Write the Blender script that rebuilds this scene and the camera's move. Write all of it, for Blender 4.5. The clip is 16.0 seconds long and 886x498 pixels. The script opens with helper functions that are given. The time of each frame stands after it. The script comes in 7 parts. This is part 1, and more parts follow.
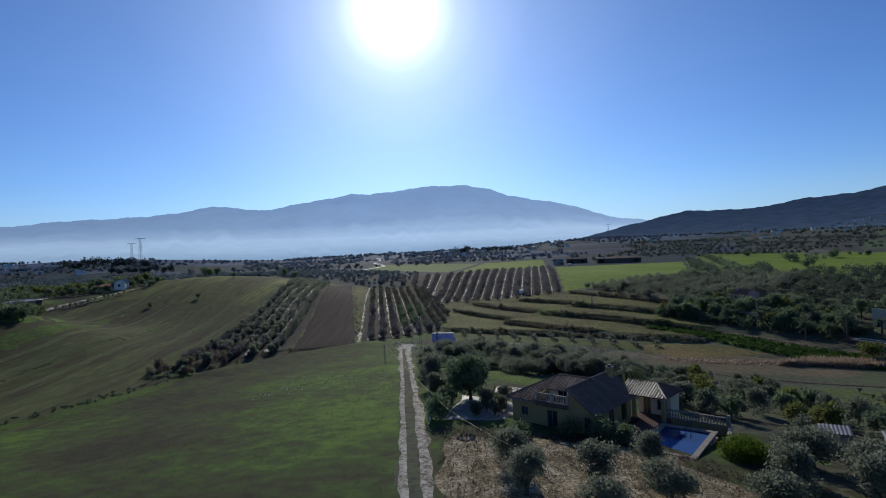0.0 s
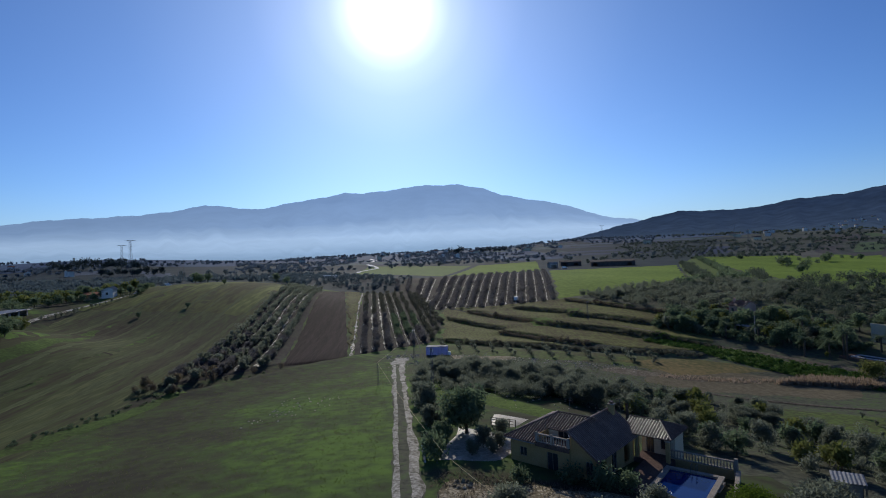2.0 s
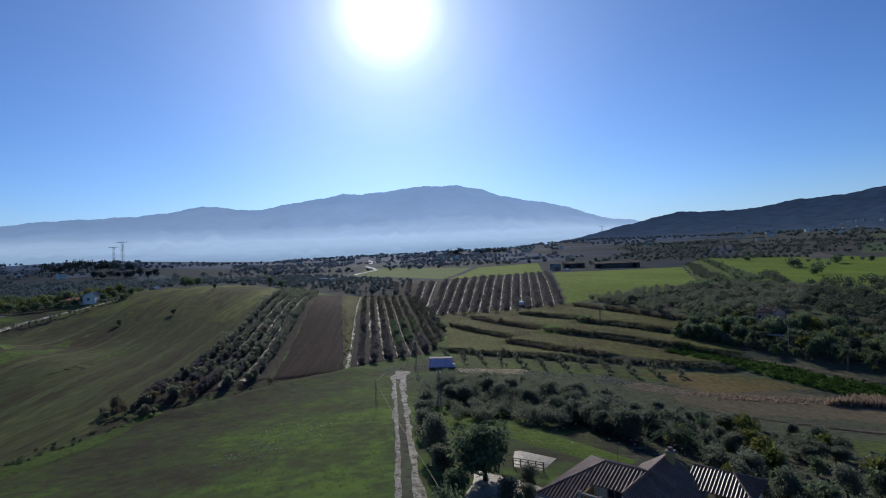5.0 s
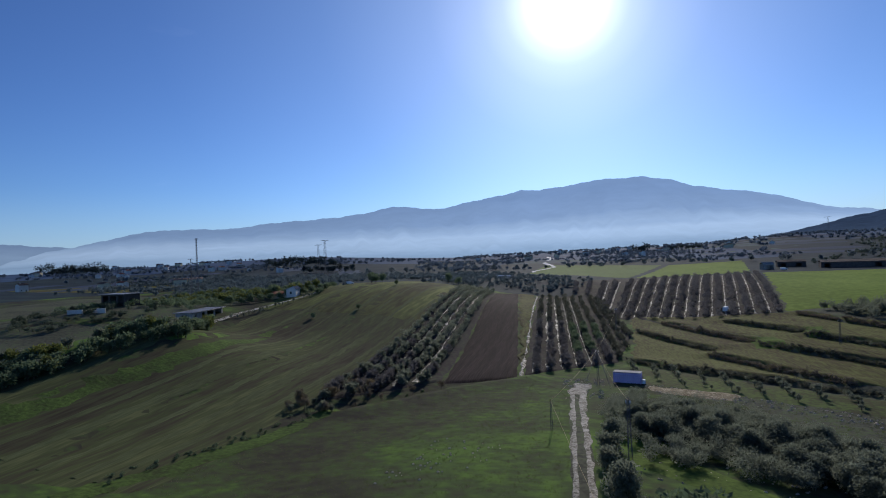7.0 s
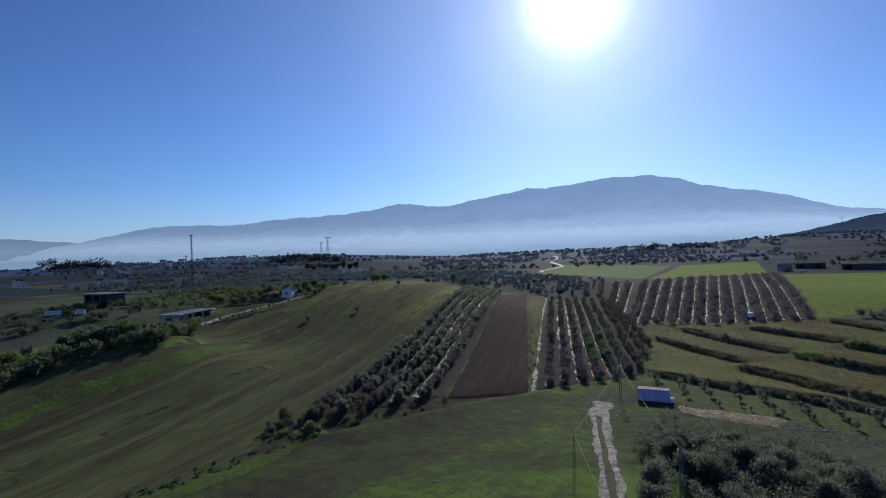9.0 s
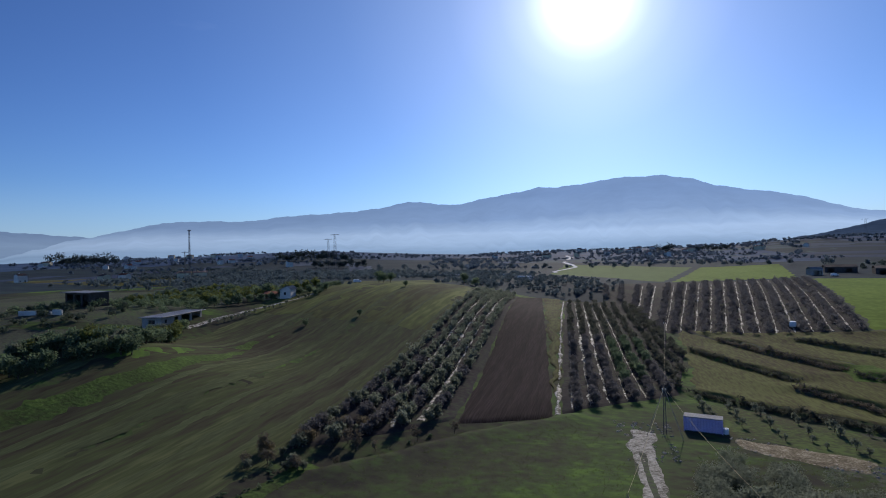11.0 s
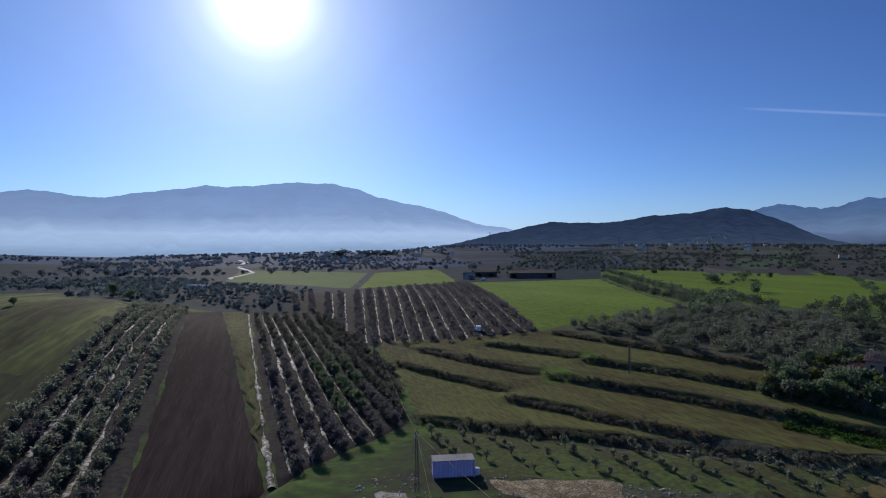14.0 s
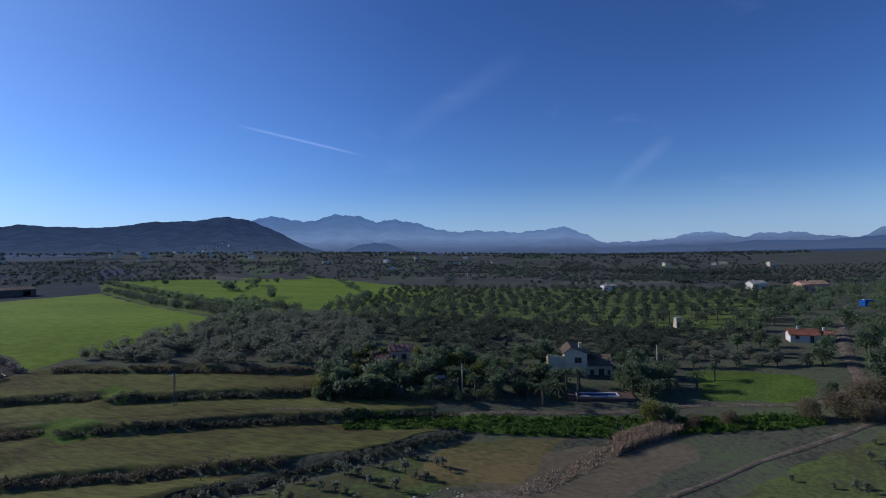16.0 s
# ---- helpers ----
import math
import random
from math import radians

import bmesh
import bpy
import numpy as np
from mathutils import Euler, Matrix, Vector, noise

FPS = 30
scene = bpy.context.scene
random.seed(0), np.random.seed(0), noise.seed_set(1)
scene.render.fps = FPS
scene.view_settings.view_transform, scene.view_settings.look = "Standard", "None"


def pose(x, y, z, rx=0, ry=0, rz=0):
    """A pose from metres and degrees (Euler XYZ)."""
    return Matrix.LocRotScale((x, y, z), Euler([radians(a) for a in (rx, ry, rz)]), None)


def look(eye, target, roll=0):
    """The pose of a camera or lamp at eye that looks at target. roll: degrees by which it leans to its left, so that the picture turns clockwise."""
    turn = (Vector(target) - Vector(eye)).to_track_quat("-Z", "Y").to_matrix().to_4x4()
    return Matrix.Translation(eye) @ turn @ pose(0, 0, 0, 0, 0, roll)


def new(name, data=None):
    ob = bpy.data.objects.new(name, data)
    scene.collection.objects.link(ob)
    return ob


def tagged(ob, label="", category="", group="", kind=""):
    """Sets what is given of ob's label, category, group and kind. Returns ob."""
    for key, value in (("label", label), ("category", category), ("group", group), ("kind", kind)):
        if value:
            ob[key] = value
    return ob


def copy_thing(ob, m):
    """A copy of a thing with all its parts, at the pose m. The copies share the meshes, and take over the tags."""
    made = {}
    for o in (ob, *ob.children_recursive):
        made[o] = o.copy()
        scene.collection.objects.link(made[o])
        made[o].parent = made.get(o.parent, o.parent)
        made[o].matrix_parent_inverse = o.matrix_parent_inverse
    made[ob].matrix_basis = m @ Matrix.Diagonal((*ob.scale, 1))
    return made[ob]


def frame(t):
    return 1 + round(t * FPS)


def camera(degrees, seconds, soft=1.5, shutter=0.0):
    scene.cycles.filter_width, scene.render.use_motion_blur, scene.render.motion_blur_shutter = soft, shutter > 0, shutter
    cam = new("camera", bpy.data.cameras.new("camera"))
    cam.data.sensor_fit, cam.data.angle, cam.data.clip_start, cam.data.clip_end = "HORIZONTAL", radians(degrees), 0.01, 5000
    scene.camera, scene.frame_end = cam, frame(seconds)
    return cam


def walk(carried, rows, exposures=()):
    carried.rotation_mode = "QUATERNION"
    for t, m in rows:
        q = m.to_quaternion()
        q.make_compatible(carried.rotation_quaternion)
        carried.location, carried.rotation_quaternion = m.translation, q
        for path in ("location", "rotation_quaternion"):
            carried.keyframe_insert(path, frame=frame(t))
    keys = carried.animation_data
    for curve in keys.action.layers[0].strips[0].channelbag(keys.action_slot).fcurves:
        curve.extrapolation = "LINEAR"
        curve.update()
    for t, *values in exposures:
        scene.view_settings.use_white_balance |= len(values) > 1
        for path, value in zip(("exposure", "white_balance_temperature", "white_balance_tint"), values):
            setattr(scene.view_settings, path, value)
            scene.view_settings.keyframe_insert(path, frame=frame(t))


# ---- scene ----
# Low flight over a farmed valley, looking into the winter sun.
cam = camera(79.4, 16.0, soft=1.0)
PATH = [
    (0, (5.863, 21.008, 19.461), (8.232, 60.934, 20.0), -2.47),
    (0.5, (5.932, 21.098, 21.317), (8.417, 61.018, 21.813), -2.45),
    (1, (5.898, 21.306, 22.623), (8.489, 61.219, 23.071), -2.4),
    (1.5, (5.79, 22.021, 23.111), (8.54, 61.924, 23.572), -2.4),
    (2, (5.965, 23.627, 23.28), (8.813, 63.523, 23.713), -2.41),
    (2.5, (6.026, 25.415, 23.319), (9.135, 65.292, 23.75), -2.4),
    (3, (6.198, 27.699, 23.422), (9.578, 67.554, 23.83), -2.43),
    (3.2, (6.267, 28.59, 23.487), (9.662, 68.444, 23.884), -2.43),
    (4.85, (5.42, 35.69, 23.98), (8.8, 75.54, 24.5), -2.46),
    (5.3, (5.202, 37.629, 24.143), (4.442, 77.619, 24.633), -2.49),
    (5.5, (5.162, 38.604, 24.203), (0.495, 78.325, 24.841), -2.46),
    (6, (5.651, 41.62, 24.435), (-3.133, 80.636, 25.188), -2.41),
    (6.5, (5.587, 44.45, 24.623), (-4.458, 83.16, 25.402), -2.41),
    (7, (5.46, 47.686, 24.824), (-4.708, 86.364, 25.592), -2.38),
    (7.5, (4.788, 50.648, 24.945), (-5.341, 89.337, 25.705), -2.33),
    (8, (4.069, 53.911, 25.259), (-6.077, 92.596, 25.968), -2.19),
    (8.5, (3.283, 57.168, 25.448), (-6.968, 95.826, 26.111), -2.08),
    (9, (2.29, 60.85, 25.644), (-8.28, 99.424, 26.249), -1.95),
    (9.5, (1.237, 64.559, 25.634), (-9.526, 103.079, 26.233), -1.81),
    (9.7, (0.807, 66.113, 25.549), (-9.998, 104.62, 26.178), -1.81),
    (11.8, (-5.208, 84.314, 26.429), (-16.639, 122.643, 26.865), -1.09),
    (12, (-5.892, 86.198, 26.498), (-16.812, 124.677, 26.893), -0.98),
    (12.5, (-7.529, 90.686, 26.671), (-17.294, 129.475, 27.017), -0.86),
    (12.9, (-8.172, 94.52, 26.845), (-11.189, 134.405, 27.133), -0.83),
    (13, (-8.495, 95.549, 26.797), (-8.679, 135.548, 27.138), -0.88),
    (13.5, (-10.567, 100.558, 26.665), (-3.221, 139.876, 27.043), -0.59),
    (14, (-11.535, 105.412, 26.771), (0.792, 143.463, 27.194), -0.58),
    (14.5, (-11.988, 109.886, 26.804), (5.706, 145.757, 27.277), -0.57),
    (15, (-11.941, 114.414, 26.918), (12.117, 146.366, 27.424), -0.75),
    (15.5, (-10.844, 118.509, 26.865), (20.091, 143.861, 27.411), -1.0),
    (16, (-9.184, 123.15, 27.119), (27.924, 138.079, 27.505), -1.39),
]
walk(cam, [(t, look(eye, target, roll)) for t, eye, target, roll in PATH], exposures=[(0.0, 0.0, 6400, 10), (6.0, 0.0, 6400, 12), (12.5, 0.0, 6400, 15), (14.5, -0.05, 6300, 16), (15.2, 0.0, 6100, 16), (16.0, 0.12, 6000, 16)])

# ---- sky and sun ----
SUN_BEARING, SUN_HEIGHT = -0.6, 25.0  # degrees from +y towards +x, and above the horizon
_b, _h = radians(SUN_BEARING), radians(SUN_HEIGHT)
TO_SUN = Vector((math.sin(_b) * math.cos(_h), math.cos(_b) * math.cos(_h), math.sin(_h)))


def make_world():
    w = bpy.data.worlds.new("sky")
    scene.world = w
    w.use_nodes = True
    nt = w.node_tree
    nt.nodes.clear()
    sky = nt.nodes.new("ShaderNodeTexSky")
    sky.sky_type, sky.sun_disc = "NISHITA", False
    sky.sun_elevation, sky.sun_rotation = _h, _b
    sky.altitude, sky.air_density, sky.dust_density, sky.ozone_density = 300, 1.0, 0.3, 3.5
    tint = nt.nodes.new("ShaderNodeVectorMath")
    tint.operation = "MULTIPLY"
    tint.inputs[1].default_value = (0.70, 0.90, 1.24)
    gain, deep = nt.nodes.new("ShaderNodeVectorMath"), nt.nodes.new("ShaderNodeGamma")
    gain.operation = "MULTIPLY"
    gain.inputs[1].default_value = (0.085, 0.085, 0.085)
    deep.inputs[1].default_value = 1.25
    nt.links.new(sky.outputs[0], gain.inputs[0])
    nt.links.new(gain.outputs[0], deep.inputs[0])
    nt.links.new(deep.outputs[0], tint.inputs[0])
    # pale haze along the horizon
    gen, up, low, pale = nt.nodes.new("ShaderNodeTexCoord"), nt.nodes.new("ShaderNodeSeparateXYZ"), nt.nodes.new("ShaderNodeMapRange"), nt.nodes.new("ShaderNodeMix")
    nt.links.new(gen.outputs["Generated"], up.inputs[0])
    nt.links.new(up.outputs[2], low.inputs["Value"])
    low.interpolation_type = "SMOOTHSTEP"
    low.inputs["From Min"].default_value, low.inputs["From Max"].default_value, low.inputs["To Max"].default_value = 0.14, 0.0, 0.5
    pale.data_type = "RGBA"
    pale.inputs[7].default_value = (0.34, 0.50, 0.73, 1)
    nt.links.new(low.outputs[0], pale.inputs[0])
    nt.links.new(tint.outputs[0], pale.inputs[6])
    bg = nt.nodes.new("ShaderNodeBackground")
    nt.links.new(pale.outputs[2], bg.inputs["Color"])
    # added fill: the unseen sky opposite the sun is brightened to lift shaded sides
    away, back = nt.nodes.new("ShaderNodeVectorMath"), nt.nodes.new("ShaderNodeMapRange")
    away.operation, back.interpolation_type = "DOT_PRODUCT", "SMOOTHSTEP"
    away.inputs[1].default_value = TO_SUN
    nt.links.new(gen.outputs["Generated"], away.inputs[0])
    nt.links.new(away.outputs["Value"], back.inputs["Value"])
    back.inputs["From Min"].default_value, back.inputs["From Max"].default_value = -0.2, -1.0
    back.inputs["To Min"].default_value, back.inputs["To Max"].default_value = 1.0, 1.9
    nt.links.new(back.outputs[0], bg.inputs["Strength"])
    # the bright disc and the glow round it, as thin high haze spreads it
    tc = nt.nodes.new("ShaderNodeTexCoord")
    dot = nt.nodes.new("ShaderNodeVectorMath")
    dot.operation = "DOT_PRODUCT"
    dot.inputs[1].default_value = TO_SUN
    nt.links.new(tc.outputs["Generated"], dot.inputs[0])
    ramp = nt.nodes.new("ShaderNodeValToRGB")
    cr = ramp.color_ramp
    cr.interpolation = "LINEAR"
    stops = [(0.0, (0, 0, 0)), (0.35, (0.016, 0.025, 0.032)), (0.6, (0.052, 0.074, 0.087)), (0.78, (0.118, 0.148, 0.165)), (0.86, (0.22, 0.25, 0.26)), (0.90, (0.36, 0.385, 0.395)), (0.925, (0.60, 0.62, 0.63)), (0.95, (1, 1, 1)), (1.0, (1.0, 1.0, 1.0))]
    cr.elements[0].position, cr.elements[1].position = 0.0, 1.0
    for p, v in stops[1:-1]:
        cr.elements.new(p)
    for e, (p, v) in zip(cr.elements, stops):
        e.color = (*v, 1)
    rng = nt.nodes.new("ShaderNodeMath")  # angle from the sun, 1 at the centre and 0 at 60 degrees
    rng.operation = "ARCCOSINE"
    nt.links.new(dot.outputs["Value"], rng.inputs[0])
    mr = nt.nodes.new("ShaderNodeMapRange")
    mr.inputs["From Min"].default_value, mr.inputs["From Max"].default_value = radians(60), 0.0
    nt.links.new(rng.outputs[0], mr.inputs["Value"])
    nt.links.new(mr.outputs[0], ramp.inputs[0])
    glow = nt.nodes.new("ShaderNodeBackground")
    nt.links.new(ramp.outputs[0], glow.inputs["Color"])
    glow.inputs["Strength"].default_value = 1.0
    # wisps of high cloud
    mp = nt.nodes.new("ShaderNodeMapping")
    mp.inputs["Scale"].default_value = (2.2, 5.0, 16.0)
    mp.inputs["Rotation"].default_value = (0.5, 0.2, 0.7)
    nt.links.new(tc.outputs["Generated"], mp.inputs[0])
    no = nt.nodes.new("ShaderNodeTexNoise")
    no.inputs["Scale"].default_value, no.inputs["Detail"].default_value = 1.2, 5
    nt.links.new(mp.outputs[0], no.inputs["Vector"])
    cl = nt.nodes.new("ShaderNodeMapRange")
    cl.inputs["From Min"].default_value, cl.inputs["From Max"].default_value = 0.66, 0.84
    cl.inputs["To Max"].default_value = 0.035
    nt.links.new(no.outputs[0], cl.inputs["Value"])
    cb = nt.nodes.new("ShaderNodeBackground")
    strength = cl.outputs[0]
    # a thin vapour trail and two faint veils: the plane of each streak, its middle, half length, half width and brightness
    for normal, middle, half, wide, bright in (((0.0375, 0.2904, -0.9562), (0.7861, 0.5822, 0.2077), 7.0, 0.0035, 0.10), ((0.4002, -0.388, -0.8302), (0.9014, 0.3302, 0.2802), 9.0, 0.03, 0.02), ((0.1301, -0.6241, -0.7704), (0.9887, 0.0231, 0.1483), 4.0, 0.02, 0.03)):
        masks = []
        for axis, inner, outer in ((normal, 0.0, wide), (middle, 1.0, math.cos(radians(half)))):
            d2, ab, fade = nt.nodes.new("ShaderNodeVectorMath"), nt.nodes.new("ShaderNodeMath"), nt.nodes.new("ShaderNodeMapRange")
            d2.operation, ab.operation, fade.interpolation_type = "DOT_PRODUCT", "ABSOLUTE", "SMOOTHSTEP"
            d2.inputs[1].default_value = axis
            nt.links.new(tc.outputs["Generated"], d2.inputs[0])
            nt.links.new(d2.outputs["Value"], ab.inputs[0])
            nt.links.new((ab if inner == 0.0 else d2).outputs[0 if inner == 0.0 else "Value"], fade.inputs["Value"])
            fade.inputs["From Min"].default_value, fade.inputs["From Max"].default_value = outer, inner
            masks.append(fade.outputs[0])
        m1, m2, m3, m4 = (nt.nodes.new("ShaderNodeMath") for _ in range(4))
        m1.operation = m2.operation = m3.operation = "MULTIPLY"
        nt.links.new(masks[0], m1.inputs[0])
        nt.links.new(masks[1], m1.inputs[1])
        nt.links.new(m1.outputs[0], m2.inputs[0])
        nt.links.new(no.outputs[0], m2.inputs[1])
        nt.links.new(m2.outputs[0], m3.inputs[0])
        m3.inputs[1].default_value = bright * 2
        nt.links.new(strength, m4.inputs[0])
        nt.links.new(m3.outputs[0], m4.inputs[1])
        strength = m4.outputs[0]
    nt.links.new(strength, cb.inputs["Strength"])
    add, add2 = nt.nodes.new("ShaderNodeAddShader"), nt.nodes.new("ShaderNodeAddShader")
    nt.links.new(bg.outputs[0], add.inputs[0])
    nt.links.new(glow.outputs[0], add.inputs[1])
    nt.links.new(add.outputs[0], add2.inputs[0])
    nt.links.new(cb.outputs[0], add2.inputs[1])
    out = nt.nodes.new("ShaderNodeOutputWorld")
    nt.links.new(add2.outputs[0], out.inputs[0])


make_world()
sun = new("sun", bpy.data.lights.new("sun", "SUN"))
sun.data.energy, sun.data.angle, sun.data.color = 3.6, radians(0.55), (1.0, 0.93, 0.82)
sun.matrix_world = look(TO_SUN * 500, (0, 0, 0))

# ---- materials ----
MATS = {}


def surface(name, stops, scale=1.0, fine=8.0, rough=0.9, bump=0.0, metal=0.0, stretch=(1, 1, 1), turn=0.0, translucent=0.0,
            spread=0.0, spec=0.02, detail=6.0, mix=0.5, coord="Object"):
    """A node material: a colour ramp over noise at two scales, with bump; spread varies it from object to object or island to island."""
    if name in MATS:
        return MATS[name]
    m = bpy.data.materials.new(name)
    m.use_nodes = True
    nt = m.node_tree
    nt.nodes.clear()
    N, L = nt.nodes.new, nt.links.new
    tc, mp = N("ShaderNodeTexCoord"), N("ShaderNodeMapping")
    mp.inputs["Scale"].default_value, mp.inputs["Rotation"].default_value = stretch, (0, 0, radians(turn))
    L(tc.outputs[coord], mp.inputs[0])
    n1, n2 = N("ShaderNodeTexNoise"), N("ShaderNodeTexNoise")
    n1.inputs["Scale"].default_value, n1.inputs["Detail"].default_value = scale, detail
    n2.inputs["Scale"].default_value, n2.inputs["Detail"].default_value = fine, 3.0
    n1.inputs["Roughness"].default_value = 0.6
    for n in (n1, n2):
        L(mp.outputs[0], n.inputs["Vector"])
    mx = N("ShaderNodeMix")
    mx.inputs[0].default_value = mix
    L(n1.outputs[0], mx.inputs[2])
    L(n2.outputs[0], mx.inputs[3])
    fac = mx.outputs[0]
    if spread:
        oi, ge, ad, ml = N("ShaderNodeObjectInfo"), N("ShaderNodeNewGeometry"), N("ShaderNodeMath"), N("ShaderNodeMath")
        ad.operation, ml.operation = "ADD", "MULTIPLY_ADD"
        L(oi.outputs["Random"], ad.inputs[0])
        L(ge.outputs["Random Per Island"], ad.inputs[1])
        L(ad.outputs[0], ml.inputs[0])
        ml.inputs[1].default_value = spread
        sb = N("ShaderNodeMath")
        sb.operation = "SUBTRACT"
        L(fac, sb.inputs[0])
        sb.inputs[1].default_value = spread
        L(sb.outputs[0], ml.inputs[2])
        fac = ml.outputs[0]
    rp = N("ShaderNodeValToRGB")
    cr = rp.color_ramp
    while len(cr.elements) < len(stops):
        cr.elements.new(0.5)
    for e, (p, c) in zip(cr.elements, stops):
        e.position, e.color = p, (*c, 1)
    L(fac, rp.inputs[0])
    b = N("ShaderNodeBsdfPrincipled")
    b.inputs["Roughness"].default_value, b.inputs["Metallic"].default_value = rough, metal
    b.inputs["Specular IOR Level"].default_value = spec
    L(rp.outputs[0], b.inputs["Base Color"])
    if bump:
        bp = N("ShaderNodeBump")
        bp.inputs["Strength"].default_value, bp.inputs["Distance"].default_value = 0.8, bump
        L(mx.outputs[0], bp.inputs["Height"])
        L(bp.outputs[0], b.inputs["Normal"])
    last = b.outputs[0]
    if translucent:
        tr, ms = N("ShaderNodeBsdfTranslucent"), N("ShaderNodeMixShader")
        L(rp.outputs[0], tr.inputs[0])
        ms.inputs[0].default_value = translucent
        L(b.outputs[0], ms.inputs[1])
        L(tr.outputs[0], ms.inputs[2])
        last = ms.outputs[0]
    L(last, N("ShaderNodeOutputMaterial").inputs[0])
    MATS[name] = m
    return m


def even(a, b, lo=0.35, hi=0.65):
    return [(lo, a), (hi, b)]


GRASS = surface("rough_grass", [(0.404, (0.0404, 0.0384, 0.0291)), (0.464, (0.0536, 0.0596, 0.0325)), (0.518, (0.0592, 0.0869, 0.0314)), (0.596, (0.0902, 0.1515, 0.0325))],
                scale=0.024, fine=0.45, bump=0.35, mix=0.26, stretch=(1, 1.3, 1), turn=25)
SCRUBLAND = surface("dry_scrub_ground", [(0.390, (0.0510, 0.0530, 0.0396)), (0.500, (0.0827, 0.0860, 0.0616)), (0.610, (0.0827, 0.1120, 0.0506))], scale=0.05, fine=1.1, bump=0.45)
BROWN_GRASS = surface("dry_brown_grass", [(0.36, (0.0866, 0.0739, 0.0497)), (0.50, (0.1208, 0.1030, 0.0680)), (0.64, (0.1596, 0.1366, 0.0907))], scale=0.06, fine=1.3, bump=0.4, stretch=(1, 0.6, 1), turn=30)
TAWNY_GRASS = surface("tawny_green_grass", [(0.38, (0.0726, 0.0742, 0.0320)), (0.48, (0.1012, 0.0954, 0.0400)), (0.60, (0.1650, 0.1251, 0.0580))], scale=0.05, fine=1.1, bump=0.3, stretch=(1, 0.6, 1), turn=30)
LUSH = surface("lush_hollow_grass", [(0.38, (0.0437, 0.0568, 0.0221)), (0.50, (0.0588, 0.0912, 0.0258)), (0.62, (0.0823, 0.1290, 0.0313))], scale=0.12, fine=1.4, bump=0.35)
MOWN_PALE = surface("pale_mown_swath", [(0.36, (0.0583, 0.0626, 0.0336)), (0.50, (0.0733, 0.0869, 0.0403)), (0.64, (0.0978, 0.1131, 0.0538))], scale=0.08, fine=1.0, bump=0.25, stretch=(3, 0.3, 1))
HAYFIELD = surface("mown_hill_grass", [(0.370, (0.0404, 0.0364, 0.0246)), (0.450, (0.0564, 0.0535, 0.0325)), (0.540, (0.0630, 0.0747, 0.0325)), (0.640, (0.1015, 0.1121, 0.0504))],
                   scale=0.07, fine=0.9, bump=0.4, stretch=(1.6, 0.14, 1), turn=-3, mix=0.42)
CREST = surface("yellow_hill_grass", [(0.39, (0.0517, 0.0505, 0.0246)), (0.47, (0.0799, 0.0859, 0.0336)), (0.54, (0.0940, 0.1131, 0.0358)), (0.61, (0.1504, 0.1667, 0.0560))],
                scale=0.05, fine=0.5, bump=0.4, stretch=(1.4, 0.14, 1), turn=-3, mix=0.4)
CROP = surface("young_green_crop", [(0.374, (0.096, 0.144, 0.022)), (0.500, (0.124, 0.184, 0.028)), (0.626, (0.158, 0.224, 0.038))], scale=0.025, fine=0.5, bump=0.1, stretch=(1, 0.5, 1))
CROP_PALE = surface("pale_green_crop", [(0.32, (0.082, 0.126, 0.036)), (0.68, (0.118, 0.172, 0.050))], scale=0.02, fine=0.3, stretch=(1, 0.4, 1))
MEADOW = surface("meadow_green", [(0.404, (0.0645, 0.0606, 0.0351)), (0.500, (0.0684, 0.0828, 0.0351)), (0.596, (0.0919, 0.1252, 0.0392))], scale=0.09, fine=1.1, bump=0.3)
LAWN = surface("lawn_green", [(0.4, (0.0550, 0.0834, 0.0207)), (0.6, (0.0934, 0.1448, 0.0296))], scale=0.15, fine=1.8, bump=0.1)
TERRACE = surface("terrace_grass", [(0.385, (0.0679, 0.0546, 0.0305)), (0.500, (0.0894, 0.0893, 0.0330)), (0.615, (0.1176, 0.1260, 0.0433))], scale=0.05, fine=0.8, bump=0.3, stretch=(1.8, 0.4, 1), turn=-22)
PLOUGH = surface("ploughed_earth", [(0.388, (0.0150, 0.0105, 0.0105)), (0.500, (0.0275, 0.0190, 0.0185)), (0.626, (0.0480, 0.0345, 0.0345))], scale=0.25, fine=1.6, bump=0.5, stretch=(3.0, 0.10, 1), turn=-5)
ORCHARD_SOIL = surface("orchard_soil", [(0.380, (0.028, 0.024, 0.025)), (0.500, (0.043, 0.038, 0.036)), (0.620, (0.052, 0.060, 0.038))], scale=0.12, fine=0.9, bump=0.2)
CHALK = surface("pale_stony_soil", [(0.43, (0.055, 0.055, 0.03)), (0.49, (0.15, 0.14, 0.11)), (0.56, (0.42, 0.40, 0.36))], scale=0.45, fine=1.6, bump=0.12, mix=0.5, rough=0.7, spec=0.06)
STONY = surface("stony_garden_soil", [(0.360, (0.0805, 0.0633, 0.0403)), (0.486, (0.1610, 0.1323, 0.0805)), (0.626, (0.3680, 0.3220, 0.2300))], scale=0.5, fine=3.5, bump=0.12, rough=0.8, spec=0.02)
DIRT = surface("dirt_road", [(0.4, (0.075, 0.062, 0.045)), (0.6, (0.17, 0.145, 0.11))], scale=0.4, fine=2.0, bump=0.05)
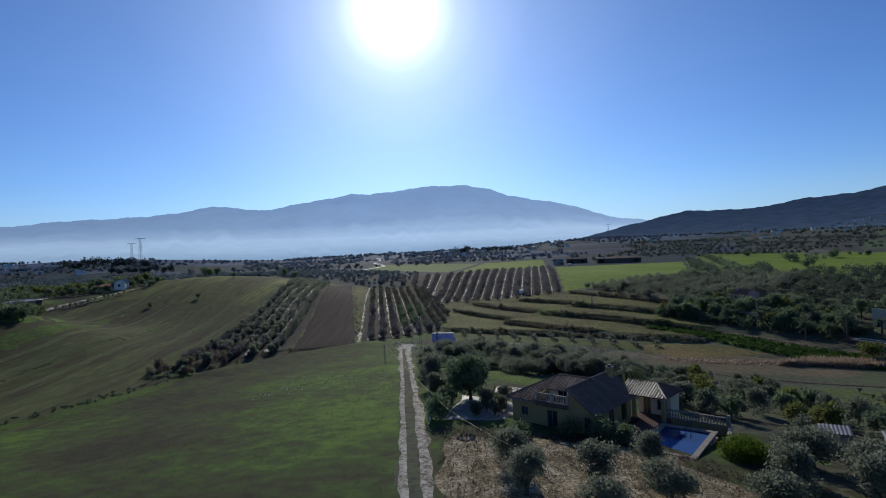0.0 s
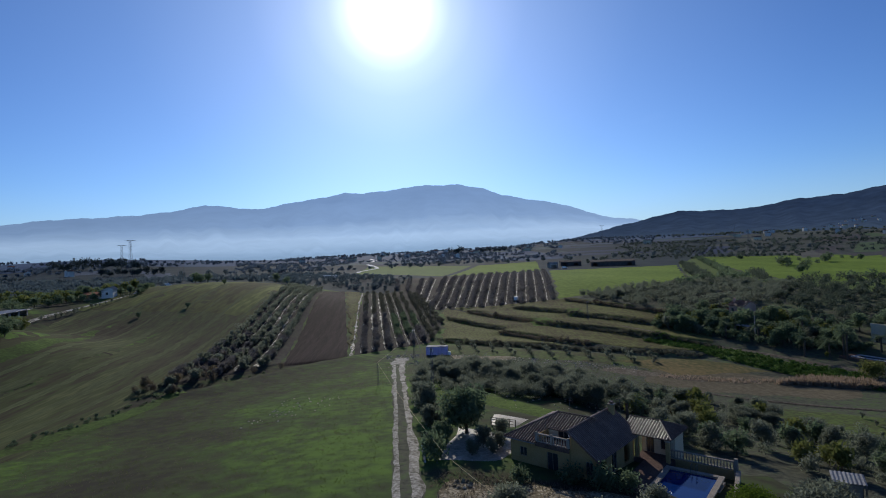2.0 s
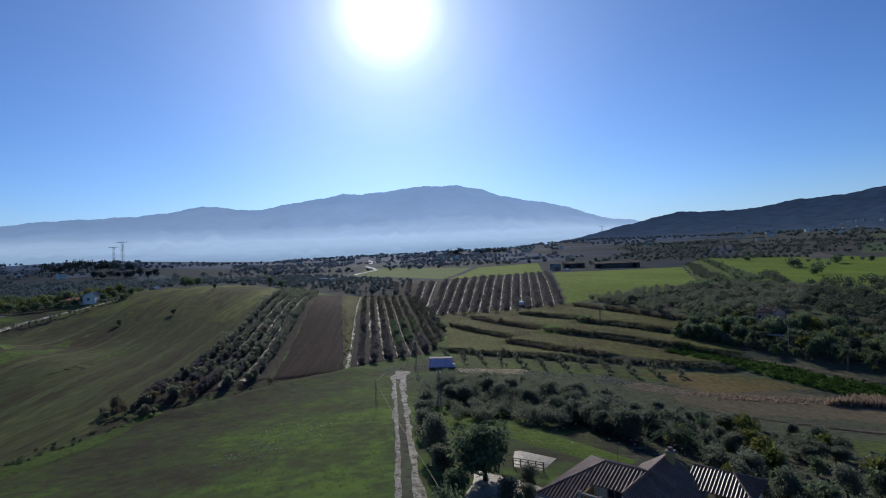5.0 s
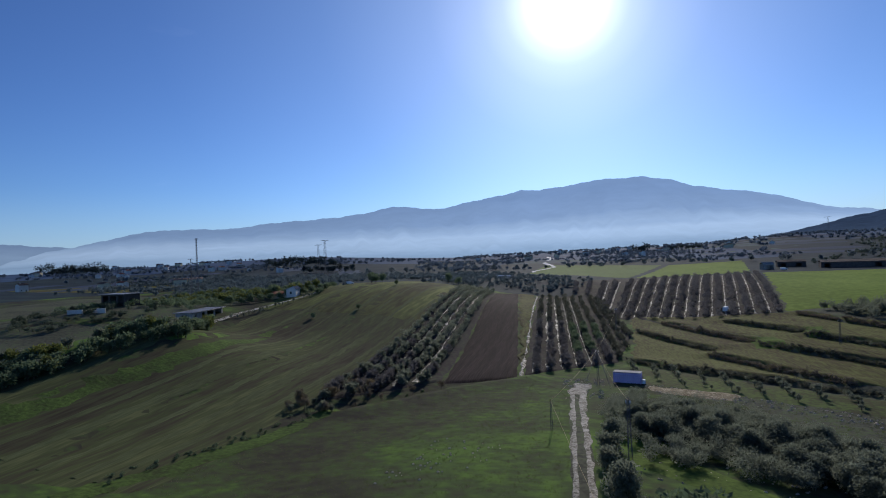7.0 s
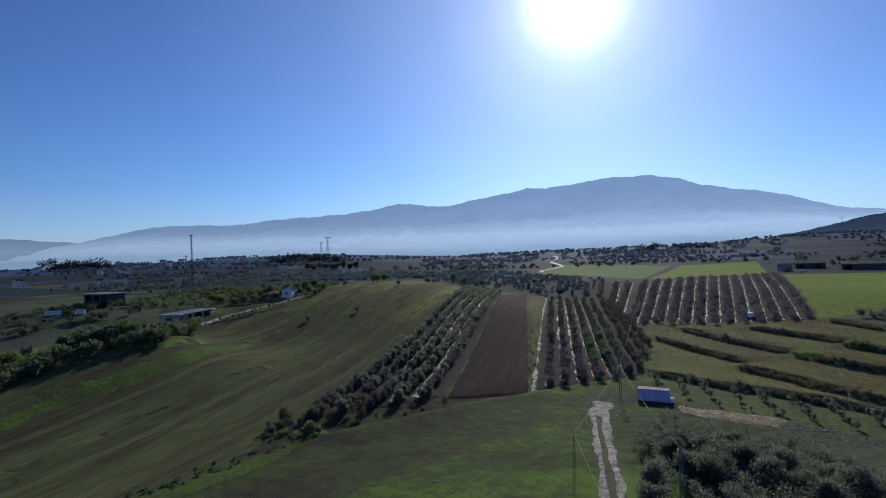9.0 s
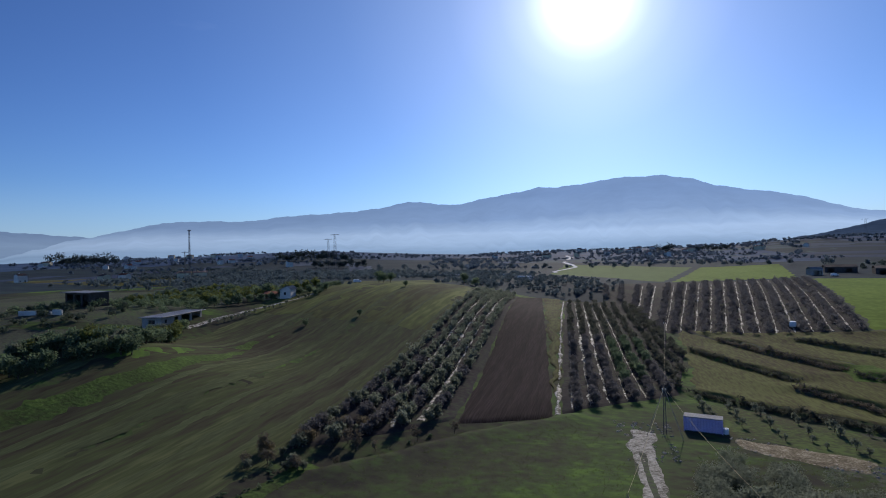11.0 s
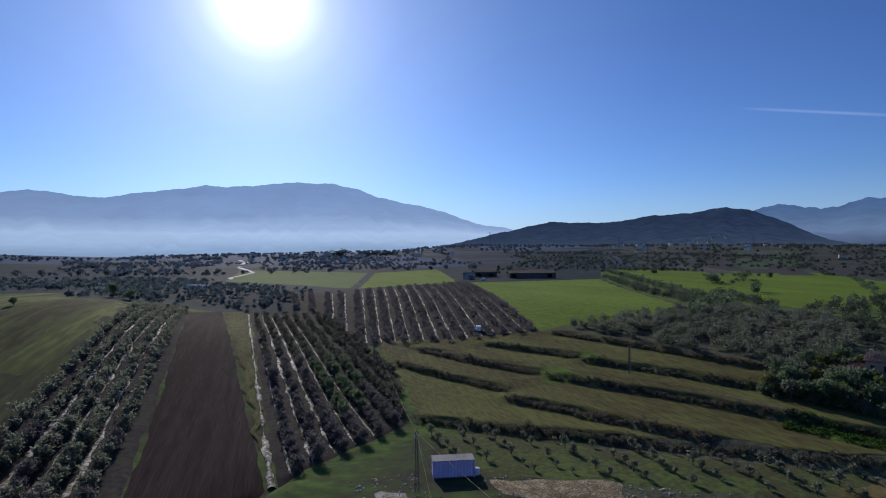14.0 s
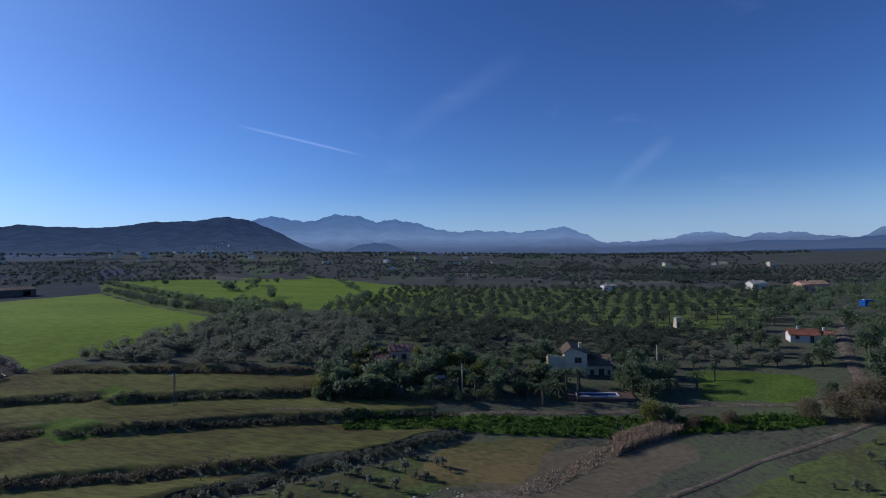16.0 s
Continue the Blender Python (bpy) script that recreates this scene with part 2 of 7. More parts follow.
# far land: haze blue is painted into these colours, less in the EAST set
FARLAND = surface("far_dark_hazed_land", [(0.34, (0.019, 0.029, 0.038)), (0.5, (0.028, 0.041, 0.048)), (0.66, (0.042, 0.059, 0.058))], scale=0.012, fine=0.08, stretch=(0.6, 1.6, 1))
FARPLAIN = surface("haze_blue_farmland", [(0.40, (0.032, 0.058, 0.110)), (0.5, (0.046, 0.078, 0.138)), (0.6, (0.064, 0.098, 0.155))], scale=0.006, fine=0.03, stretch=(0.6, 1.6, 1))
HAZED_TAWNY = surface("hazed_tawny_field", even((0.050, 0.070, 0.104), (0.076, 0.098, 0.130)), scale=0.02, fine=0.2)
HAZED_GREEN = surface("hazed_green_field", even((0.042, 0.074, 0.078), (0.064, 0.102, 0.096)), scale=0.02, fine=0.2)
HAZED_BROWN = surface("hazed_brown_field", even((0.036, 0.050, 0.084), (0.052, 0.068, 0.106)), scale=0.02, fine=0.2)
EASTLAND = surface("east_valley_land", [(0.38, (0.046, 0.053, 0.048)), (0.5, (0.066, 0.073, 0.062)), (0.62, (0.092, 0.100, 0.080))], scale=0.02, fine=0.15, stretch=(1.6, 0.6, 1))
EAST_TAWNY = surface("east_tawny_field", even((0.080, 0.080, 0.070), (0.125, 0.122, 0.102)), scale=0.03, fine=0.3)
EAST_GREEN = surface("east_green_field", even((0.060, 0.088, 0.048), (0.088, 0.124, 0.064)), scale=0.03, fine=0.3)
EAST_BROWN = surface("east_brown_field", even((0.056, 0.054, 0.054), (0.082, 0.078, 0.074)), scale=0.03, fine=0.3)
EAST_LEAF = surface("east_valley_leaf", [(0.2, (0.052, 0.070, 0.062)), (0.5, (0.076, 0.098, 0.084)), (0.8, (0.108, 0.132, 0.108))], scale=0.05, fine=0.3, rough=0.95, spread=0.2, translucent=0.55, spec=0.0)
PINE_LEAF = surface("dark_pine_needles", [(0.2, (0.026, 0.038, 0.040)), (0.8, (0.056, 0.074, 0.070))], scale=0.1, fine=0.6, rough=0.9, spread=0.15, translucent=0.3, spec=0.0)
GROVE_LEAF = surface("grove_leaf", [(0.2, (0.040, 0.053, 0.038)), (0.5, (0.068, 0.087, 0.060)), (0.8, (0.122, 0.146, 0.104))], scale=0.6, fine=3, translucent=0.5, spread=0.18, rough=0.6, spec=0.05)
# haze is painted into both far leaves: paler and bluer than near foliage
HAZED_LEAF = surface("hazed_far_leaf", [(0.2, (0.060, 0.085, 0.098)), (0.5, (0.090, 0.120, 0.132)), (0.8, (0.130, 0.158, 0.162))], scale=0.05, fine=0.3, rough=0.9, spread=0.2, translucent=0.55)
HAZED_PALE_LEAF = surface("hazy_woodland", [(0.2, (0.058, 0.086, 0.124)), (0.5, (0.078, 0.110, 0.150)), (0.8, (0.100, 0.130, 0.165))], scale=0.05, fine=0.3, rough=0.95, spread=0.2, translucent=0.65, spec=0.0)
GRAVEL = surface("yard_gravel", even((0.17, 0.150, 0.115), (0.37, 0.34, 0.28)), scale=0.5, fine=3, bump=0.03, rough=0.6, spec=0.1)
OLIVE_LEAF = surface("olive_leaf", [(0.2, (0.0970, 0.1120, 0.0818)), (0.5, (0.1455, 0.1640, 0.1209)), (0.8, (0.2085, 0.2320, 0.1730))], scale=0.6, fine=3, translucent=0.62, spread=0.18, rough=0.7, spec=0.03)
PLANT_LEAF = surface("bare_plantation_twigs", [(0.2, (0.080, 0.076, 0.078)), (0.5, (0.122, 0.117, 0.115)), (0.8, (0.180, 0.172, 0.165))], scale=0.6, fine=3, translucent=0.5, spread=0.18, rough=0.8)
SCRUB_LEAF = surface("bank_scrub_leaf", [(0.2, (0.052, 0.056, 0.042)), (0.5, (0.084, 0.088, 0.066)), (0.8, (0.132, 0.136, 0.100))], scale=0.6, fine=3, translucent=0.5, spread=0.18, rough=0.8)
DULL_TILE = surface("dull_brown_tile", even((0.11, 0.082, 0.062), (0.20, 0.155, 0.120)), scale=0.6, fine=5, rough=0.7, spread=0.1)
GROVE_GRASS = surface("grove_grass", even((0.072, 0.104, 0.032), (0.112, 0.154, 0.046)), scale=0.08, fine=0.7)
DARK_LEAF = surface("dark_green_leaf", [(0.2, (0.070, 0.098, 0.062)), (0.5, (0.110, 0.152, 0.086)), (0.8, (0.172, 0.224, 0.118))], scale=0.6, fine=3, translucent=0.55, spread=0.18, rough=0.6, spec=0.05)
LIME_LEAF = surface("yellow_green_leaf", [(0.2, (0.0805, 0.0978, 0.0286)), (0.5, (0.1265, 0.1437, 0.0416)), (0.8, (0.1955, 0.2012, 0.0650))], scale=0.6, fine=3, translucent=0.45, spread=0.18, rough=0.6, spec=0.05)
DRY_LEAF = surface("dry_brown_leaf", [(0.2, (0.080, 0.068, 0.050)), (0.5, (0.126, 0.108, 0.080)), (0.8, (0.195, 0.168, 0.124))], scale=0.6, fine=3, rough=0.8, translucent=0.45, spread=0.18)
BRIGHT_LEAF = surface("clipped_bright_leaf", [(0.2, (0.0675, 0.1085, 0.0140)), (0.8, (0.1275, 0.2015, 0.0245))], scale=0.6, fine=3, translucent=0.4, spread=0.15, rough=0.7)
WILLOW_LEAF = surface("willow_twigs", [(0.2, (0.110, 0.090, 0.056)), (0.5, (0.170, 0.142, 0.088)), (0.8, (0.250, 0.210, 0.135))], scale=0.6, fine=3, rough=0.8, translucent=0.5, spread=0.18)
REED_LEAF = surface("pale_reed", [(0.2, (0.205, 0.152, 0.105)), (0.8, (0.390, 0.305, 0.220))], scale=0.6, fine=3, rough=0.8, translucent=0.5, spread=0.18)
GRASS_BLADE = surface("grass_blade", [(0.2, (0.060, 0.062, 0.026)), (0.5, (0.080, 0.108, 0.028)), (0.8, (0.115, 0.165, 0.032))], scale=0.05, fine=0.4, rough=0.7, translucent=0.6, spread=0.12)
BARK = surface("bark", even((0.05, 0.04, 0.03), (0.12, 0.1, 0.08)), scale=3, fine=14, bump=0.03)

TILE = surface("clay_roof_tile", [(0.25, (0.075, 0.042, 0.031)), (0.5, (0.140, 0.080, 0.058)), (0.75, (0.225, 0.145, 0.110))], scale=0.8, fine=6, bump=0.01, spread=0.1, rough=0.42, spec=0.30)
RED_TILE = surface("red_roof_tile", even((0.17, 0.072, 0.05), (0.29, 0.135, 0.095)), scale=0.6, fine=5, rough=0.75, spread=0.1)
OCHRE = surface("ochre_render", even((0.2525, 0.1752, 0.0772), (0.3489, 0.2495, 0.1188)), scale=0.5, fine=6, bump=0.005)
CREAM = surface("cream_render", even((0.42, 0.37, 0.26), (0.55, 0.49, 0.36)), scale=0.4, fine=6, bump=0.005)
WHITE = surface("white_render", even((0.42, 0.41, 0.38), (0.58, 0.57, 0.54)), scale=0.4, fine=6, bump=0.005)
PINK = surface("pink_render", even((0.36, 0.22, 0.16), (0.5, 0.33, 0.26)), scale=0.4, fine=6, bump=0.005)
CONCRETE = surface("weathered_concrete", even((0.2, 0.19, 0.18), (0.36, 0.35, 0.33)), scale=0.6, fine=7, bump=0.01)
BARN_WALL = surface("dark_barn_wall", even((0.05, 0.045, 0.045), (0.1, 0.09, 0.085)), scale=0.5, fine=5, bump=0.01)
STONE_TRIM = surface("pale_cast_stone", even((0.2040, 0.1785, 0.1445), (0.3230, 0.2890, 0.2465)), scale=0.8, fine=8, bump=0.005)
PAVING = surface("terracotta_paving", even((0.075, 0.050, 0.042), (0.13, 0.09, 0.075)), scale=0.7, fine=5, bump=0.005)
SHEET = surface("grey_sheet_roof", even((0.13, 0.13, 0.14), (0.24, 0.24, 0.25)), scale=0.3, fine=4, rough=0.55, metal=0.3, spec=0.3)
BARN_ROOF = surface("brown_sheet_roof", even((0.06, 0.05, 0.05), (0.12, 0.1, 0.1)), scale=0.3, fine=4, rough=0.7)
PALE_SHEET = surface("pale_sheet_roof", even((0.2, 0.2, 0.2), (0.34, 0.34, 0.34)), scale=0.3, fine=4, rough=0.7, metal=0.0)
CONTAINER = surface("violet_blue_paint", even((0.3770, 0.3025, 0.4788), (0.5800, 0.4655, 0.6384)), scale=0.6, fine=5, rough=0.6, bump=0.004)
STEEL = surface("galvanised_steel", even((0.07, 0.07, 0.075), (0.14, 0.14, 0.145)), scale=1, fine=8, rough=0.6, metal=0.4, spec=0.2)
WOOD = surface("weathered_wood", even((0.12, 0.1, 0.08), (0.24, 0.2, 0.16)), scale=1, fine=12, stretch=(1, 1, 0.15), bump=0.01)
POLE_CONCRETE = surface("pole_concrete", even((0.3, 0.27, 0.22), (0.42, 0.38, 0.32)), scale=1, fine=8)
WIRE = surface("cable_sheath", even((0.30, 0.26, 0.15), (0.42, 0.36, 0.22)), scale=2, fine=8, rough=0.6)
GLASS = surface("window_glass", even((0.02, 0.025, 0.03), (0.03, 0.035, 0.04)), scale=1, fine=4, rough=0.08, spec=0.6)
PLASTIC = surface("white_plastic", even((0.6, 0.6, 0.6), (0.75, 0.75, 0.75)), scale=1, fine=6, rough=0.4, spec=0.3)
RUBBER = surface("tyre_rubber", even((0.02, 0.02, 0.02), (0.035, 0.035, 0.035)), scale=2, fine=9)
POOL_TILE = surface("pool_blue_tile", even((0.0100, 0.0500, 0.2040), (0.0150, 0.0750, 0.2640)), scale=1, fine=5, rough=0.3)
WATER = surface("pool_water", even((0.0036, 0.0192, 0.1050), (0.0054, 0.0270, 0.1330), 0.3, 0.7), scale=0.8, fine=3, rough=0.06, spec=0.3, bump=0.004)
RUT = surface("track_rubble", [(0.40, (0.095, 0.088, 0.066)), (0.48, (0.210, 0.198, 0.165)), (0.60, (0.370, 0.355, 0.315))], scale=0.6, fine=2.6, bump=0.08, rough=0.8, spec=0.03)
STONE_PALE = surface("pale_field_stone", even((0.30, 0.26, 0.20), (0.46, 0.41, 0.33)), scale=0.8, fine=6, rough=0.8)
# on the road, reflected sun is painted in as white; greenhouse plastic is white
ROAD_WHITE = surface("glare_road_white_plastic", even((0.6, 0.6, 0.58), (0.8, 0.8, 0.78)), scale=0.05, fine=0.5)

# ---- relief ----
# broad rises and hollows: x, y, radius, height
RELIEF = [
    (-100, 140, 70, -4.84), (-50, 120, 45, -9.39), (-118, 262, 40, 5.40), (-165, 225, 50, -7.35),
    (-103, 135, 28, 7.18), (-60, 310, 45, 5.84), (-25, 340, 35, -6.30), (-110, 370, 110, 3.37),
    (0, 190, 60, -8.97), (0, 120, 50, 10.66), (40, 180, 55, -3.90), (5, 60, 60, -6.31),
    (35, 80, 35, 1.90), (70, 110, 45, -9.04), (60, 240, 60, -0.32), (130, 260, 80, 3.06),
    (120, 145, 40, -0.60), (170, 100, 80, -1.69), (20, 290, 50, -7.94), (200, 250, 160, -4.13),
    (-280, 420, 220, -3.93), (150, 560, 200, -2.82), (900, 0, 500, -23.86), (500, 500, 400, 4.14),
    (0, 1100, 500, 0.90), (-162, 206, 30, 11.3), (-99.4, 164.8, 18, 7.1)]
BASE = 11.74
# the valley floor climbs far off: bearing, and the height that the land reaches
FAR_RISE = ((-90, 24), (-60, 28), (-46, 34), (-34, 44), (-28, 46), (-22, 36), (-13, 27), (-2, 31), (5, 34), (12, 36), (16, 44), (20, 50), (30, 46), (45, 42), (62, 32), (74, 22), (84, 12), (100, 9), (130, 9))
# terrace banks: from, to, half of the rise
BANKS = [((79, 265), (99, 202), 0.8), ((56, 267), (70.5, 236), 0.8), ((70, 232), (88, 194), 0.85), ((35, 273), (54.5, 230), 0.8), ((55.5, 226), (90, 162), 0.85),
         ((24, 259), (42, 222), 0.75), ((40, 216), (60, 178), 0.9), ((17, 211), (47, 185), 0.7), ((46, 186), (82, 157), 0.7), ((-44, 148), (-8, 187), -0.9),
         ((-72, 112), (-80, 300), 0.35), ((-90, 112), (-98, 300), 0.4)]


def ground(x, y):
    """Height of the land, for numbers or arrays."""
    x, y = np.asarray(x, float), np.asarray(y, float)
    z = np.full(np.broadcast(x, y).shape, BASE)
    for cx, cy, r, h in RELIEF:
        z = z + h * np.exp(-((x - cx) ** 2 + (y - cy) ** 2) / (2 * r * r))
    for (ax, ay), (bx, by), rise in BANKS:
        dx, dy = bx - ax, by - ay
        n = math.hypot(dx, dy)
        along = ((x - ax) * dx + (y - ay) * dy) / n
        side = (-(x - ax) * dy + (y - ay) * dx) / n + 0.5 * np.sin(along * 0.17 + ax) + 0.25 * np.sin(along * 0.63)
        ends = np.clip((along + 3) / 5, 0, 1) * np.clip((n + 3 - along) / 5, 0, 1)
        z = z + rise * np.tanh(side / 0.6) * np.clip(1 - np.abs(side) / 9, 0, 1) * ends
    far = np.hypot(x + 5, y - 95)
    f = np.clip((far - 560) / 900, 0, 1)
    top = np.interp(np.degrees(np.arctan2(x + 5, y - 95)), [p[0] for p in FAR_RISE], [p[1] for p in FAR_RISE])
    return z + np.maximum(top - z, 0) * f * f * (3 - 2 * f)


def gz(x, y):
    return float(ground(x, y))


def mesh_from(name, verts, faces, mat, smooth=False):
    me = bpy.data.meshes.new(name)
    verts, faces = np.asarray(verts, np.float32).reshape(-1, 3), np.asarray(faces, np.int32)
    me.vertices.add(len(verts))
    me.vertices.foreach_set("co", verts.ravel())
    k = faces.shape[1]
    me.loops.add(faces.size)
    me.loops.foreach_set("vertex_index", faces.ravel())
    me.polygons.add(len(faces))
    me.polygons.foreach_set("loop_start", np.arange(0, faces.size, k, dtype=np.int32))
    me.polygons.foreach_set("use_smooth", np.full(len(faces), smooth))
    me.update(calc_edges=True)
    me.materials.append(mat)
    return me


def grid_faces(nx, ny):
    i = np.arange(nx - 1)[:, None] * ny + np.arange(ny - 1)[None, :]
    return np.stack([i, i + ny, i + ny + 1, i + 1], -1).reshape(-1, 4)


def spaced(lo, hi, step, far):
    mid = list(np.arange(lo, hi + step / 2, step))
    out, s, v = [], step, mid[-1]
    while v < far:
        s = min(s * 1.22, 220)
        v += s
        out.append(v)
    low, s, v = [], step, mid[0]
    while v > -far:
        s = min(s * 1.22, 220)
        v -= s
        low.append(v)
    return np.array(low[::-1] + mid + out)


def make_ground():
    xs, ys = spaced(-125, 110, 1.5, 4300), spaced(40, 300, 1.5, 4300)
    X, Y = np.meshgrid(xs, ys, indexing="ij")
    Z = ground(X, Y)
    me = mesh_from("ground", np.stack([X, Y, Z], -1), grid_faces(len(xs), len(ys)), GRASS, True)
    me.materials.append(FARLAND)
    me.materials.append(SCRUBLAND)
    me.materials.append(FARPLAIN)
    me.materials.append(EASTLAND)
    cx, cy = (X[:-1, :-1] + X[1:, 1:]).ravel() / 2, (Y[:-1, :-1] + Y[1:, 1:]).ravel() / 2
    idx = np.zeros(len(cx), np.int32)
    # far cells take the land colours with haze blue painted in
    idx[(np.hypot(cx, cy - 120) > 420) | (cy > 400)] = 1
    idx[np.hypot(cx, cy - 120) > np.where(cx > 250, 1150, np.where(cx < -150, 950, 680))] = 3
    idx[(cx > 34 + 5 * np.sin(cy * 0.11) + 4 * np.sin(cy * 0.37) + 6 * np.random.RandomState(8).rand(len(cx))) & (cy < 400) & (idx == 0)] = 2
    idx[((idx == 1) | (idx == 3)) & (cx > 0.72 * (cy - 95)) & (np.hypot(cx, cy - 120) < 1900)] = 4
    me.polygons.foreach_set("material_index", idx)
    tagged(new("ground", me), "rolling farmland of rough green and brown grass", "ground", kind="structure")


make_ground()


def parcel(name, corners, mat, label, category="field", lift=0.10, cell=2.5, wobble=0.7, kind="structure"):
    """A sheet of land cover draped over the relief, between four corners in order."""
    a, b, c, d = [np.array(p, float) for p in corners]
    nu = max(2, int(max(np.linalg.norm(b - a), np.linalg.norm(c - d)) / cell) + 1)
    nv = max(2, int(max(np.linalg.norm(d - a), np.linalg.norm(c - b)) / cell) + 1)
    u, v = np.meshgrid(np.linspace(0, 1, nu), np.linspace(0, 1, nv), indexing="ij")
    P = (a * ((1 - u) * (1 - v))[..., None] + b * (u * (1 - v))[..., None] + c * (u * v)[..., None] + d * ((1 - u) * v)[..., None])
    ph = sum(a) + sum(c)
    P = P + wobble * np.stack([np.sin(P[..., 1] * 0.23 + ph) + 0.6 * np.sin(P[..., 1] * 0.71 + ph), np.sin(P[..., 0] * 0.27 + ph) + 0.6 * np.sin(P[..., 0] * 0.83)], -1)
    up = np.full(P.shape[:2], lift)
    up[0], up[-1], up[:, 0], up[:, -1] = -0.06, -0.06, -0.06, -0.06  # the rim dips into the land
    Z = ground(P[..., 0], P[..., 1]) + up
    me = mesh_from(name, np.concatenate([P, Z[..., None]], -1), grid_faces(nu, nv), mat, True)
    return tagged(new(name, me), label, category, kind=kind)


def lane(name, points, width, mat, label, category="path", lift=0.16, kind="structure", ragged=0.35, seed=3):
    """A strip of land cover along a line, with ragged edges."""
    rr = np.random.RandomState(seed)
    pts = [np.array(p, float) for p in points]
    line = []
    for p, q in zip(pts, pts[1:]):
        n = max(1, int(np.linalg.norm(q - p) / 1.2))
        line += [p + (q - p) * k / n for k in range(n)]
    line = np.array(line + [pts[-1]])
    tan = np.gradient(line, axis=0)
    nor = np.stack([-tan[:, 1], tan[:, 0]], -1) / np.linalg.norm(tan, axis=1)[:, None]
    w = np.broadcast_to(np.asarray(width, float), (len(line),)) if np.ndim(width) == 0 else np.interp(np.linspace(0, 1, len(line)), np.linspace(0, 1, len(width)), width)
    def uneven():
        n = len(line)
        r = np.interp(np.arange(n), np.arange(0, n + 3, 3), rr.rand(len(np.arange(0, n + 3, 3)))) * 0.7 + 0.3 * rr.rand(n)
        return np.maximum(w / 2 + ragged * (r - 0.5) * w, 0.02)
    L, R = uneven(), uneven()
    cols = np.stack([line + nor * L[:, None], line + nor * L[:, None] * 0.3, line - nor * R[:, None] * 0.3, line - nor * R[:, None]], 1)
    Z = ground(cols[..., 0], cols[..., 1]) + np.array([lift * 0.3, lift, lift, lift * 0.3])
    me = mesh_from(name, np.concatenate([cols, Z[..., None]], -1), grid_faces(len(line), 4), mat, True)
    return tagged(new(name, me), label, category, kind=kind)


parcel("hill_field", [(-102, 96), (-50, 104), (-57, 326), (-122, 300)], HAYFIELD, "sloping mown field of olive-brown grass", lift=0.08, cell=3)
parcel("hill_field", [(-121, 232), (-54, 236), (-57, 326), (-128, 300)], CREST, "yellow-green grass high on the slope", lift=0.13, cell=3, wobble=1.5)
parcel("hill_field", [(-128, 296), (-57, 322), (-98, 405), (-200, 420)], CREST, "yellow-green grass on the crest of the slope", lift=0.09, cell=4)
parcel("ploughed_field", [(-29.5, 174), (-12, 184), (-31, 350), (-41, 334)], PLOUGH, "dark brown ploughed strip", lift=0.34, cell=1.2, wobble=0.2)
parcel("grass_strip", [(-13.3, 200), (-12.6, 200), (-21.5, 351), (-31, 350)], TERRACE, "strip of olive grass beside the ploughed earth", lift=0.36, cell=1.5)
parcel("orchard_floor", [(-11, 186), (14, 208), (4, 345), (-20, 348)], ORCHARD_SOIL, "bare brown earth under orchard rows", lift=0.26, cell=1.3, wobble=0.25)
parcel("orchard_floor", [(-52, 152), (-30, 176), (-41, 338), (-56, 328)], ORCHARD_SOIL, "bare brown earth under olive rows", lift=0.28, cell=1.2, wobble=0.25)
parcel("orchard_floor", [(11, 286), (77, 270), (126, 474), (-10, 398)], ORCHARD_SOIL, "brown earth under a wide olive plantation", lift=0.12, cell=4)
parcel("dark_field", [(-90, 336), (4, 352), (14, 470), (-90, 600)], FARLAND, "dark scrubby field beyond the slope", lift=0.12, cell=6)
parcel("crop_field", [(77, 270), (139, 263), (250, 488), (128, 476)], CROP, "bright green field of young crop", lift=0.2, cell=4)
parcel("crop_field", [(-44, 520), (34, 425), (86, 655), (-46, 760)], CROP_PALE, "pale green field of young crop", lift=0.22, cell=6)
parcel("crop_field", [(38, 425), (124, 484), (176, 700), (90, 650)], CROP, "green field of young crop beyond the plantation", lift=0.24, cell=6)
parcel("grass_strip", [(140.5, 262.5), (186.5, 261.5), (338, 617), (252, 490)], GROVE_GRASS, "rough green grass between two crop fields", lift=0.16, cell=5)
parcel("crop_field", [(188, 262), (345, 250), (500, 490), (340, 620)], CROP, "green field with scattered trees", lift=0.22, cell=6)
parcel("terrace_field", [(18, 210), (84, 158), (92, 168), (24, 291)], TERRACE, "olive-brown mown terrace grass", lift=0.14, cell=1.2)
parcel("terrace_field", [(26, 290), (92, 166), (100, 204), (79, 269)], TERRACE, "olive-green mown terrace grass", lift=0.18, cell=1.2)
parcel("young_orchard", [(14, 181), (66, 150), (72, 161), (16, 206)], MEADOW, "thin green grass under young trees", lift=0.08)
parcel("valley_meadow", [(114, 95), (133, 91), (134, 118), (112.5, 115)], LAWN, "bright green meadow below a tree-lined bank", lift=0.12)
parcel("valley_meadow", [(66, 76), (104, 84), (88, 104), (66, 118)], MEADOW, "thin green grass with small saplings", lift=0.1)
parcel("lawn", [(9, 119), (29, 95), (33, 99), (13, 128)], LAWN, "bright green strip of lawn behind the villa", lift=0.12, cell=1.5, wobble=0.2)
parcel("grove_floor", [(11, 142), (16, 130), (42, 113), (44, 134)], SCRUBLAND, "brown earth under the olive scrub", "ground", lift=0.09, cell=1.5)
parcel("stony_garden", [(7, 52), (34, 52), (30, 70), (8, 79)], STONY, "stony brown garden earth with dry weeds", lift=0.1, cell=1.5)
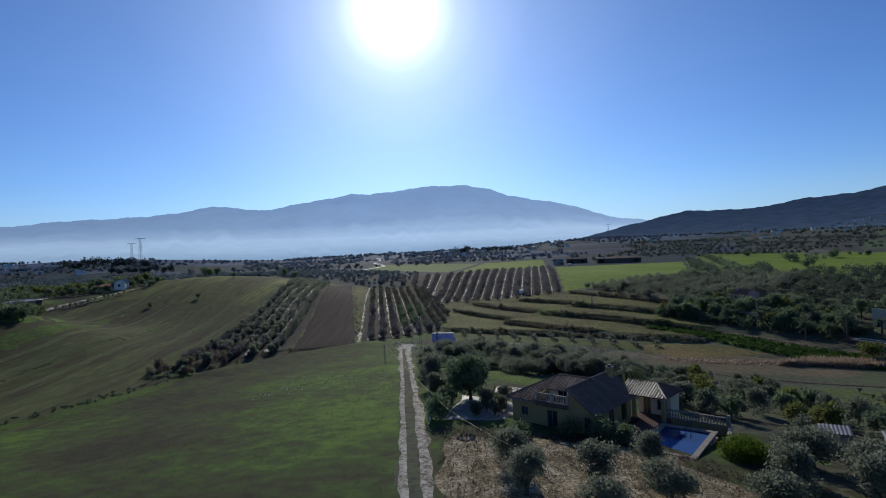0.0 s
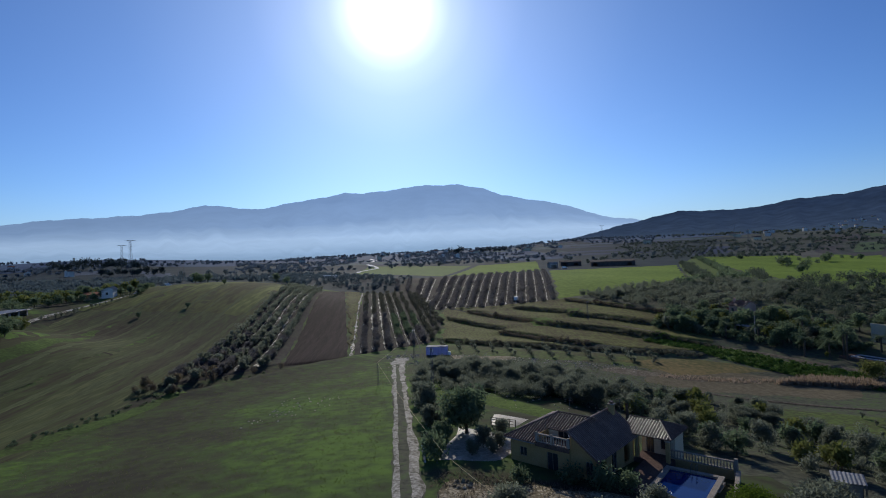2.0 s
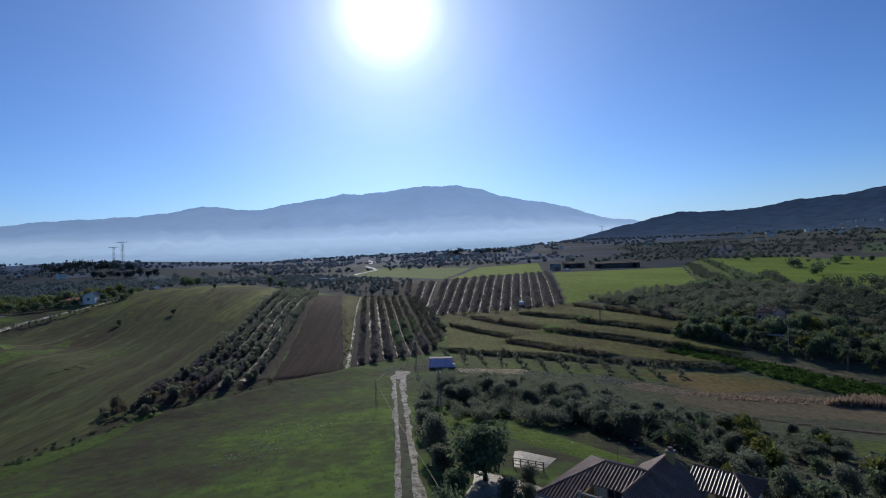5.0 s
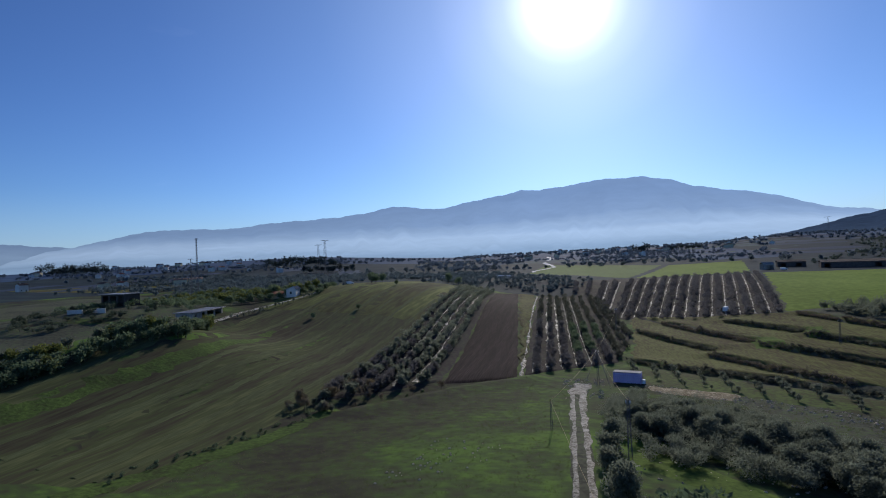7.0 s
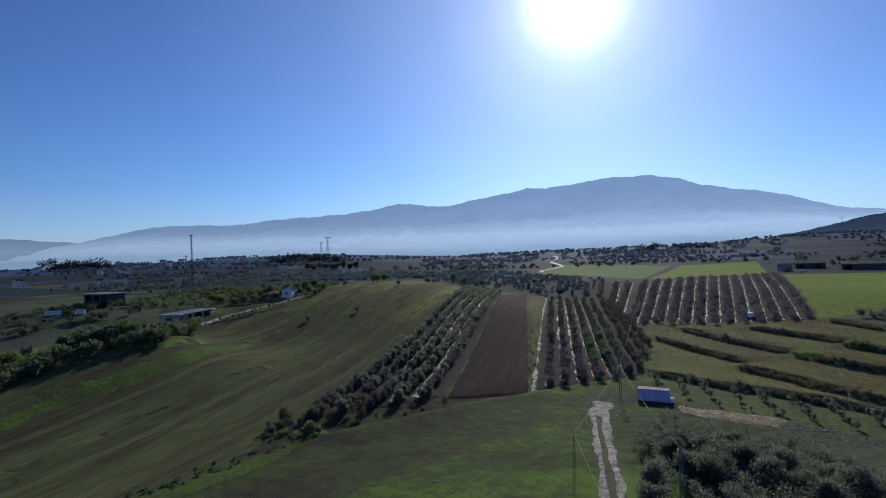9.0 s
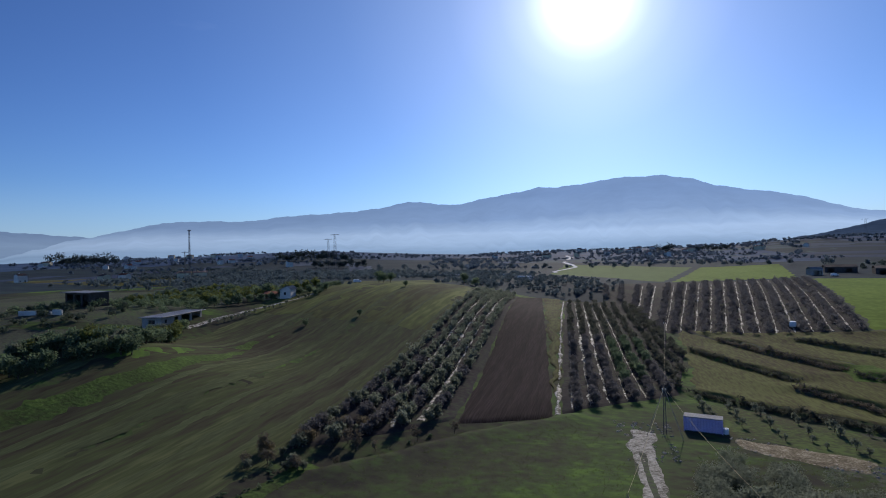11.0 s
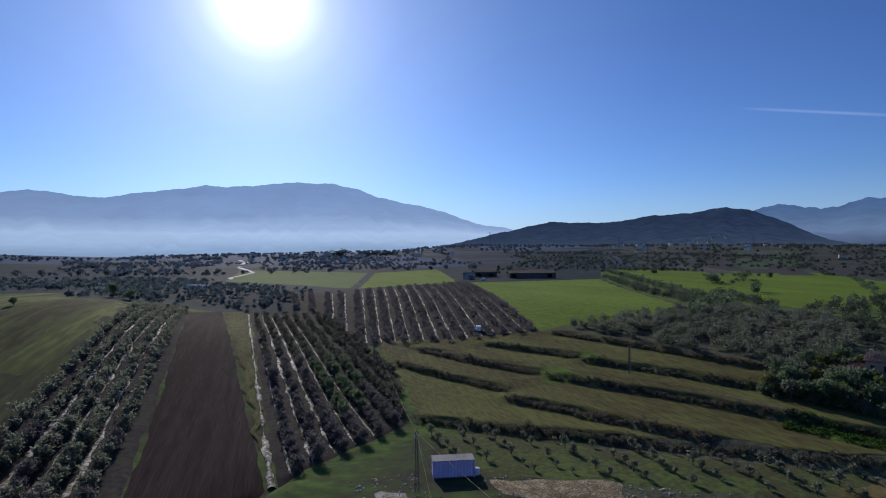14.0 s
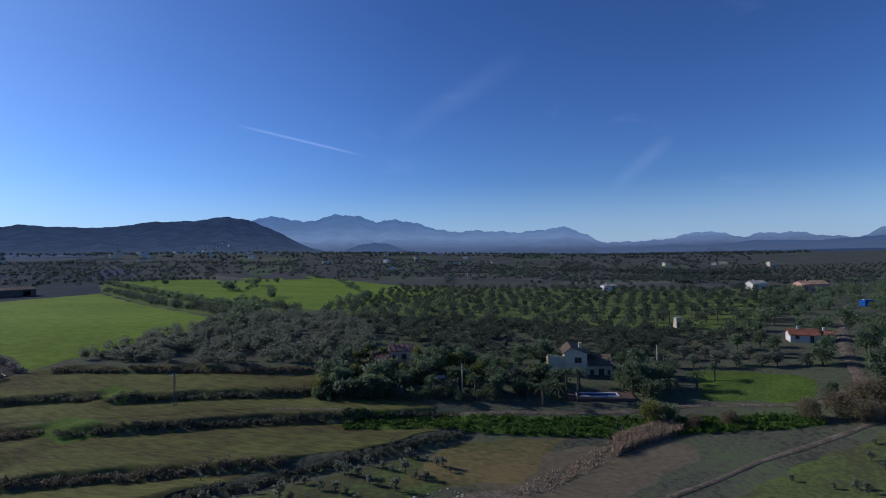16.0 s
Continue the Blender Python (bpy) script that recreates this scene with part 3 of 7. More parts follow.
parcel("gravel_yard", [(8.5, 82.5), (15.6, 81.8), (20.5, 88.5), (12, 97)], GRAVEL, "pale gravel yard beside the villa", "yard", lift=0.12, cell=1.2, wobble=0.3)
parcel("stony_yard", [(1.4, 164), (4.6, 164), (6.2, 178), (1.2, 180)], RUT, "pale stony ground at the end of the track", "yard", lift=0.14, cell=1.2)
parcel("stony_yard", [(17, 172), (33, 163), (36, 170), (18, 179)], STONY, "strip of pale rubble beside the container", "yard", lift=0.14, cell=1.2)
lane("green_band", [(-93, 106), (-90, 118), (-88.5, 130), (-86, 145), (-85, 158), (-88, 180), (-95, 205)], [7, 7, 6, 5, 4, 3], LUSH, "band of greener grass across the slope", "field", lift=0.2, ragged=0.5, seed=81)
lane("green_band", [(-60, 100), (-54.5, 112), (-50.5, 125), (-47.5, 136), (-45.5, 150)], [5, 5, 4.5, 3.5, 2.5], LUSH, "lush grass in the hollow under the slope", "field", lift=0.16, ragged=0.5, seed=82)
for n, (x0, x1, x2, y2, wide) in enumerate(((-60, -58, -57, 270, 1.6), (-64, -64, -66, 290, 2.0), (-70, -70, -74, 300, 1.4), (-77, -75, -82, 300, 2.2), (-82, -80, -90, 290, 1.3), (-98, -94, -101, 280, 2.0))):
    lane("mown_swath", [(x0, 106), (x1, 150), ((x1 + x2) / 2 - 1, 200), (x2, y2)], [wide, wide * 1.3, wide, wide], MOWN_PALE, "paler mown swath along the slope", "field", lift=0.17, ragged=0.7, seed=83 + n)
parcel("patio", [(16.5, 96.5), (19.5, 94.5), (23, 99.5), (18, 103.5)], GRAVEL, "pale paved patio behind the villa", "yard", lift=0.14, cell=1.0, wobble=0.1)
parcel("far_field", [(-330, 395), (-280, 470), (-450, 560), (-560, 450)], TERRACE, "flat grey-green field beyond the orchards", lift=0.3, cell=8)
parcel("scrub_field", [(-126, 200), (-240, 150), (-330, 330), (-150, 335)], SCRUBLAND, "rough brown-green ground round the farm", lift=0.07, cell=5)
parcel("scrub_field", [(-116, 100), (-240, 70), (-240, 150), (-124, 196)], SCRUBLAND, "rough brown-green ground behind the grove", lift=0.07, cell=5)
parcel("bare_patch", [(50, 150), (70, 132), (74, 137), (56, 155)], DIRT, "pale bare earth in the brown meadow", "ground", lift=0.12)
for off, wide, seed in ((-0.95, (1.2, 1.1, 0.9, 0.8, 1.2, 1.6), 5), (0.8, (1.7, 1.6, 1.3, 1.2, 1.5, 1.8), 6)):
    lane("track_rut", [(5.6 + off, 25), (5.5 + off, 63), (5 + off, 87), (4.5 + off, 107), (3.2 + off * 0.9, 150), (2.8 + off * 0.8, 172)], wide, RUT, "pale stony wheel rut of the farm track", ragged=0.75, seed=seed)
lane("track_bed", [(5.6, 25), (5.5, 63), (5, 87), (4.5, 107), (3.2, 150), (2.8, 172)], [3.4, 3.2, 2.8, 2.5, 2.7, 2.9], SCRUBLAND, "stony weed-grown bed of the farm track", lift=0.13, seed=9)
lane("field_path", [(-11.6, 186), (-13.3, 215), (-17, 280), (-20.5, 346)], [0.9, 0.7, 0.8], CHALK, "pale path between plough and orchard", lift=0.4, ragged=1.3)
lane("dirt_road", [(-40, 560), (-44, 590), (-36, 640), (-28, 690), (-36, 750), (-48, 810), (-52, 880), (-46, 960), (-62, 1080)], [4, 5, 6, 7, 7, 6], ROAD_WHITE, "pale winding road among far fields", lift=0.4, ragged=0.1)
lane("dirt_road", [(-120, 206), (-120.5, 218), (-119.5, 232), (-117.3, 244), (-113.8, 256), (-113, 268), (-121, 288), (-140, 330)], 2.2, CHALK, "pale path along the left slope", lift=0.2)
lane("dirt_road", [(76, 196), (79, 189), (84, 172), (95, 152), (103, 131), (111, 116), (114, 94)], 1.7, DIRT, "earth road along the foot of the bank", lift=0.2)
lane("dirt_road", [(60, 131), (69, 123), (87, 109), (105, 89)], 1.2, DIRT, "earth path across the meadow", lift=0.2)
parcel("terrace_ramp", [(68, 227), (75, 226), (77, 239), (70, 239)], LAWN, "bright green ramp between two terraces", lift=0.22, cell=1.0, wobble=0.3)
parcel("terrace_ramp", [(52, 220), (61, 218), (61, 232), (53, 233)], LAWN, "bright green ramp between two terraces", lift=0.22, cell=1.0, wobble=0.3)
parcel("brown_meadow", [(56, 136), (84, 116), (98, 124), (66, 158)], BROWN_GRASS, "dry grey-brown meadow beside the reeds", lift=0.07, wobble=1.3)
parcel("dry_meadow", [(56, 160), (66, 142), (90, 138), (76, 160)], TAWNY_GRASS, "tawny-green dry grass below the lane", lift=0.11)
lane("dirt_road", [(440, 2), (525, 65), (700, 133), (1180, 270)], 6, DIRT, "pale road over the far olive land", lift=0.4, ragged=0.2)
lane("dirt_road", [(114, 94), (126, 84), (143, 82), (182, 73), (275, 46)], 3, DIRT, "earth lane climbing past the cottage", lift=0.25)
# patchwork of far fields: middle, spread, number, heading
rf = random.Random(17)
for mx, my, sx, sy, count, head in ((720, 150, 230, 260, 46, 15), (620, 640, 230, 200, 34, -40), (-430, 640, 150, 170, 16, 20), (1000, 420, 300, 240, 40, 5), (120, 950, 260, 160, 22, 80), (330, 1150, 260, 160, 18, 60)):
    for k in range(count):
        x, y, w, d = mx + rf.uniform(-1, 1) * sx, my + rf.uniform(-1, 1) * sy, rf.uniform(16, 48), rf.uniform(60, 200)
        an = radians(head + rf.uniform(-12, 12))
        ux, uy = math.cos(an), math.sin(an)
        quad = [(x + ux * p * w - uy * q * d, y + uy * p * w + ux * q * d) for p, q in ((-.5, -.5), (.5, -.5), (.5, .5), (-.5, .5))]
        # fields outside the east get materials with haze blue in their colour
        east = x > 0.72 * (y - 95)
        mat, label = rf.choice(((EAST_TAWNY if east else HAZED_TAWNY, "tawny far field of the valley"), (EAST_GREEN if east else HAZED_GREEN, "green far field of the valley"), (EAST_BROWN if east else HAZED_BROWN, "brown far field of the valley"), (EASTLAND if east else HAZED_TAWNY, "grey-green far field of the valley"), (EAST_BROWN if east else HAZED_BROWN, "dark ploughed far field of the valley")))
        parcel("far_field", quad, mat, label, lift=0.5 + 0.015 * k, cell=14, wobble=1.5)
BANK_GREEN = surface("green_creeper", [(0.42, (0.04, 0.07, 0.018)), (0.58, (0.085, 0.14, 0.028))], scale=0.3, fine=1.5, bump=0.4)
parcel("green_bank", [(76, 178), (91, 130), (101, 132), (82, 181)], BANK_GREEN, "bank of bright green creeper below the lane", "bank", lift=0.25, cell=1.2, wobble=0.4)
parcel("green_bank", [(92, 129), (104, 96), (109, 98), (101, 131)], BANK_GREEN, "bank of green creeper beside the lane", "bank", lift=0.25, cell=1.2, wobble=0.4)

# ---- distance: mountains and hills ----
# skyline: bearing in degrees from +y towards +x, and height above the horizon in degrees
MAIN_RANGE = [(-62, -0.4), (-58, 0.4), (-55, 1.2), (-52, 2.0), (-48.8, 2.59), (-46.7, 3.13), (-44.1, 3.8), (-36.2, 3.98), (-33, 4.36), (-30.8, 4.61), (-25.7, 4.87),
              (-22.7, 5.35), (-20, 5.88), (-17.3, 5.62), (-14.9, 5.47), (-10.5, 6.23), (-6.1, 7.01), (-4.1, 6.88), (1.7, 7.56), (3.9, 7.5), (6.2, 7.58),
              (8.7, 7.03), (10.8, 6.18), (16, 5.13), (19.1, 4.16), (21.5, 3.3), (24.5, 2.76), (30, 1.5), (36, 0.3)]
NEAR_HILL = [(13, 0.1), (17.6, 1.06), (20.6, 1.52), (23.6, 2.28), (27.3, 3.03), (29.1, 3.31), (35.7, 3.15), (39.2, 3.78), (42.6, 3.81), (45.6, 4.28), (47.5, 3.98),
             (49.6, 3.07), (51.6, 1.96), (53.5, 1.04), (56, 0.5), (60, 0.1), (66, -0.3)]
WEST_RANGE = [(38, 0.5), (43, 2.2), (46, 3.34), (48.4, 4.01), (50.9, 4.18), (53.1, 3.76), (56.6, 4.38), (58.9, 4.18), (60.7, 3.73), (62.8, 3.82), (64.9, 3.29), (68.5, 2.48),
              (72.7, 2.31), (77.5, 2.23), (81, 2.53), (82.7, 1.83), (84.1, 0.96), (86.1, 0.73), (89.3, 0.97), (93.9, 1.58), (97.2, 1.08), (98.6, 1.34), (101.2, 1.17),
              (105.7, 0.69), (108, 1.6), (115, 2.6), (130, 1.5)]


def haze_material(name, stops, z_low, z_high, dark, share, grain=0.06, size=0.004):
    """Distant land with its haze painted on: a little lit surface under emission in air colours."""
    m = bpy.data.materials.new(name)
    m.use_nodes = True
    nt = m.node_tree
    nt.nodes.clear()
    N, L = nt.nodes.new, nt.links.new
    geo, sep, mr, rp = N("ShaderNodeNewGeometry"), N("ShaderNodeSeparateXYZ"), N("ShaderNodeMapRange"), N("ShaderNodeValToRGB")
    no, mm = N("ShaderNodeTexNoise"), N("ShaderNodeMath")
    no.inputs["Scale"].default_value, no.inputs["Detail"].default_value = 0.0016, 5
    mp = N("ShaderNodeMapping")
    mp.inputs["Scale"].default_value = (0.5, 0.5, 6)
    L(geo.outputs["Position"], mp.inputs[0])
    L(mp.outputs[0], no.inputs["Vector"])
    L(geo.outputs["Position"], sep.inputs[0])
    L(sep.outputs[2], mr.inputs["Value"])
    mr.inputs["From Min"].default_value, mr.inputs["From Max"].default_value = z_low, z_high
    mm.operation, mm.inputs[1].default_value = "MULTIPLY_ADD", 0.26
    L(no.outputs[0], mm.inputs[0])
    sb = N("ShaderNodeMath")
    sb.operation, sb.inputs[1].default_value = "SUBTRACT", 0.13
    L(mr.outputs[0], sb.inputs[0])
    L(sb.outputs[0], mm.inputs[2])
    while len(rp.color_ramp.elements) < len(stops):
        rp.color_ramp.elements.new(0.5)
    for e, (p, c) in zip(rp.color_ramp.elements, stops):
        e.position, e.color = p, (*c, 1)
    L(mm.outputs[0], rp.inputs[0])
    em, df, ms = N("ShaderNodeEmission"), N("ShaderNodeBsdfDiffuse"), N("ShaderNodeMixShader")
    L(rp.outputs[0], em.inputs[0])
    # the painted air glow dims, the farther it lies from the sun
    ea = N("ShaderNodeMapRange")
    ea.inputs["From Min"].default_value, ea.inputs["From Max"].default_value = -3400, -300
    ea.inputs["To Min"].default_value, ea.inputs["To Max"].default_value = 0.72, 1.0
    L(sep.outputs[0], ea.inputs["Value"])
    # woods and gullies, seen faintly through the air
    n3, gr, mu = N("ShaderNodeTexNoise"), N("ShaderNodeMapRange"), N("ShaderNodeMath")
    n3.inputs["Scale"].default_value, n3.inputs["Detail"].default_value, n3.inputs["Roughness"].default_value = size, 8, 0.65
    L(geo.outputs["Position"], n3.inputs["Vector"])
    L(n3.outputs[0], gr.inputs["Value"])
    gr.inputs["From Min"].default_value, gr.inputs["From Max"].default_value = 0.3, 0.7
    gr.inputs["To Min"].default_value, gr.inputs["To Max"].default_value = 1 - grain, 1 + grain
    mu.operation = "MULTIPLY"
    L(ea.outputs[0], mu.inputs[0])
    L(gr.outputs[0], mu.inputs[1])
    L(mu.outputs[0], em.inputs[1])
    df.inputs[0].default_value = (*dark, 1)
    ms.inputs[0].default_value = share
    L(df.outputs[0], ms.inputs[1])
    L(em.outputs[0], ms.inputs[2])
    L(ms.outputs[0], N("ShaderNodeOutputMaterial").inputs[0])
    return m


SHEETS = {}


def mountain(name, skyline, ridge, foot, mat, label, centre=(-5, 95), eye=25.0, rough=0.03, folds=1.0, jag=1.0):
    """A range as a sheet of land that climbs from its foot to its skyline, with spurs and gullies."""
    b0, b1 = skyline[0][0], skyline[-1][0]
    bear = np.arange(b0, b1, 0.18)
    el = np.interp(bear, [p[0] for p in skyline], [p[1] for p in skyline])
    rr = np.random.RandomState(len(skyline))
    for f, a in ((1.37, 0.04), (3.3, 0.03), (7.9, 0.02), (17.3, 0.012)):
        el = el + jag * a * np.sin(np.radians(bear * 360 / 10 * f) + rr.rand() * 6) * np.clip(el, 0, 1)
    rows = 16
    t = np.linspace(0, 1, rows)[None, :]
    B = np.radians(bear)[:, None]
    R = foot + (ridge - foot) * t
    top = eye + ridge * np.tan(np.radians(el))[:, None]
    base = ground(centre[0] + foot * np.sin(B), centre[1] + foot * np.cos(B)) - 4
    spur = folds * (0.5 + 0.5 * np.sin(B * 95 + 1.7 * np.sin(B * 31)) * np.sin(B * 47 + 2))
    shape = t ** (1.5 + 0.35 * spur)
    Z = base + (top - base) * shape + (top - base) * rough * np.sin(B * 160 + t * 9) * t * (1 - t) * 2
    X, Y = centre[0] + R * np.sin(B), centre[1] + R * np.cos(B)
    # the far side falls away behind the skyline
    X = np.concatenate([X, centre[0] + (ridge + 120) * np.sin(B)], 1)
    Y = np.concatenate([Y, centre[1] + (ridge + 120) * np.cos(B)], 1)
    Z = np.concatenate([Z, base + 0 * B], 1)
    me = mesh_from(name, np.stack([X, Y, Z], -1), grid_faces(len(bear), rows + 1), mat, True)
    tagged(new(name, me), label, "mountain", kind="structure")
    SHEETS[label] = (bear, np.linspace(foot, ridge, rows), Z[:, :-1])


# mist and air glow are put into the emission of these, coloured by height
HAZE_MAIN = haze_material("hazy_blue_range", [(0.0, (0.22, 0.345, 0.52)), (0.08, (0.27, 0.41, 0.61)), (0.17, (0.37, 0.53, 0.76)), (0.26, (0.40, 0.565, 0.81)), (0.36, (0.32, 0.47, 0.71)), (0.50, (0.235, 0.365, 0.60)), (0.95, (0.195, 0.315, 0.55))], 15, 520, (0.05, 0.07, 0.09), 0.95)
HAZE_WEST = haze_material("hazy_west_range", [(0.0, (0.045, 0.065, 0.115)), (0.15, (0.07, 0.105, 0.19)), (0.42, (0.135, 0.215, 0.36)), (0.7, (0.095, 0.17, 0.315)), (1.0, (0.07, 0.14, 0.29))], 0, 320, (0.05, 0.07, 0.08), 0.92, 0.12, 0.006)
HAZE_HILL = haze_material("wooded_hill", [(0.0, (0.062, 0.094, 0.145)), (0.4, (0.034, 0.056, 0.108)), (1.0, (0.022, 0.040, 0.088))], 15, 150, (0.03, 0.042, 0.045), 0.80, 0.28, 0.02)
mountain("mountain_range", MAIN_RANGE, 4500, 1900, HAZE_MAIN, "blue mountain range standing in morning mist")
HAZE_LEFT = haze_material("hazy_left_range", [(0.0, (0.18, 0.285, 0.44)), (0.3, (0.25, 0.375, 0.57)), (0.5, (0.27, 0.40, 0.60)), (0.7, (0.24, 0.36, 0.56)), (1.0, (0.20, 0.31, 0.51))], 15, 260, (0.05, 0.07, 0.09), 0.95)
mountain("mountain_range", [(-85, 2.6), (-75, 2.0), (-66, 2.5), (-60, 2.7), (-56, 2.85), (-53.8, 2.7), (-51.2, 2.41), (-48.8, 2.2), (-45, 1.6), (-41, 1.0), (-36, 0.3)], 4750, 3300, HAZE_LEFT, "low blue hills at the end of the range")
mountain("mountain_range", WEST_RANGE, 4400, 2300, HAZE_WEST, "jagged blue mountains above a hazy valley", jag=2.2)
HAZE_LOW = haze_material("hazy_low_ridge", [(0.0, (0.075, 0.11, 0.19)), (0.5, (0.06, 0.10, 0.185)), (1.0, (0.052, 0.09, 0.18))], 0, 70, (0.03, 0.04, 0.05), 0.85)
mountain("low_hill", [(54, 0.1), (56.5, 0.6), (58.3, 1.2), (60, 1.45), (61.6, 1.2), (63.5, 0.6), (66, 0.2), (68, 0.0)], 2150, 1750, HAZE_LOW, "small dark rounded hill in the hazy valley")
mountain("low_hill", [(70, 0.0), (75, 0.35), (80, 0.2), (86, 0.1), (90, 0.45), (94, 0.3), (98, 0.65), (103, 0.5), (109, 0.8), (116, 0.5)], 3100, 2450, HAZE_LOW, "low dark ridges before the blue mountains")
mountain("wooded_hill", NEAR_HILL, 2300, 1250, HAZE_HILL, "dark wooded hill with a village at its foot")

# ---- plants ----
def part(name, me, parent, label=""):
    ob = new(name, me)
    ob.parent = parent
    if label:
        ob["label"] = label
    return ob


def leaf_cloud(rr, lobes, count, size, squash=0.85, slim=0.42):
    """Small leaf sprays on and in a set of lobes (x, y, z, radius): an array of quads."""
    lobes = np.array(lobes, float)
    wt = lobes[:, 3] ** 2
    pick = rr.choice(len(lobes), count, p=wt / wt.sum())
    d = rr.normal(size=(count, 3))
    d /= np.linalg.norm(d, axis=1)[:, None]
    r = lobes[pick, 3] * (0.25 + 0.95 * rr.rand(count) ** 0.7)
    c = lobes[pick, :3] + d * r[:, None] * (1, 1, squash)
    a = rr.normal(size=(count, 3)) + d * 0.6
    a /= np.linalg.norm(a, axis=1)[:, None]
    b = np.cross(a, rr.normal(size=(count, 3)))
    b /= np.linalg.norm(b, axis=1)[:, None]
    s = size * (0.6 + 0.8 * rr.rand(count))[:, None]
    return np.stack([c - a * s, c + b * s * slim, c + a * s, c - b * s * slim], 1)


def quads_mesh(name, q, mat):
    n = len(q)
    return mesh_from(name, q.reshape(-1, 3), np.arange(n * 4).reshape(n, 4), mat)


def tube(verts, faces, path, radii, sides=6):
    """Adds a tapered tube along a path to lists of verts and faces."""
    path = [Vector(p) for p in path]
    base = len(verts)
    for k, p in enumerate(path):
        ax = (path[min(k + 1, len(path) - 1)] - path[max(k - 1, 0)]).normalized()
        e1 = ax.orthogonal().normalized()
        e2 = ax.cross(e1)
        for s in range(sides):
            an = 2 * math.pi * s / sides
            verts.append(p + (e1 * math.cos(an) + e2 * math.sin(an)) * radii[k])
    for k in range(len(path) - 1):
        for s in range(sides):
            a, b = base + k * sides + s, base + k * sides + (s + 1) % sides
            faces.append((a, b, b + sides, a + sides))


def trunk_mesh(name, rr, height, girth, limbs, reach, sides=6):
    verts, faces = [], []
    tube(verts, faces, [(0, 0, -0.3), (rr.uniform(-.05, .05), rr.uniform(-.05, .05), height * 0.4), (rr.uniform(-.12, .12), rr.uniform(-.12, .12), height)], (girth * 1.3, girth, girth * 0.75), sides)
    for k in range(limbs):
        an = 2 * math.pi * (k + rr.rand() * 0.6) / limbs
        top = (reach * math.cos(an), reach * math.sin(an), height + reach * (0.7 + 0.6 * rr.rand()))
        tube(verts, faces, [(0, 0, height * 0.85), (top[0] * 0.45, top[1] * 0.45, height + (top[2] - height) * 0.5), top], (girth * 0.6, girth * 0.4, girth * 0.12), 5)
    return mesh_from(name, [tuple(v) for v in verts], faces, BARK, True)


def crown_lobes(rr, n, width, low, high, size):
    out = []
    for k in range(n):
        an, rad = rr.rand() * 6.283, width * rr.rand() ** 0.6
        z = low + (high - low) * rr.rand()
        shrink = 1 - 0.5 * abs((z - low) / (high - low + 1e-6) - 0.4)
        out.append((rad * math.cos(an) * shrink, rad * math.sin(an) * shrink, z, size * (0.65 + 0.6 * rr.rand())))
    return out


# kind: leaf, trunk height, girth, crown width, crown low and high, lobe size, number of leaf sprays, spray size
TREES = {
    "olive_tree": (OLIVE_LEAF, 0.8, 0.16, 1.2, 0.9, 2.9, 0.72, 3600, 0.12),
    "olive_tree_mid": (OLIVE_LEAF, 0.8, 0.14, 1.0, 1.0, 2.5, 0.75, 460, 0.26),
    "citrus_tree": (DARK_LEAF, 0.7, 0.11, 0.9, 0.9, 2.5, 0.72, 450, 0.25),
    "bare_orchard_tree": (PLANT_LEAF, 0.7, 0.1, 0.95, 0.8, 2.4, 0.72, 460, 0.22),
    "garden_tree": (DARK_LEAF, 1.3, 0.2, 2.0, 1.5, 4.9, 1.25, 3600, 0.26),
    "silver_tree": (OLIVE_LEAF, 1.0, 0.18, 1.5, 1.2, 4.3, 1.0, 3000, 0.2),
    "broad_tree": (DARK_LEAF, 1.8, 0.2, 1.9, 2.2, 5.0, 1.25, 800, 0.36),
    "lime_tree": (LIME_LEAF, 0.9, 0.1, 1.0, 1.1, 2.6, 0.85, 420, 0.3),
    "bare_tree": (DRY_LEAF, 1.5, 0.12, 1.5, 1.9, 4.0, 1.0, 300, 0.3),
    "sapling": (OLIVE_LEAF, 0.5, 0.05, 0.3, 0.7, 1.5, 0.42, 110, 0.2),
    "shrub": (DARK_LEAF, 0.2, 0.06, 0.7, 0.5, 1.2, 0.7, 900, 0.14),
    "willow_shrub": (WILLOW_LEAF, 0.3, 0.08, 1.6, 0.9, 2.8, 1.0, 3600, 0.13),
    "yellow_shrub": (LIME_LEAF, 0.3, 0.08, 2.0, 1.0, 3.2, 1.2, 1800, 0.2),
}
MODELS = {}


def model(kind, variant):
    key = (kind, variant)
    if key not in MODELS:
        leaf, th, girth, width, low, high, size, count, spray = TREES[kind]
        rr = np.random.RandomState(abs(sum(map(ord, kind))) + variant * 17)
        lobes = crown_lobes(rr, 10 if count < 400 else 18, width, low, high, size)
        crown = quads_mesh("crown", leaf_cloud(rr, lobes, count, spray), leaf)
        MODELS[key] = (trunk_mesh("trunk", rr, th, girth, 4, width * 0.8), crown)
    return MODELS[key]


def plant(kind, x, y, size=1.0, label="", category="tree", group="", name=None, variant=None, sink=0.05):
    """One tree or shrub, with its trunk and crown as parts, standing on the land."""
    v = random.randrange(3) if variant is None else variant
    trunk, crown = model(kind, v)
    root = new(name or kind.replace("_mid", ""))
    root.matrix_basis = Matrix.Translation((x, y, gz(x, y) - sink)) @ Matrix.Rotation(random.uniform(0, 6.28), 4, "Z") @ Matrix.Diagonal((size * random.uniform(.9, 1.1), size * random.uniform(.9, 1.1), size * random.uniform(.88, 1.12), 1))
    part("trunk", trunk, root)
    part("crown", crown, root)
    return tagged(root, label, category, group)


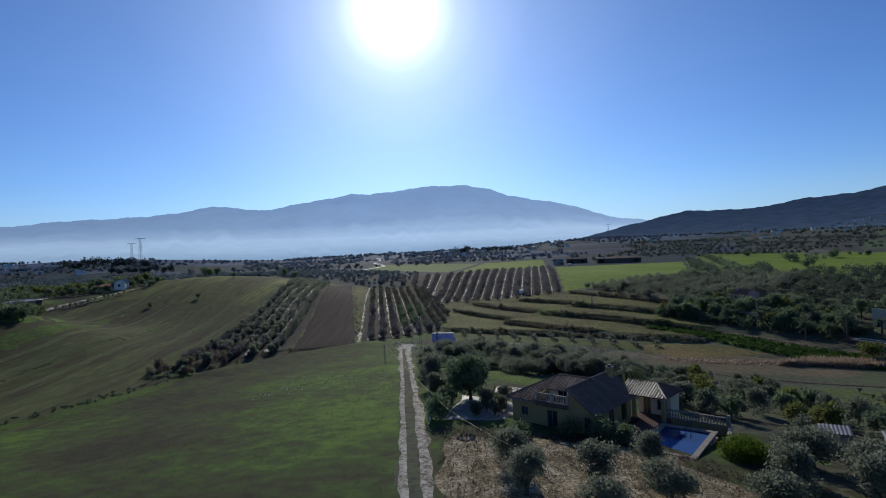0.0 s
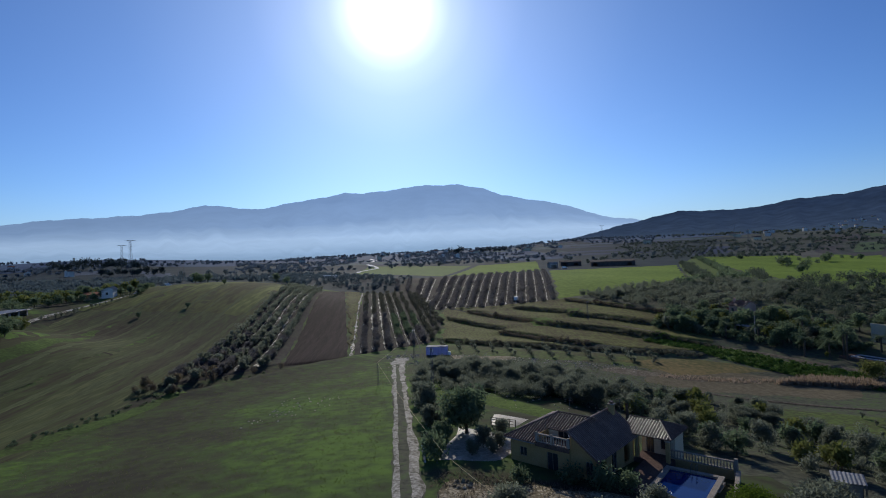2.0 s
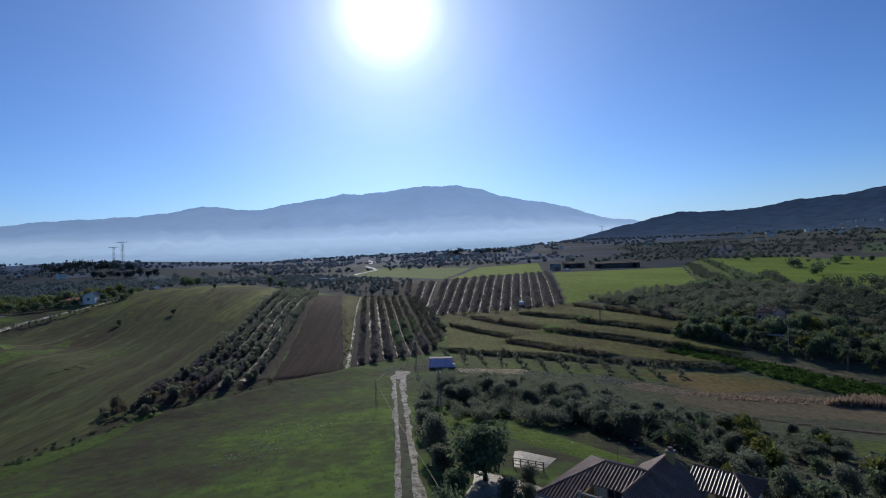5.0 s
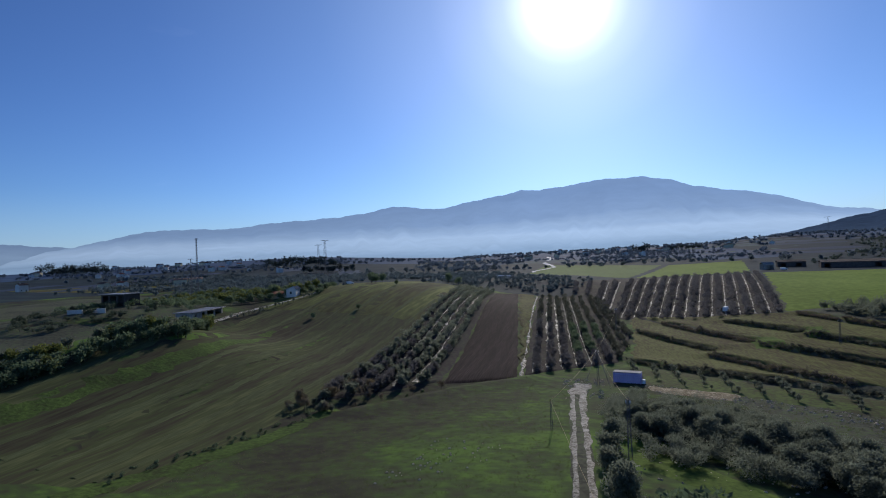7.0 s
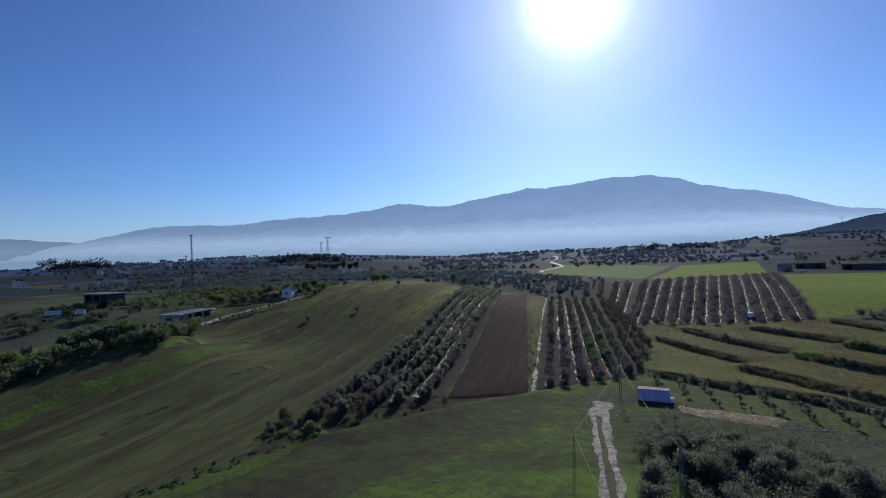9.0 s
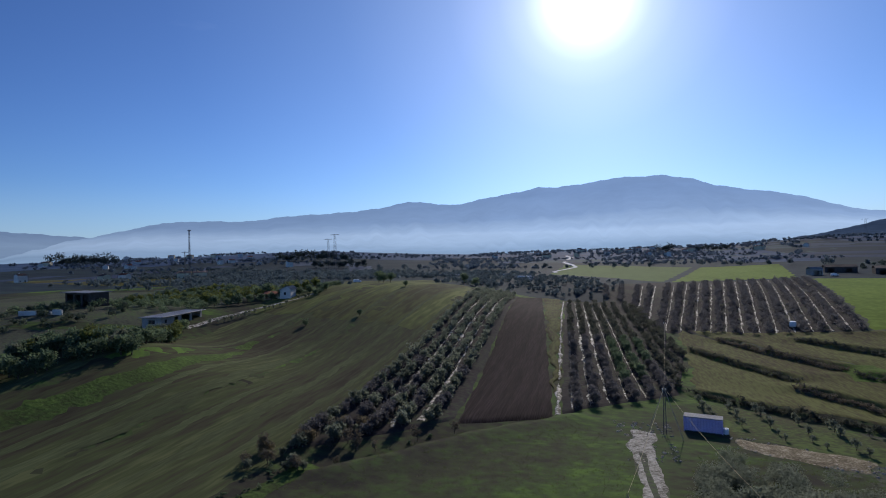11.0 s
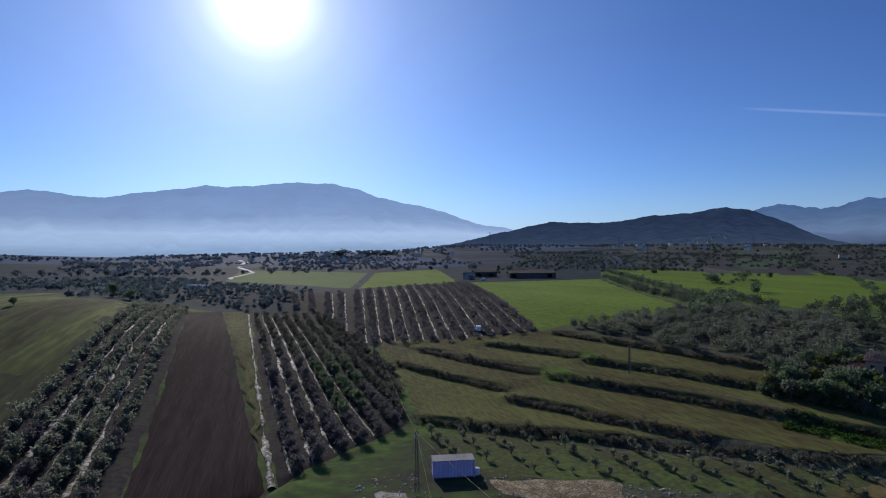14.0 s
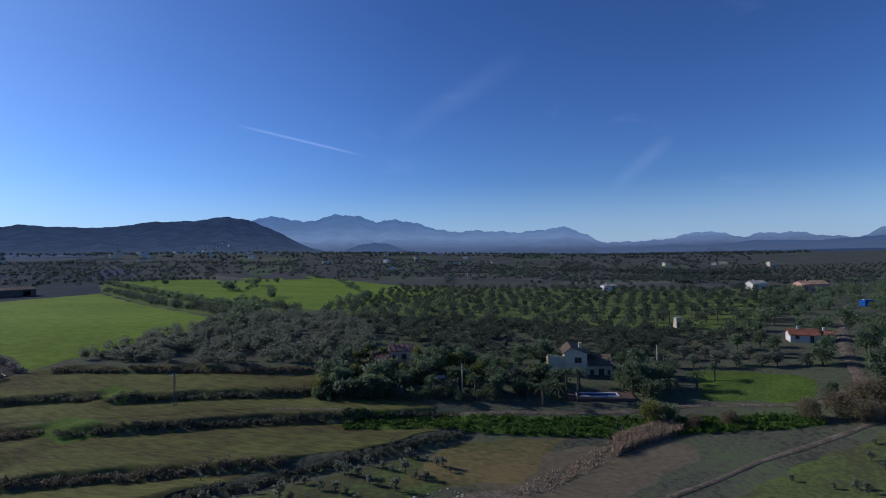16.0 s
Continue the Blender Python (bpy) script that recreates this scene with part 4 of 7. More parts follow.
def inside(x, y, poly):
    c, j = False, len(poly) - 1
    for i in range(len(poly)):
        (xi, yi), (xj, yj) = poly[i], poly[j]
        if (yi > y) != (yj > y) and x < (xj - xi) * (y - yi) / (yj - yi) + xi:
            c = not c
        j = i
    return c


def row_points(a, b, step, jitter, gaps=0.04):
    n = int(math.hypot(b[0] - a[0], b[1] - a[1]) / step)
    for k in range(n + 1):
        if random.random() > gaps:
            f = k / max(n, 1)
            yield a[0] + (b[0] - a[0]) * f + random.uniform(-jitter, jitter), a[1] + (b[1] - a[1]) * f + random.uniform(-jitter, jitter)


def scattered(poly, count, seed):
    rr = random.Random(seed)
    xs, ys = [p[0] for p in poly], [p[1] for p in poly]
    done = 0
    while done < count:
        x, y = rr.uniform(min(xs), max(xs)), rr.uniform(min(ys), max(ys))
        if inside(x, y, poly):
            done += 1
            yield x, y


def thicket(name, points, leaf, height, width, sprays, size, label, category="trees", seed=1):
    """Many small crowns that nobody could count, as one object."""
    rr = np.random.RandomState(seed)
    clouds = []
    for x, y in points:
        h = height * rr.uniform(0.65, 1.3)
        w = width * rr.uniform(0.7, 1.25)
        lobes = [(rr.uniform(-.5, .5) * w, rr.uniform(-.5, .5) * w, h * rr.uniform(0.35, 0.75), h * rr.uniform(0.24, 0.42)) for _ in range(4)]
        q = leaf_cloud(rr, lobes, sprays, size)
        q += (x, y, gz(x, y))
        clouds.append(q)
    return tagged(new(name, quads_mesh(name, np.concatenate(clouds), leaf)), label, category, kind="stuff")


# orchard of leafy rows beside the ploughed strip
OR, LEFT, BIG = "rows of the dark orchard", "rows of the olive grove", "rows of the wide plantation"
FAR_ROWS, FAR_LEFT = [], []
for k in range(6):
    f = (k + 0.55) / 6
    a, b = (-10.2 + 23.5 * f, 188 + 21 * f), (-19.6 + 23.5 * f, 344)
    for n, (x, y) in enumerate(row_points(a, b, 4.3 if k < 2 else 3.6, 0.3, 0.10 if k < 2 else 0.03)):
        if y > 262:
            FAR_ROWS.append((x, y))
            continue
        kind = "bare_orchard_tree" if k < 3 or y < 206 + 3 * k or (k == 5 and y < 235) else "citrus_tree"
        plant(kind, x, y, random.uniform(0.85, 1.1), "dense dark green orchard tree in a row" if kind == "citrus_tree" else "grey-brown bare fruit tree in an orchard row", group=OR)
for k in range(5):
    f = (k + 0.4) / 5
    a, b = (-52.5 + 21 * f, 152 + 24 * f), (-56.5 + 15.5 * f, 326 + 10 * f)
    for x, y in row_points(a, b, 2.9, 0.4, 0.05):
        if y > 212:
            FAR_LEFT.append((x, y))
            continue
        plant("bare_orchard_tree" if random.random() < 0.45 else "olive_tree_mid", x, y, random.uniform(0.85, 1.15), "grey-green tree in a hillside row", group=LEFT)
thicket("orchard_rows", FAR_ROWS, SCRUB_LEAF, 2.5, 1.3, 90, 0.36, "far ends of dense dark orchard rows", seed=40)
thicket("olive_rows", FAR_LEFT, OLIVE_LEAF, 2.6, 1.5, 90, 0.36, "far ends of grey-green olive rows", seed=41)
# bare pale earth between the rows
for k, f in enumerate((0.05, 0.20, 0.36, 0.53, 0.70)):
    w = (0.45, 1.0, 1.0, 0.55, 0.45)[k]
    lane("bare_earth", [(-10.2 + 23.5 * f + 0.2, 188 + 21 * f), (-13 + 23.5 * f, 240), (-19.6 + 23.5 * f, 344)], [w * 0.8, w * 0.8, w * 0.5], CHALK, "pale bare earth between orchard rows", "ground", lift=0.36, ragged=2.6, seed=20 + k)
for k, f in enumerate((0.38, 0.58, 0.78)):
    lane("bare_earth", [(-52.5 + 21 * f, 154 + 24 * f), (-55 + 18 * f, 240), (-56.5 + 15.5 * f, 326 + 10 * f)], [1.1, 0.9, 0.7], CHALK, "pale bare earth between olive rows", "ground", lift=0.4, ragged=2.4, seed=30 + k)
# the wide plantation: rows that run away over the rise
for k in range(13):
    f = (k + 0.5) / 13
    a, b = (15 + 62 * f, 289 - 18 * f), (30 + 96 * f, 398 + 75 * f)
    pts = list(row_points(a, b, 2.5, 0.7, 0.05))
    thicket("plantation_row", pts, PLANT_LEAF, 2.3, 2.1, 70, 0.36, "row of grey-brown bare trees on dark earth", seed=50 + k)
    if k < 12:
        g = (k + 1) / 13
        lane("bare_earth", [(15 + 62 * g, 289 - 18 * g), (30 + 96 * g, 398 + 75 * g)], [0.4, 0.4], CHALK, "pale bare earth between plantation rows", "ground", lift=0.25, ragged=3.0, seed=70 + k)

# short rows where the plantation narrows, and the orchard's ragged outer rows
for n, (a, b) in enumerate((((13.5, 308), (24, 395)), ((11, 330), (17.5, 395)), ((6, 350), (9, 396)), ((0, 360), (0, 396)))):
    thicket("plantation_row", list(row_points(a, b, 2.5, 0.7, 0.05)), PLANT_LEAF, 2.3, 2.1, 70, 0.36, "row of grey-brown bare trees on dark earth", seed=90 + n)
    if n < 2:
        lane("bare_earth", [(a[0] + 2.2, a[1]), (b[0] + 2.4, b[1])], [0.8, 0.7], CHALK, "pale bare earth between plantation rows", "ground", lift=0.25, ragged=1.5, seed=95 + n)
parcel("orchard_floor", [(13, 207), (21, 250), (13, 338), (4, 345)], ORCHARD_SOIL, "bare brown earth under orchard rows", lift=0.24, cell=1.5, wobble=0.3)
for n, (a, b) in enumerate((((14.5, 214), (7.5, 344)), ((17.5, 230), (10.5, 338)), ((20, 248), (13, 330)))):
    thicket("orchard_rows", list(row_points(a, b, 3.4, 0.5, 0.05)), SCRUB_LEAF, 2.4, 1.3, 130, 0.3, "outer rows of dense dark orchard trees", seed=100 + n)

# ---- building kit ----
def solid(name, bm, mat, parent, label="", bevel=0.0):
    if bevel:
        bmesh.ops.bevel(bm, geom=bm.edges[:], offset=bevel, segments=1, affect="EDGES")
    me = bpy.data.meshes.new(name)
    bm.to_mesh(me)
    bm.free()
    me.materials.append(mat)
    return part(name, me, parent, label)


def add_box(bm, x0, x1, y0, y1, z0, z1):
    r = bmesh.ops.create_cube(bm, size=1.0)
    bmesh.ops.transform(bm, matrix=Matrix.Translation(((x0 + x1) / 2, (y0 + y1) / 2, (z0 + z1) / 2)) @ Matrix.Diagonal((x1 - x0, y1 - y0, z1 - z0, 1)), verts=r["verts"])
    return r["verts"]


def box(name, x0, x1, y0, y1, z0, z1, mat, parent, label="", bevel=0.02):
    bm = bmesh.new()
    add_box(bm, x0, x1, y0, y1, z0, z1)
    return solid(name, bm, mat, parent, label, bevel)


def cylinder(name, x, y, z0, z1, r0, r1, mat, parent, label="", sides=10):
    bm = bmesh.new()
    bmesh.ops.create_cone(bm, cap_ends=True, segments=sides, radius1=r0, radius2=r1, depth=z1 - z0)
    bmesh.ops.translate(bm, vec=(x, y, (z0 + z1) / 2), verts=bm.verts)
    return solid(name, bm, mat, parent, label)


def bars(name, segments, radius, mat, parent, label="", sides=5):
    """Straight rods between pairs of points, as one part."""
    verts, faces = [], []
    for p, q in segments:
        tube(verts, faces, [p, q], (radius, radius), sides)
    return part(name, mesh_from(name, [tuple(v) for v in verts], faces, mat), parent, label)


def wall(name, p, q, z0, z1, mat, parent, openings=(), thick=0.25, label=""):
    """A wall from p to q (in the thing's own plan) with openings (from, to, bottom, top) that go through."""
    bm = bmesh.new()
    n = math.hypot(q[0] - p[0], q[1] - p[1])
    xs = sorted({0.0, n, *(v for o in openings for v in o[:2])})
    zs = sorted({z0, z1, *(min(max(v, z0), z1) for o in openings for v in o[2:4])})

    def full(i, k):
        if not (0 <= i < len(xs) - 1 and 0 <= k < len(zs) - 1):
            return False
        x, z = (xs[i] + xs[i + 1]) / 2, (zs[k] + zs[k + 1]) / 2
        return not any(a < x < b and lo < z < hi for a, b, lo, hi in openings)

    made = {}

    def at(i, k, y):
        if (i, k, y) not in made:
            made[i, k, y] = bm.verts.new((xs[i], y * thick, zs[k]))
        return made[i, k, y]

    for i in range(len(xs) - 1):
        for k in range(len(zs) - 1):
            if full(i, k):
                bm.faces.new((at(i, k, 0), at(i + 1, k, 0), at(i + 1, k + 1, 0), at(i, k + 1, 0)))
                bm.faces.new((at(i, k, 1), at(i, k + 1, 1), at(i + 1, k + 1, 1), at(i + 1, k, 1)))
                for (di, dk), (a, b) in (((-1, 0), ((i, k), (i, k + 1))), ((1, 0), ((i + 1, k), (i + 1, k + 1))), ((0, -1), ((i, k), (i + 1, k))), ((0, 1), ((i, k + 1), (i + 1, k + 1)))):
                    if not full(i + di, k + dk):
                        bm.faces.new((at(*a, 0), at(*b, 0), at(*b, 1), at(*a, 1)))
    bmesh.ops.recalc_face_normals(bm, faces=bm.faces)
    ob = solid(name, bm, mat, parent, label)
    ob.matrix_basis = Matrix.Translation((p[0], p[1], 0)) @ Matrix.Rotation(math.atan2(q[1] - p[1], q[0] - p[0]), 4, "Z")
    return ob


def window(p, q, a, b, lo, hi, parent, kind="window", frame=WOOD, leaf=GLASS, inset=0.10):
    """A framed window or door set into an opening of wall p-q."""
    w = new(kind)
    w.parent = parent
    w.matrix_basis = Matrix.Translation((p[0], p[1], 0)) @ Matrix.Rotation(math.atan2(q[1] - p[1], q[0] - p[0]), 4, "Z")
    bm = bmesh.new()
    t = 0.07
    for x0, x1, z0, z1 in ((a, a + t, lo, hi), (b - t, b, lo, hi), (a + t, b - t, lo, lo + t), (a + t, b - t, hi - t, hi), ((a + b) / 2 - t / 2, (a + b) / 2 + t / 2, lo + t, hi - t)):
        add_box(bm, x0, x1, inset - 0.03, inset + 0.04, z0, z1)
    solid("frame", bm, frame, w)
    bm = bmesh.new()
    add_box(bm, a + t, b - t, inset, inset + 0.02, lo + t, hi - t)
    solid("pane", bm, leaf, w)
    return w


def tiled_slope(name, eave0, eave1, rise0, rise1, mat, parent, label="", pitch=0.30, thick=0.10, rib=0.12):
    """A roof slope from the eave up to a ridge (rise0 to rise1 above the eave's ends; equal points make a hip), with rounded rows of tiles."""
    e0, e1, r0, r1 = map(Vector, (eave0, eave1, rise0, rise1))
    ax = (e1 - e0).normalized()
    W = (e1 - e0).length
    a0, a1 = (r0 - e0).dot(ax), (r1 - e0).dot(ax)
    up = (r0 - e0) - ax * a0
    H = up.length
    up.normalize()
    nor = ax.cross(up)
    if nor.z < 0:
        nor = -nor
    bm = bmesh.new()
    pts = [e0, e1, r1, r0] if (r1 - r0).length > 0.01 else [e0, e1, r0]
    top, low = [bm.verts.new(p) for p in pts], [bm.verts.new(p - nor * thick) for p in pts]
    bm.faces.new(top)
    bm.faces.new(low[::-1])
    for k in range(len(pts)):
        j = (k + 1) % len(pts)
        bm.faces.new((top[k], low[k], low[j], top[j]))
    verts, faces = [], []
    n = int(W / pitch)
    for k in range(n):
        a = (k + 0.5) * W / n
        b = H
        if a < a0:
            b = H * a / a0
        if a > a1:
            b = min(b, H * (W - a) / max(W - a1, 1e-6))
        if b > 0.25:
            base = len(verts)
            for bb in (-0.06, b):
                for s in range(5):
                    an = math.pi * s / 4
                    verts.append(e0 + ax * (a - 0.29 * pitch * math.cos(an)) + up * bb + nor * (rib * math.sin(an) + 0.004))
            for s in range(4):
                faces.append((base + s, base + s + 1, base + s + 6, base + s + 5))
    vs = [bm.verts.new(v) for v in verts]
    for f in faces:
        bm.faces.new([vs[i] for i in f])
    bmesh.ops.recalc_face_normals(bm, faces=bm.faces)
    return tagged(solid(name, bm, mat, parent, label), kind="stuff")


def gable_roof(parent, x0, x1, y0, y1, z, rise, mat, over=0.35, along="x", shift=0.0):
    x0, x1, y0, y1 = x0 - over, x1 + over, y0 - over, y1 + over
    if along == "x":
        m = (y0 + y1) / 2 + shift
        tiled_slope("roof_slope", (x0, y0, z), (x1, y0, z), (x0, m, z + rise), (x1, m, z + rise), mat, parent)
        tiled_slope("roof_slope", (x1, y1, z), (x0, y1, z), (x1, m, z + rise), (x0, m, z + rise), mat, parent)
    else:
        m = (x0 + x1) / 2 + shift
        tiled_slope("roof_slope", (x1, y0, z), (x1, y1, z), (m, y0, z + rise), (m, y1, z + rise), mat, parent)
        tiled_slope("roof_slope", (x0, y1, z), (x0, y0, z), (m, y1, z + rise), (m, y0, z + rise), mat, parent)


def gable_wall(name, a, b, z, rise, peak, mat, parent, thick=0.22):
    """The triangle of a gable over wall a-b; peak: share of the way at which it is highest."""
    bm = bmesh.new()
    n = math.hypot(b[0] - a[0], b[1] - a[1])
    f = [bm.verts.new(p) for p in ((0, 0, z), (n, 0, z), (n * peak, 0, z + rise))]
    g = [bm.verts.new(p) for p in ((0, thick, z), (n, thick, z), (n * peak, thick, z + rise))]
    bm.faces.new(f)
    bm.faces.new(g[::-1])
    for k in range(3):
        j = (k + 1) % 3
        bm.faces.new((f[k], g[k], g[j], f[j]))
    ob = solid(name, bm, mat, parent)
    ob.matrix_basis = Matrix.Translation((a[0], a[1], 0)) @ Matrix.Rotation(math.atan2(b[1] - a[1], b[0] - a[0]), 4, "Z")
    return ob


def four_walls(parent, x0, x1, y0, y1, z0, z1, mat, front=(), left=(), right=(), back=(), thick=0.25):
    """Outer walls over a rectangle; openings are given from each wall's own start, seen from outside left to right."""
    sides = (((x0, y0), (x1, y0), front), ((x1, y0), (x1, y1), right), ((x1, y1), (x0, y1), back), ((x0, y1), (x0, y0), left))
    for k, (p, q, ops) in enumerate(sides):
        d = ((q[0] - p[0]), (q[1] - p[1]))
        n = math.hypot(*d)
        cut = thick if k % 2 else 0.0
        p2, q2 = (p[0] + d[0] / n * cut, p[1] + d[1] / n * cut), (q[0] - d[0] / n * cut, q[1] - d[1] / n * cut)
        ops2 = [(a - cut, b - cut, lo, hi) for a, b, lo, hi, _ in ops]
        wall("wall", p2, q2, z0, z1, mat, parent, ops2, thick)
        for (a, b, lo, hi, kind), (a2, b2, _, _) in zip(ops, ops2):
            if kind != "open":
                window(p2, q2, a2, b2, lo, hi, parent, kind)
    box("floor_slab", x0 + thick, x1 - thick, y0 + thick, y1 - thick, z0, z0 + 0.1, CONCRETE, parent, bevel=0)


BALUSTER = None


def balustrade(parent, p, q, z, spacing=0.3, height=0.95, name="balustrade"):
    """A cast-stone balustrade: base, rail and separate turned balusters."""
    global BALUSTER
    rail = new(name)
    rail.parent = parent
    n = math.hypot(q[0] - p[0], q[1] - p[1])
    rail.matrix_basis = Matrix.Translation((p[0], p[1], z)) @ Matrix.Rotation(math.atan2(q[1] - p[1], q[0] - p[0]), 4, "Z")
    box("base_rail", 0, n, -0.1, 0.1, 0, 0.12, STONE_TRIM, rail)
    box("top_rail", -0.03, n + 0.03, -0.13, 0.13, height - 0.12, height, STONE_TRIM, rail)
    if BALUSTER is None:
        verts, faces = [], []
        tube(verts, faces, [(0, 0, 0.12), (0, 0, 0.2), (0, 0, 0.38), (0, 0, 0.62), (0, 0, 0.76), (0, 0, 0.83)], (0.07, 0.05, 0.095, 0.045, 0.05, 0.07), 7)
        BALUSTER = mesh_from("baluster", [tuple(v) for v in verts], faces, STONE_TRIM, True)
    for k in range(int(n / spacing)):
        part("baluster", BALUSTER, rail).location = ((k + 0.5) * n / int(n / spacing), 0, 0)
    return rail


def stand(name, x, y, turn, label, category, z=None, group=""):
    root = new(name)
    root.matrix_basis = Matrix.Translation((x, y, gz(x, y) if z is None else z)) @ Matrix.Rotation(radians(turn), 4, "Z")
    return tagged(root, label, category, group)

# ---- the villa and its garden ----
def villa():
    v = stand("villa", 16.1, 82.6, -46, "ochre villa with clay-tiled roofs and a roof terrace", "house", z=0.0)
    lo, z, ze, zr = -0.9, 2.78, 2.9, 4.9
    # west wing: hip roof, with the terrace cut into its front slope
    four_walls(v, 0.5, 7.8, 0.5, 9.9, lo, z, OCHRE, front=[(1.2, 2.1, 1.0, 2.0, "window"), (4.6, 5.9, 0.0, 2.1, "door")], left=[(2, 3.2, 0.9, 2.0, "window"), (5.5, 6.7, 0.9, 2.0, "window")])
    tiled_slope("roof_slope", (0, 0, ze), (4.1, 0, ze), (4.05, 5.2, zr), (4.05, 5.2, zr), TILE, v)
    tiled_slope("roof_slope", (4.1, 2.45, 3.85), (7.9, 2.45, 3.85), (4.1, 5.2, zr), (7.9, 5.2, zr), TILE, v)
    tiled_slope("roof_slope", (0, 10.4, ze), (0, 0, ze), (4.0, 5.2, zr), (4.0, 5.2, zr), TILE, v)
    tiled_slope("roof_slope", (8.2, 10.4, ze), (0, 10.4, ze), (8.2, 5.2, zr), (4.0, 5.2, zr), TILE, v)
    for p_, q_ in (((0, 0, ze + .05), (4.0, 5.2, zr + .05)), ((0, 10.4, ze + .05), (4.0, 5.2, zr + .05)), ((4.0, 5.2, zr + .05), (7.7, 5.2, zr + .05))):
        bars("ridge_tiles", [(Vector(p_), Vector(q_))], 0.12, TILE, v, sides=7)
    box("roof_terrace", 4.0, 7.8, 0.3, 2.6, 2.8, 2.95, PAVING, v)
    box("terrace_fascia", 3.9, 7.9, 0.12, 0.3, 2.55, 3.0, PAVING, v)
    wall("terrace_wall", (4.0, 2.6), (7.8, 2.6), 2.95, 3.9, CREAM, v, [(1.3, 2.6, 2.97, 3.8)], thick=0.2)
    window((4.0, 2.6), (7.8, 2.6), 1.3, 2.6, 2.97, 3.8, v, "door")
    balustrade(v, (4.1, 0.4), (7.7, 0.4), 2.95)
    for x in (3.95, 5.8, 7.75):
        box("pier", x - 0.13, x + 0.13, 0.25, 0.55, 2.95, 4.0, STONE_TRIM, v)
    box("terrace_side", 4.0, 4.16, 0.55, 2.6, 2.95, 3.75, OCHRE, v)
    # middle block: one long slope towards the pool, over a sloping front wall
    four_walls(v, 7.8, 10.7, 0.6, 9.6, lo, 2.3, OCHRE, front=[(1.7, 2.5, 0.0, 2.0, "door")], right=[(0.8, 2.2, 0.0, 2.1, "open"), (3.4, 4.6, 0.0, 2.1, "door"), (6.4, 7.8, 0.0, 2.1, "open")])
    gable_wall("gable", (7.8, 0.6), (10.75, 0.6), 2.3, 2.25, 0.0, OCHRE, v)
    box("terrace_side", 7.8, 8.0, 0.82, 2.6, 2.95, 4.4, OCHRE, v)
    box("back_gable", 7.8, 8.05, 5.6, 10.2, 2.3, 4.5, OCHRE, v)
    tiled_slope("roof_slope", (11.1, 0.2, 2.3), (11.1, 10.8, 2.3), (7.7, 0.2, 4.75), (7.7, 10.8, 4.75), TILE, v, pitch=0.3, rib=0.06)
    tiled_slope("roof_slope", (5.2, 10.8, 3.2), (5.2, 5.5, 3.2), (7.7, 10.8, 4.75), (7.7, 5.5, 4.75), TILE, v)
    bars("ridge_tiles", [(Vector((7.7, 0.2, 4.8)), Vector((7.7, 10.8, 4.8)))], 0.12, TILE, v, sides=7)
    bars("verge_tiles", [(Vector((7.72, 0.2, 4.78)), Vector((11.1, 0.2, 2.36)))], 0.1, TILE, v, sides=7)
    # porch wing behind the pool
    four_walls(v, 10.7, 14.4, 11.8, 14.4, lo, 2.6, CREAM, front=[(0.5, 1.4, 0.0, 2.0, "door"), (2.1, 3.2, 0.6, 1.8, "window")])
    pe, pr = 2.66, 3.72
    tiled_slope("roof_slope", (9.4, 9.2, pe), (14.9, 9.2, pe), (9.4, 11.9, pr), (12.8, 11.9, pr), TILE, v)
    tiled_slope("roof_slope", (14.9, 14.6, pe), (9.4, 14.6, pe), (12.8, 11.9, pr), (9.4, 11.9, pr), TILE, v)
    tiled_slope("roof_slope", (14.9, 9.2, pe), (14.9, 14.6, pe), (12.8, 11.9, pr), (12.8, 11.9, pr), TILE, v)
    for p_, q_ in (((14.9, 9.2, pe + .05), (12.8, 11.9, pr + .05)), ((14.9, 14.6, pe + .05), (12.8, 11.9, pr + .05)), ((9.4, 11.9, pr + .05), (12.8, 11.9, pr + .05))):
        bars("ridge_tiles", [(Vector(p_), Vector(q_))], 0.11, TILE, v, sides=7)
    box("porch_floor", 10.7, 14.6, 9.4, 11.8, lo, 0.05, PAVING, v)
    for x in (11.0, 14.35):
        col = new("column")
        col.parent = v
        box("shaft", x - 0.2, x + 0.2, 9.5, 9.9, 0.05, 2.5, OCHRE, col)
        box("capital", x - 0.26, x + 0.26, 9.44, 9.96, 2.3, 2.48, STONE_TRIM, col)
    box("porch_beam", 10.75, 14.5, 9.55, 9.85, 2.46, 2.64, OCHRE, v)
    ch = new("chimney")
    ch.parent = v
    box("stack", 7.9, 8.5, 9.4, 10.0, 4.2, 5.4, OCHRE, ch)
    box("cap", 7.8, 8.6, 9.3, 10.1, 5.4, 5.48, STONE_TRIM, ch)
    box("cowl", 8.0, 8.4, 9.5, 9.9, 5.48, 5.75, TILE, ch)
    for x, y, h in ((4.0, 2.2, 4.9), (4.4, 7.0, 5.7), (9.0, 10.2, 5.5)):
        ant = new("aerial")
        ant.parent = v
        bars("mast", [((x, y, 3.2), (x, y, h + 0.5))], 0.025, STEEL, ant)
        bars("rod", [((x - 0.5, y, h + 0.35), (x + 0.5, y + 0.1, h + 0.5)), ((x - 0.3, y - 0.2, h + 0.1), (x + 0.3, y + 0.2, h + 0.15))], 0.018, STEEL, ant)
    box("gutter", 0.0, 4.0, -0.12, 0.0, 2.78, 2.88, SHEET, v)
    dish = new("satellite_dish")
    dish.parent = v
    bm = bmesh.new()
    bmesh.ops.create_cone(bm, cap_ends=False, segments=14, radius1=0.42, radius2=0.06, depth=0.12)
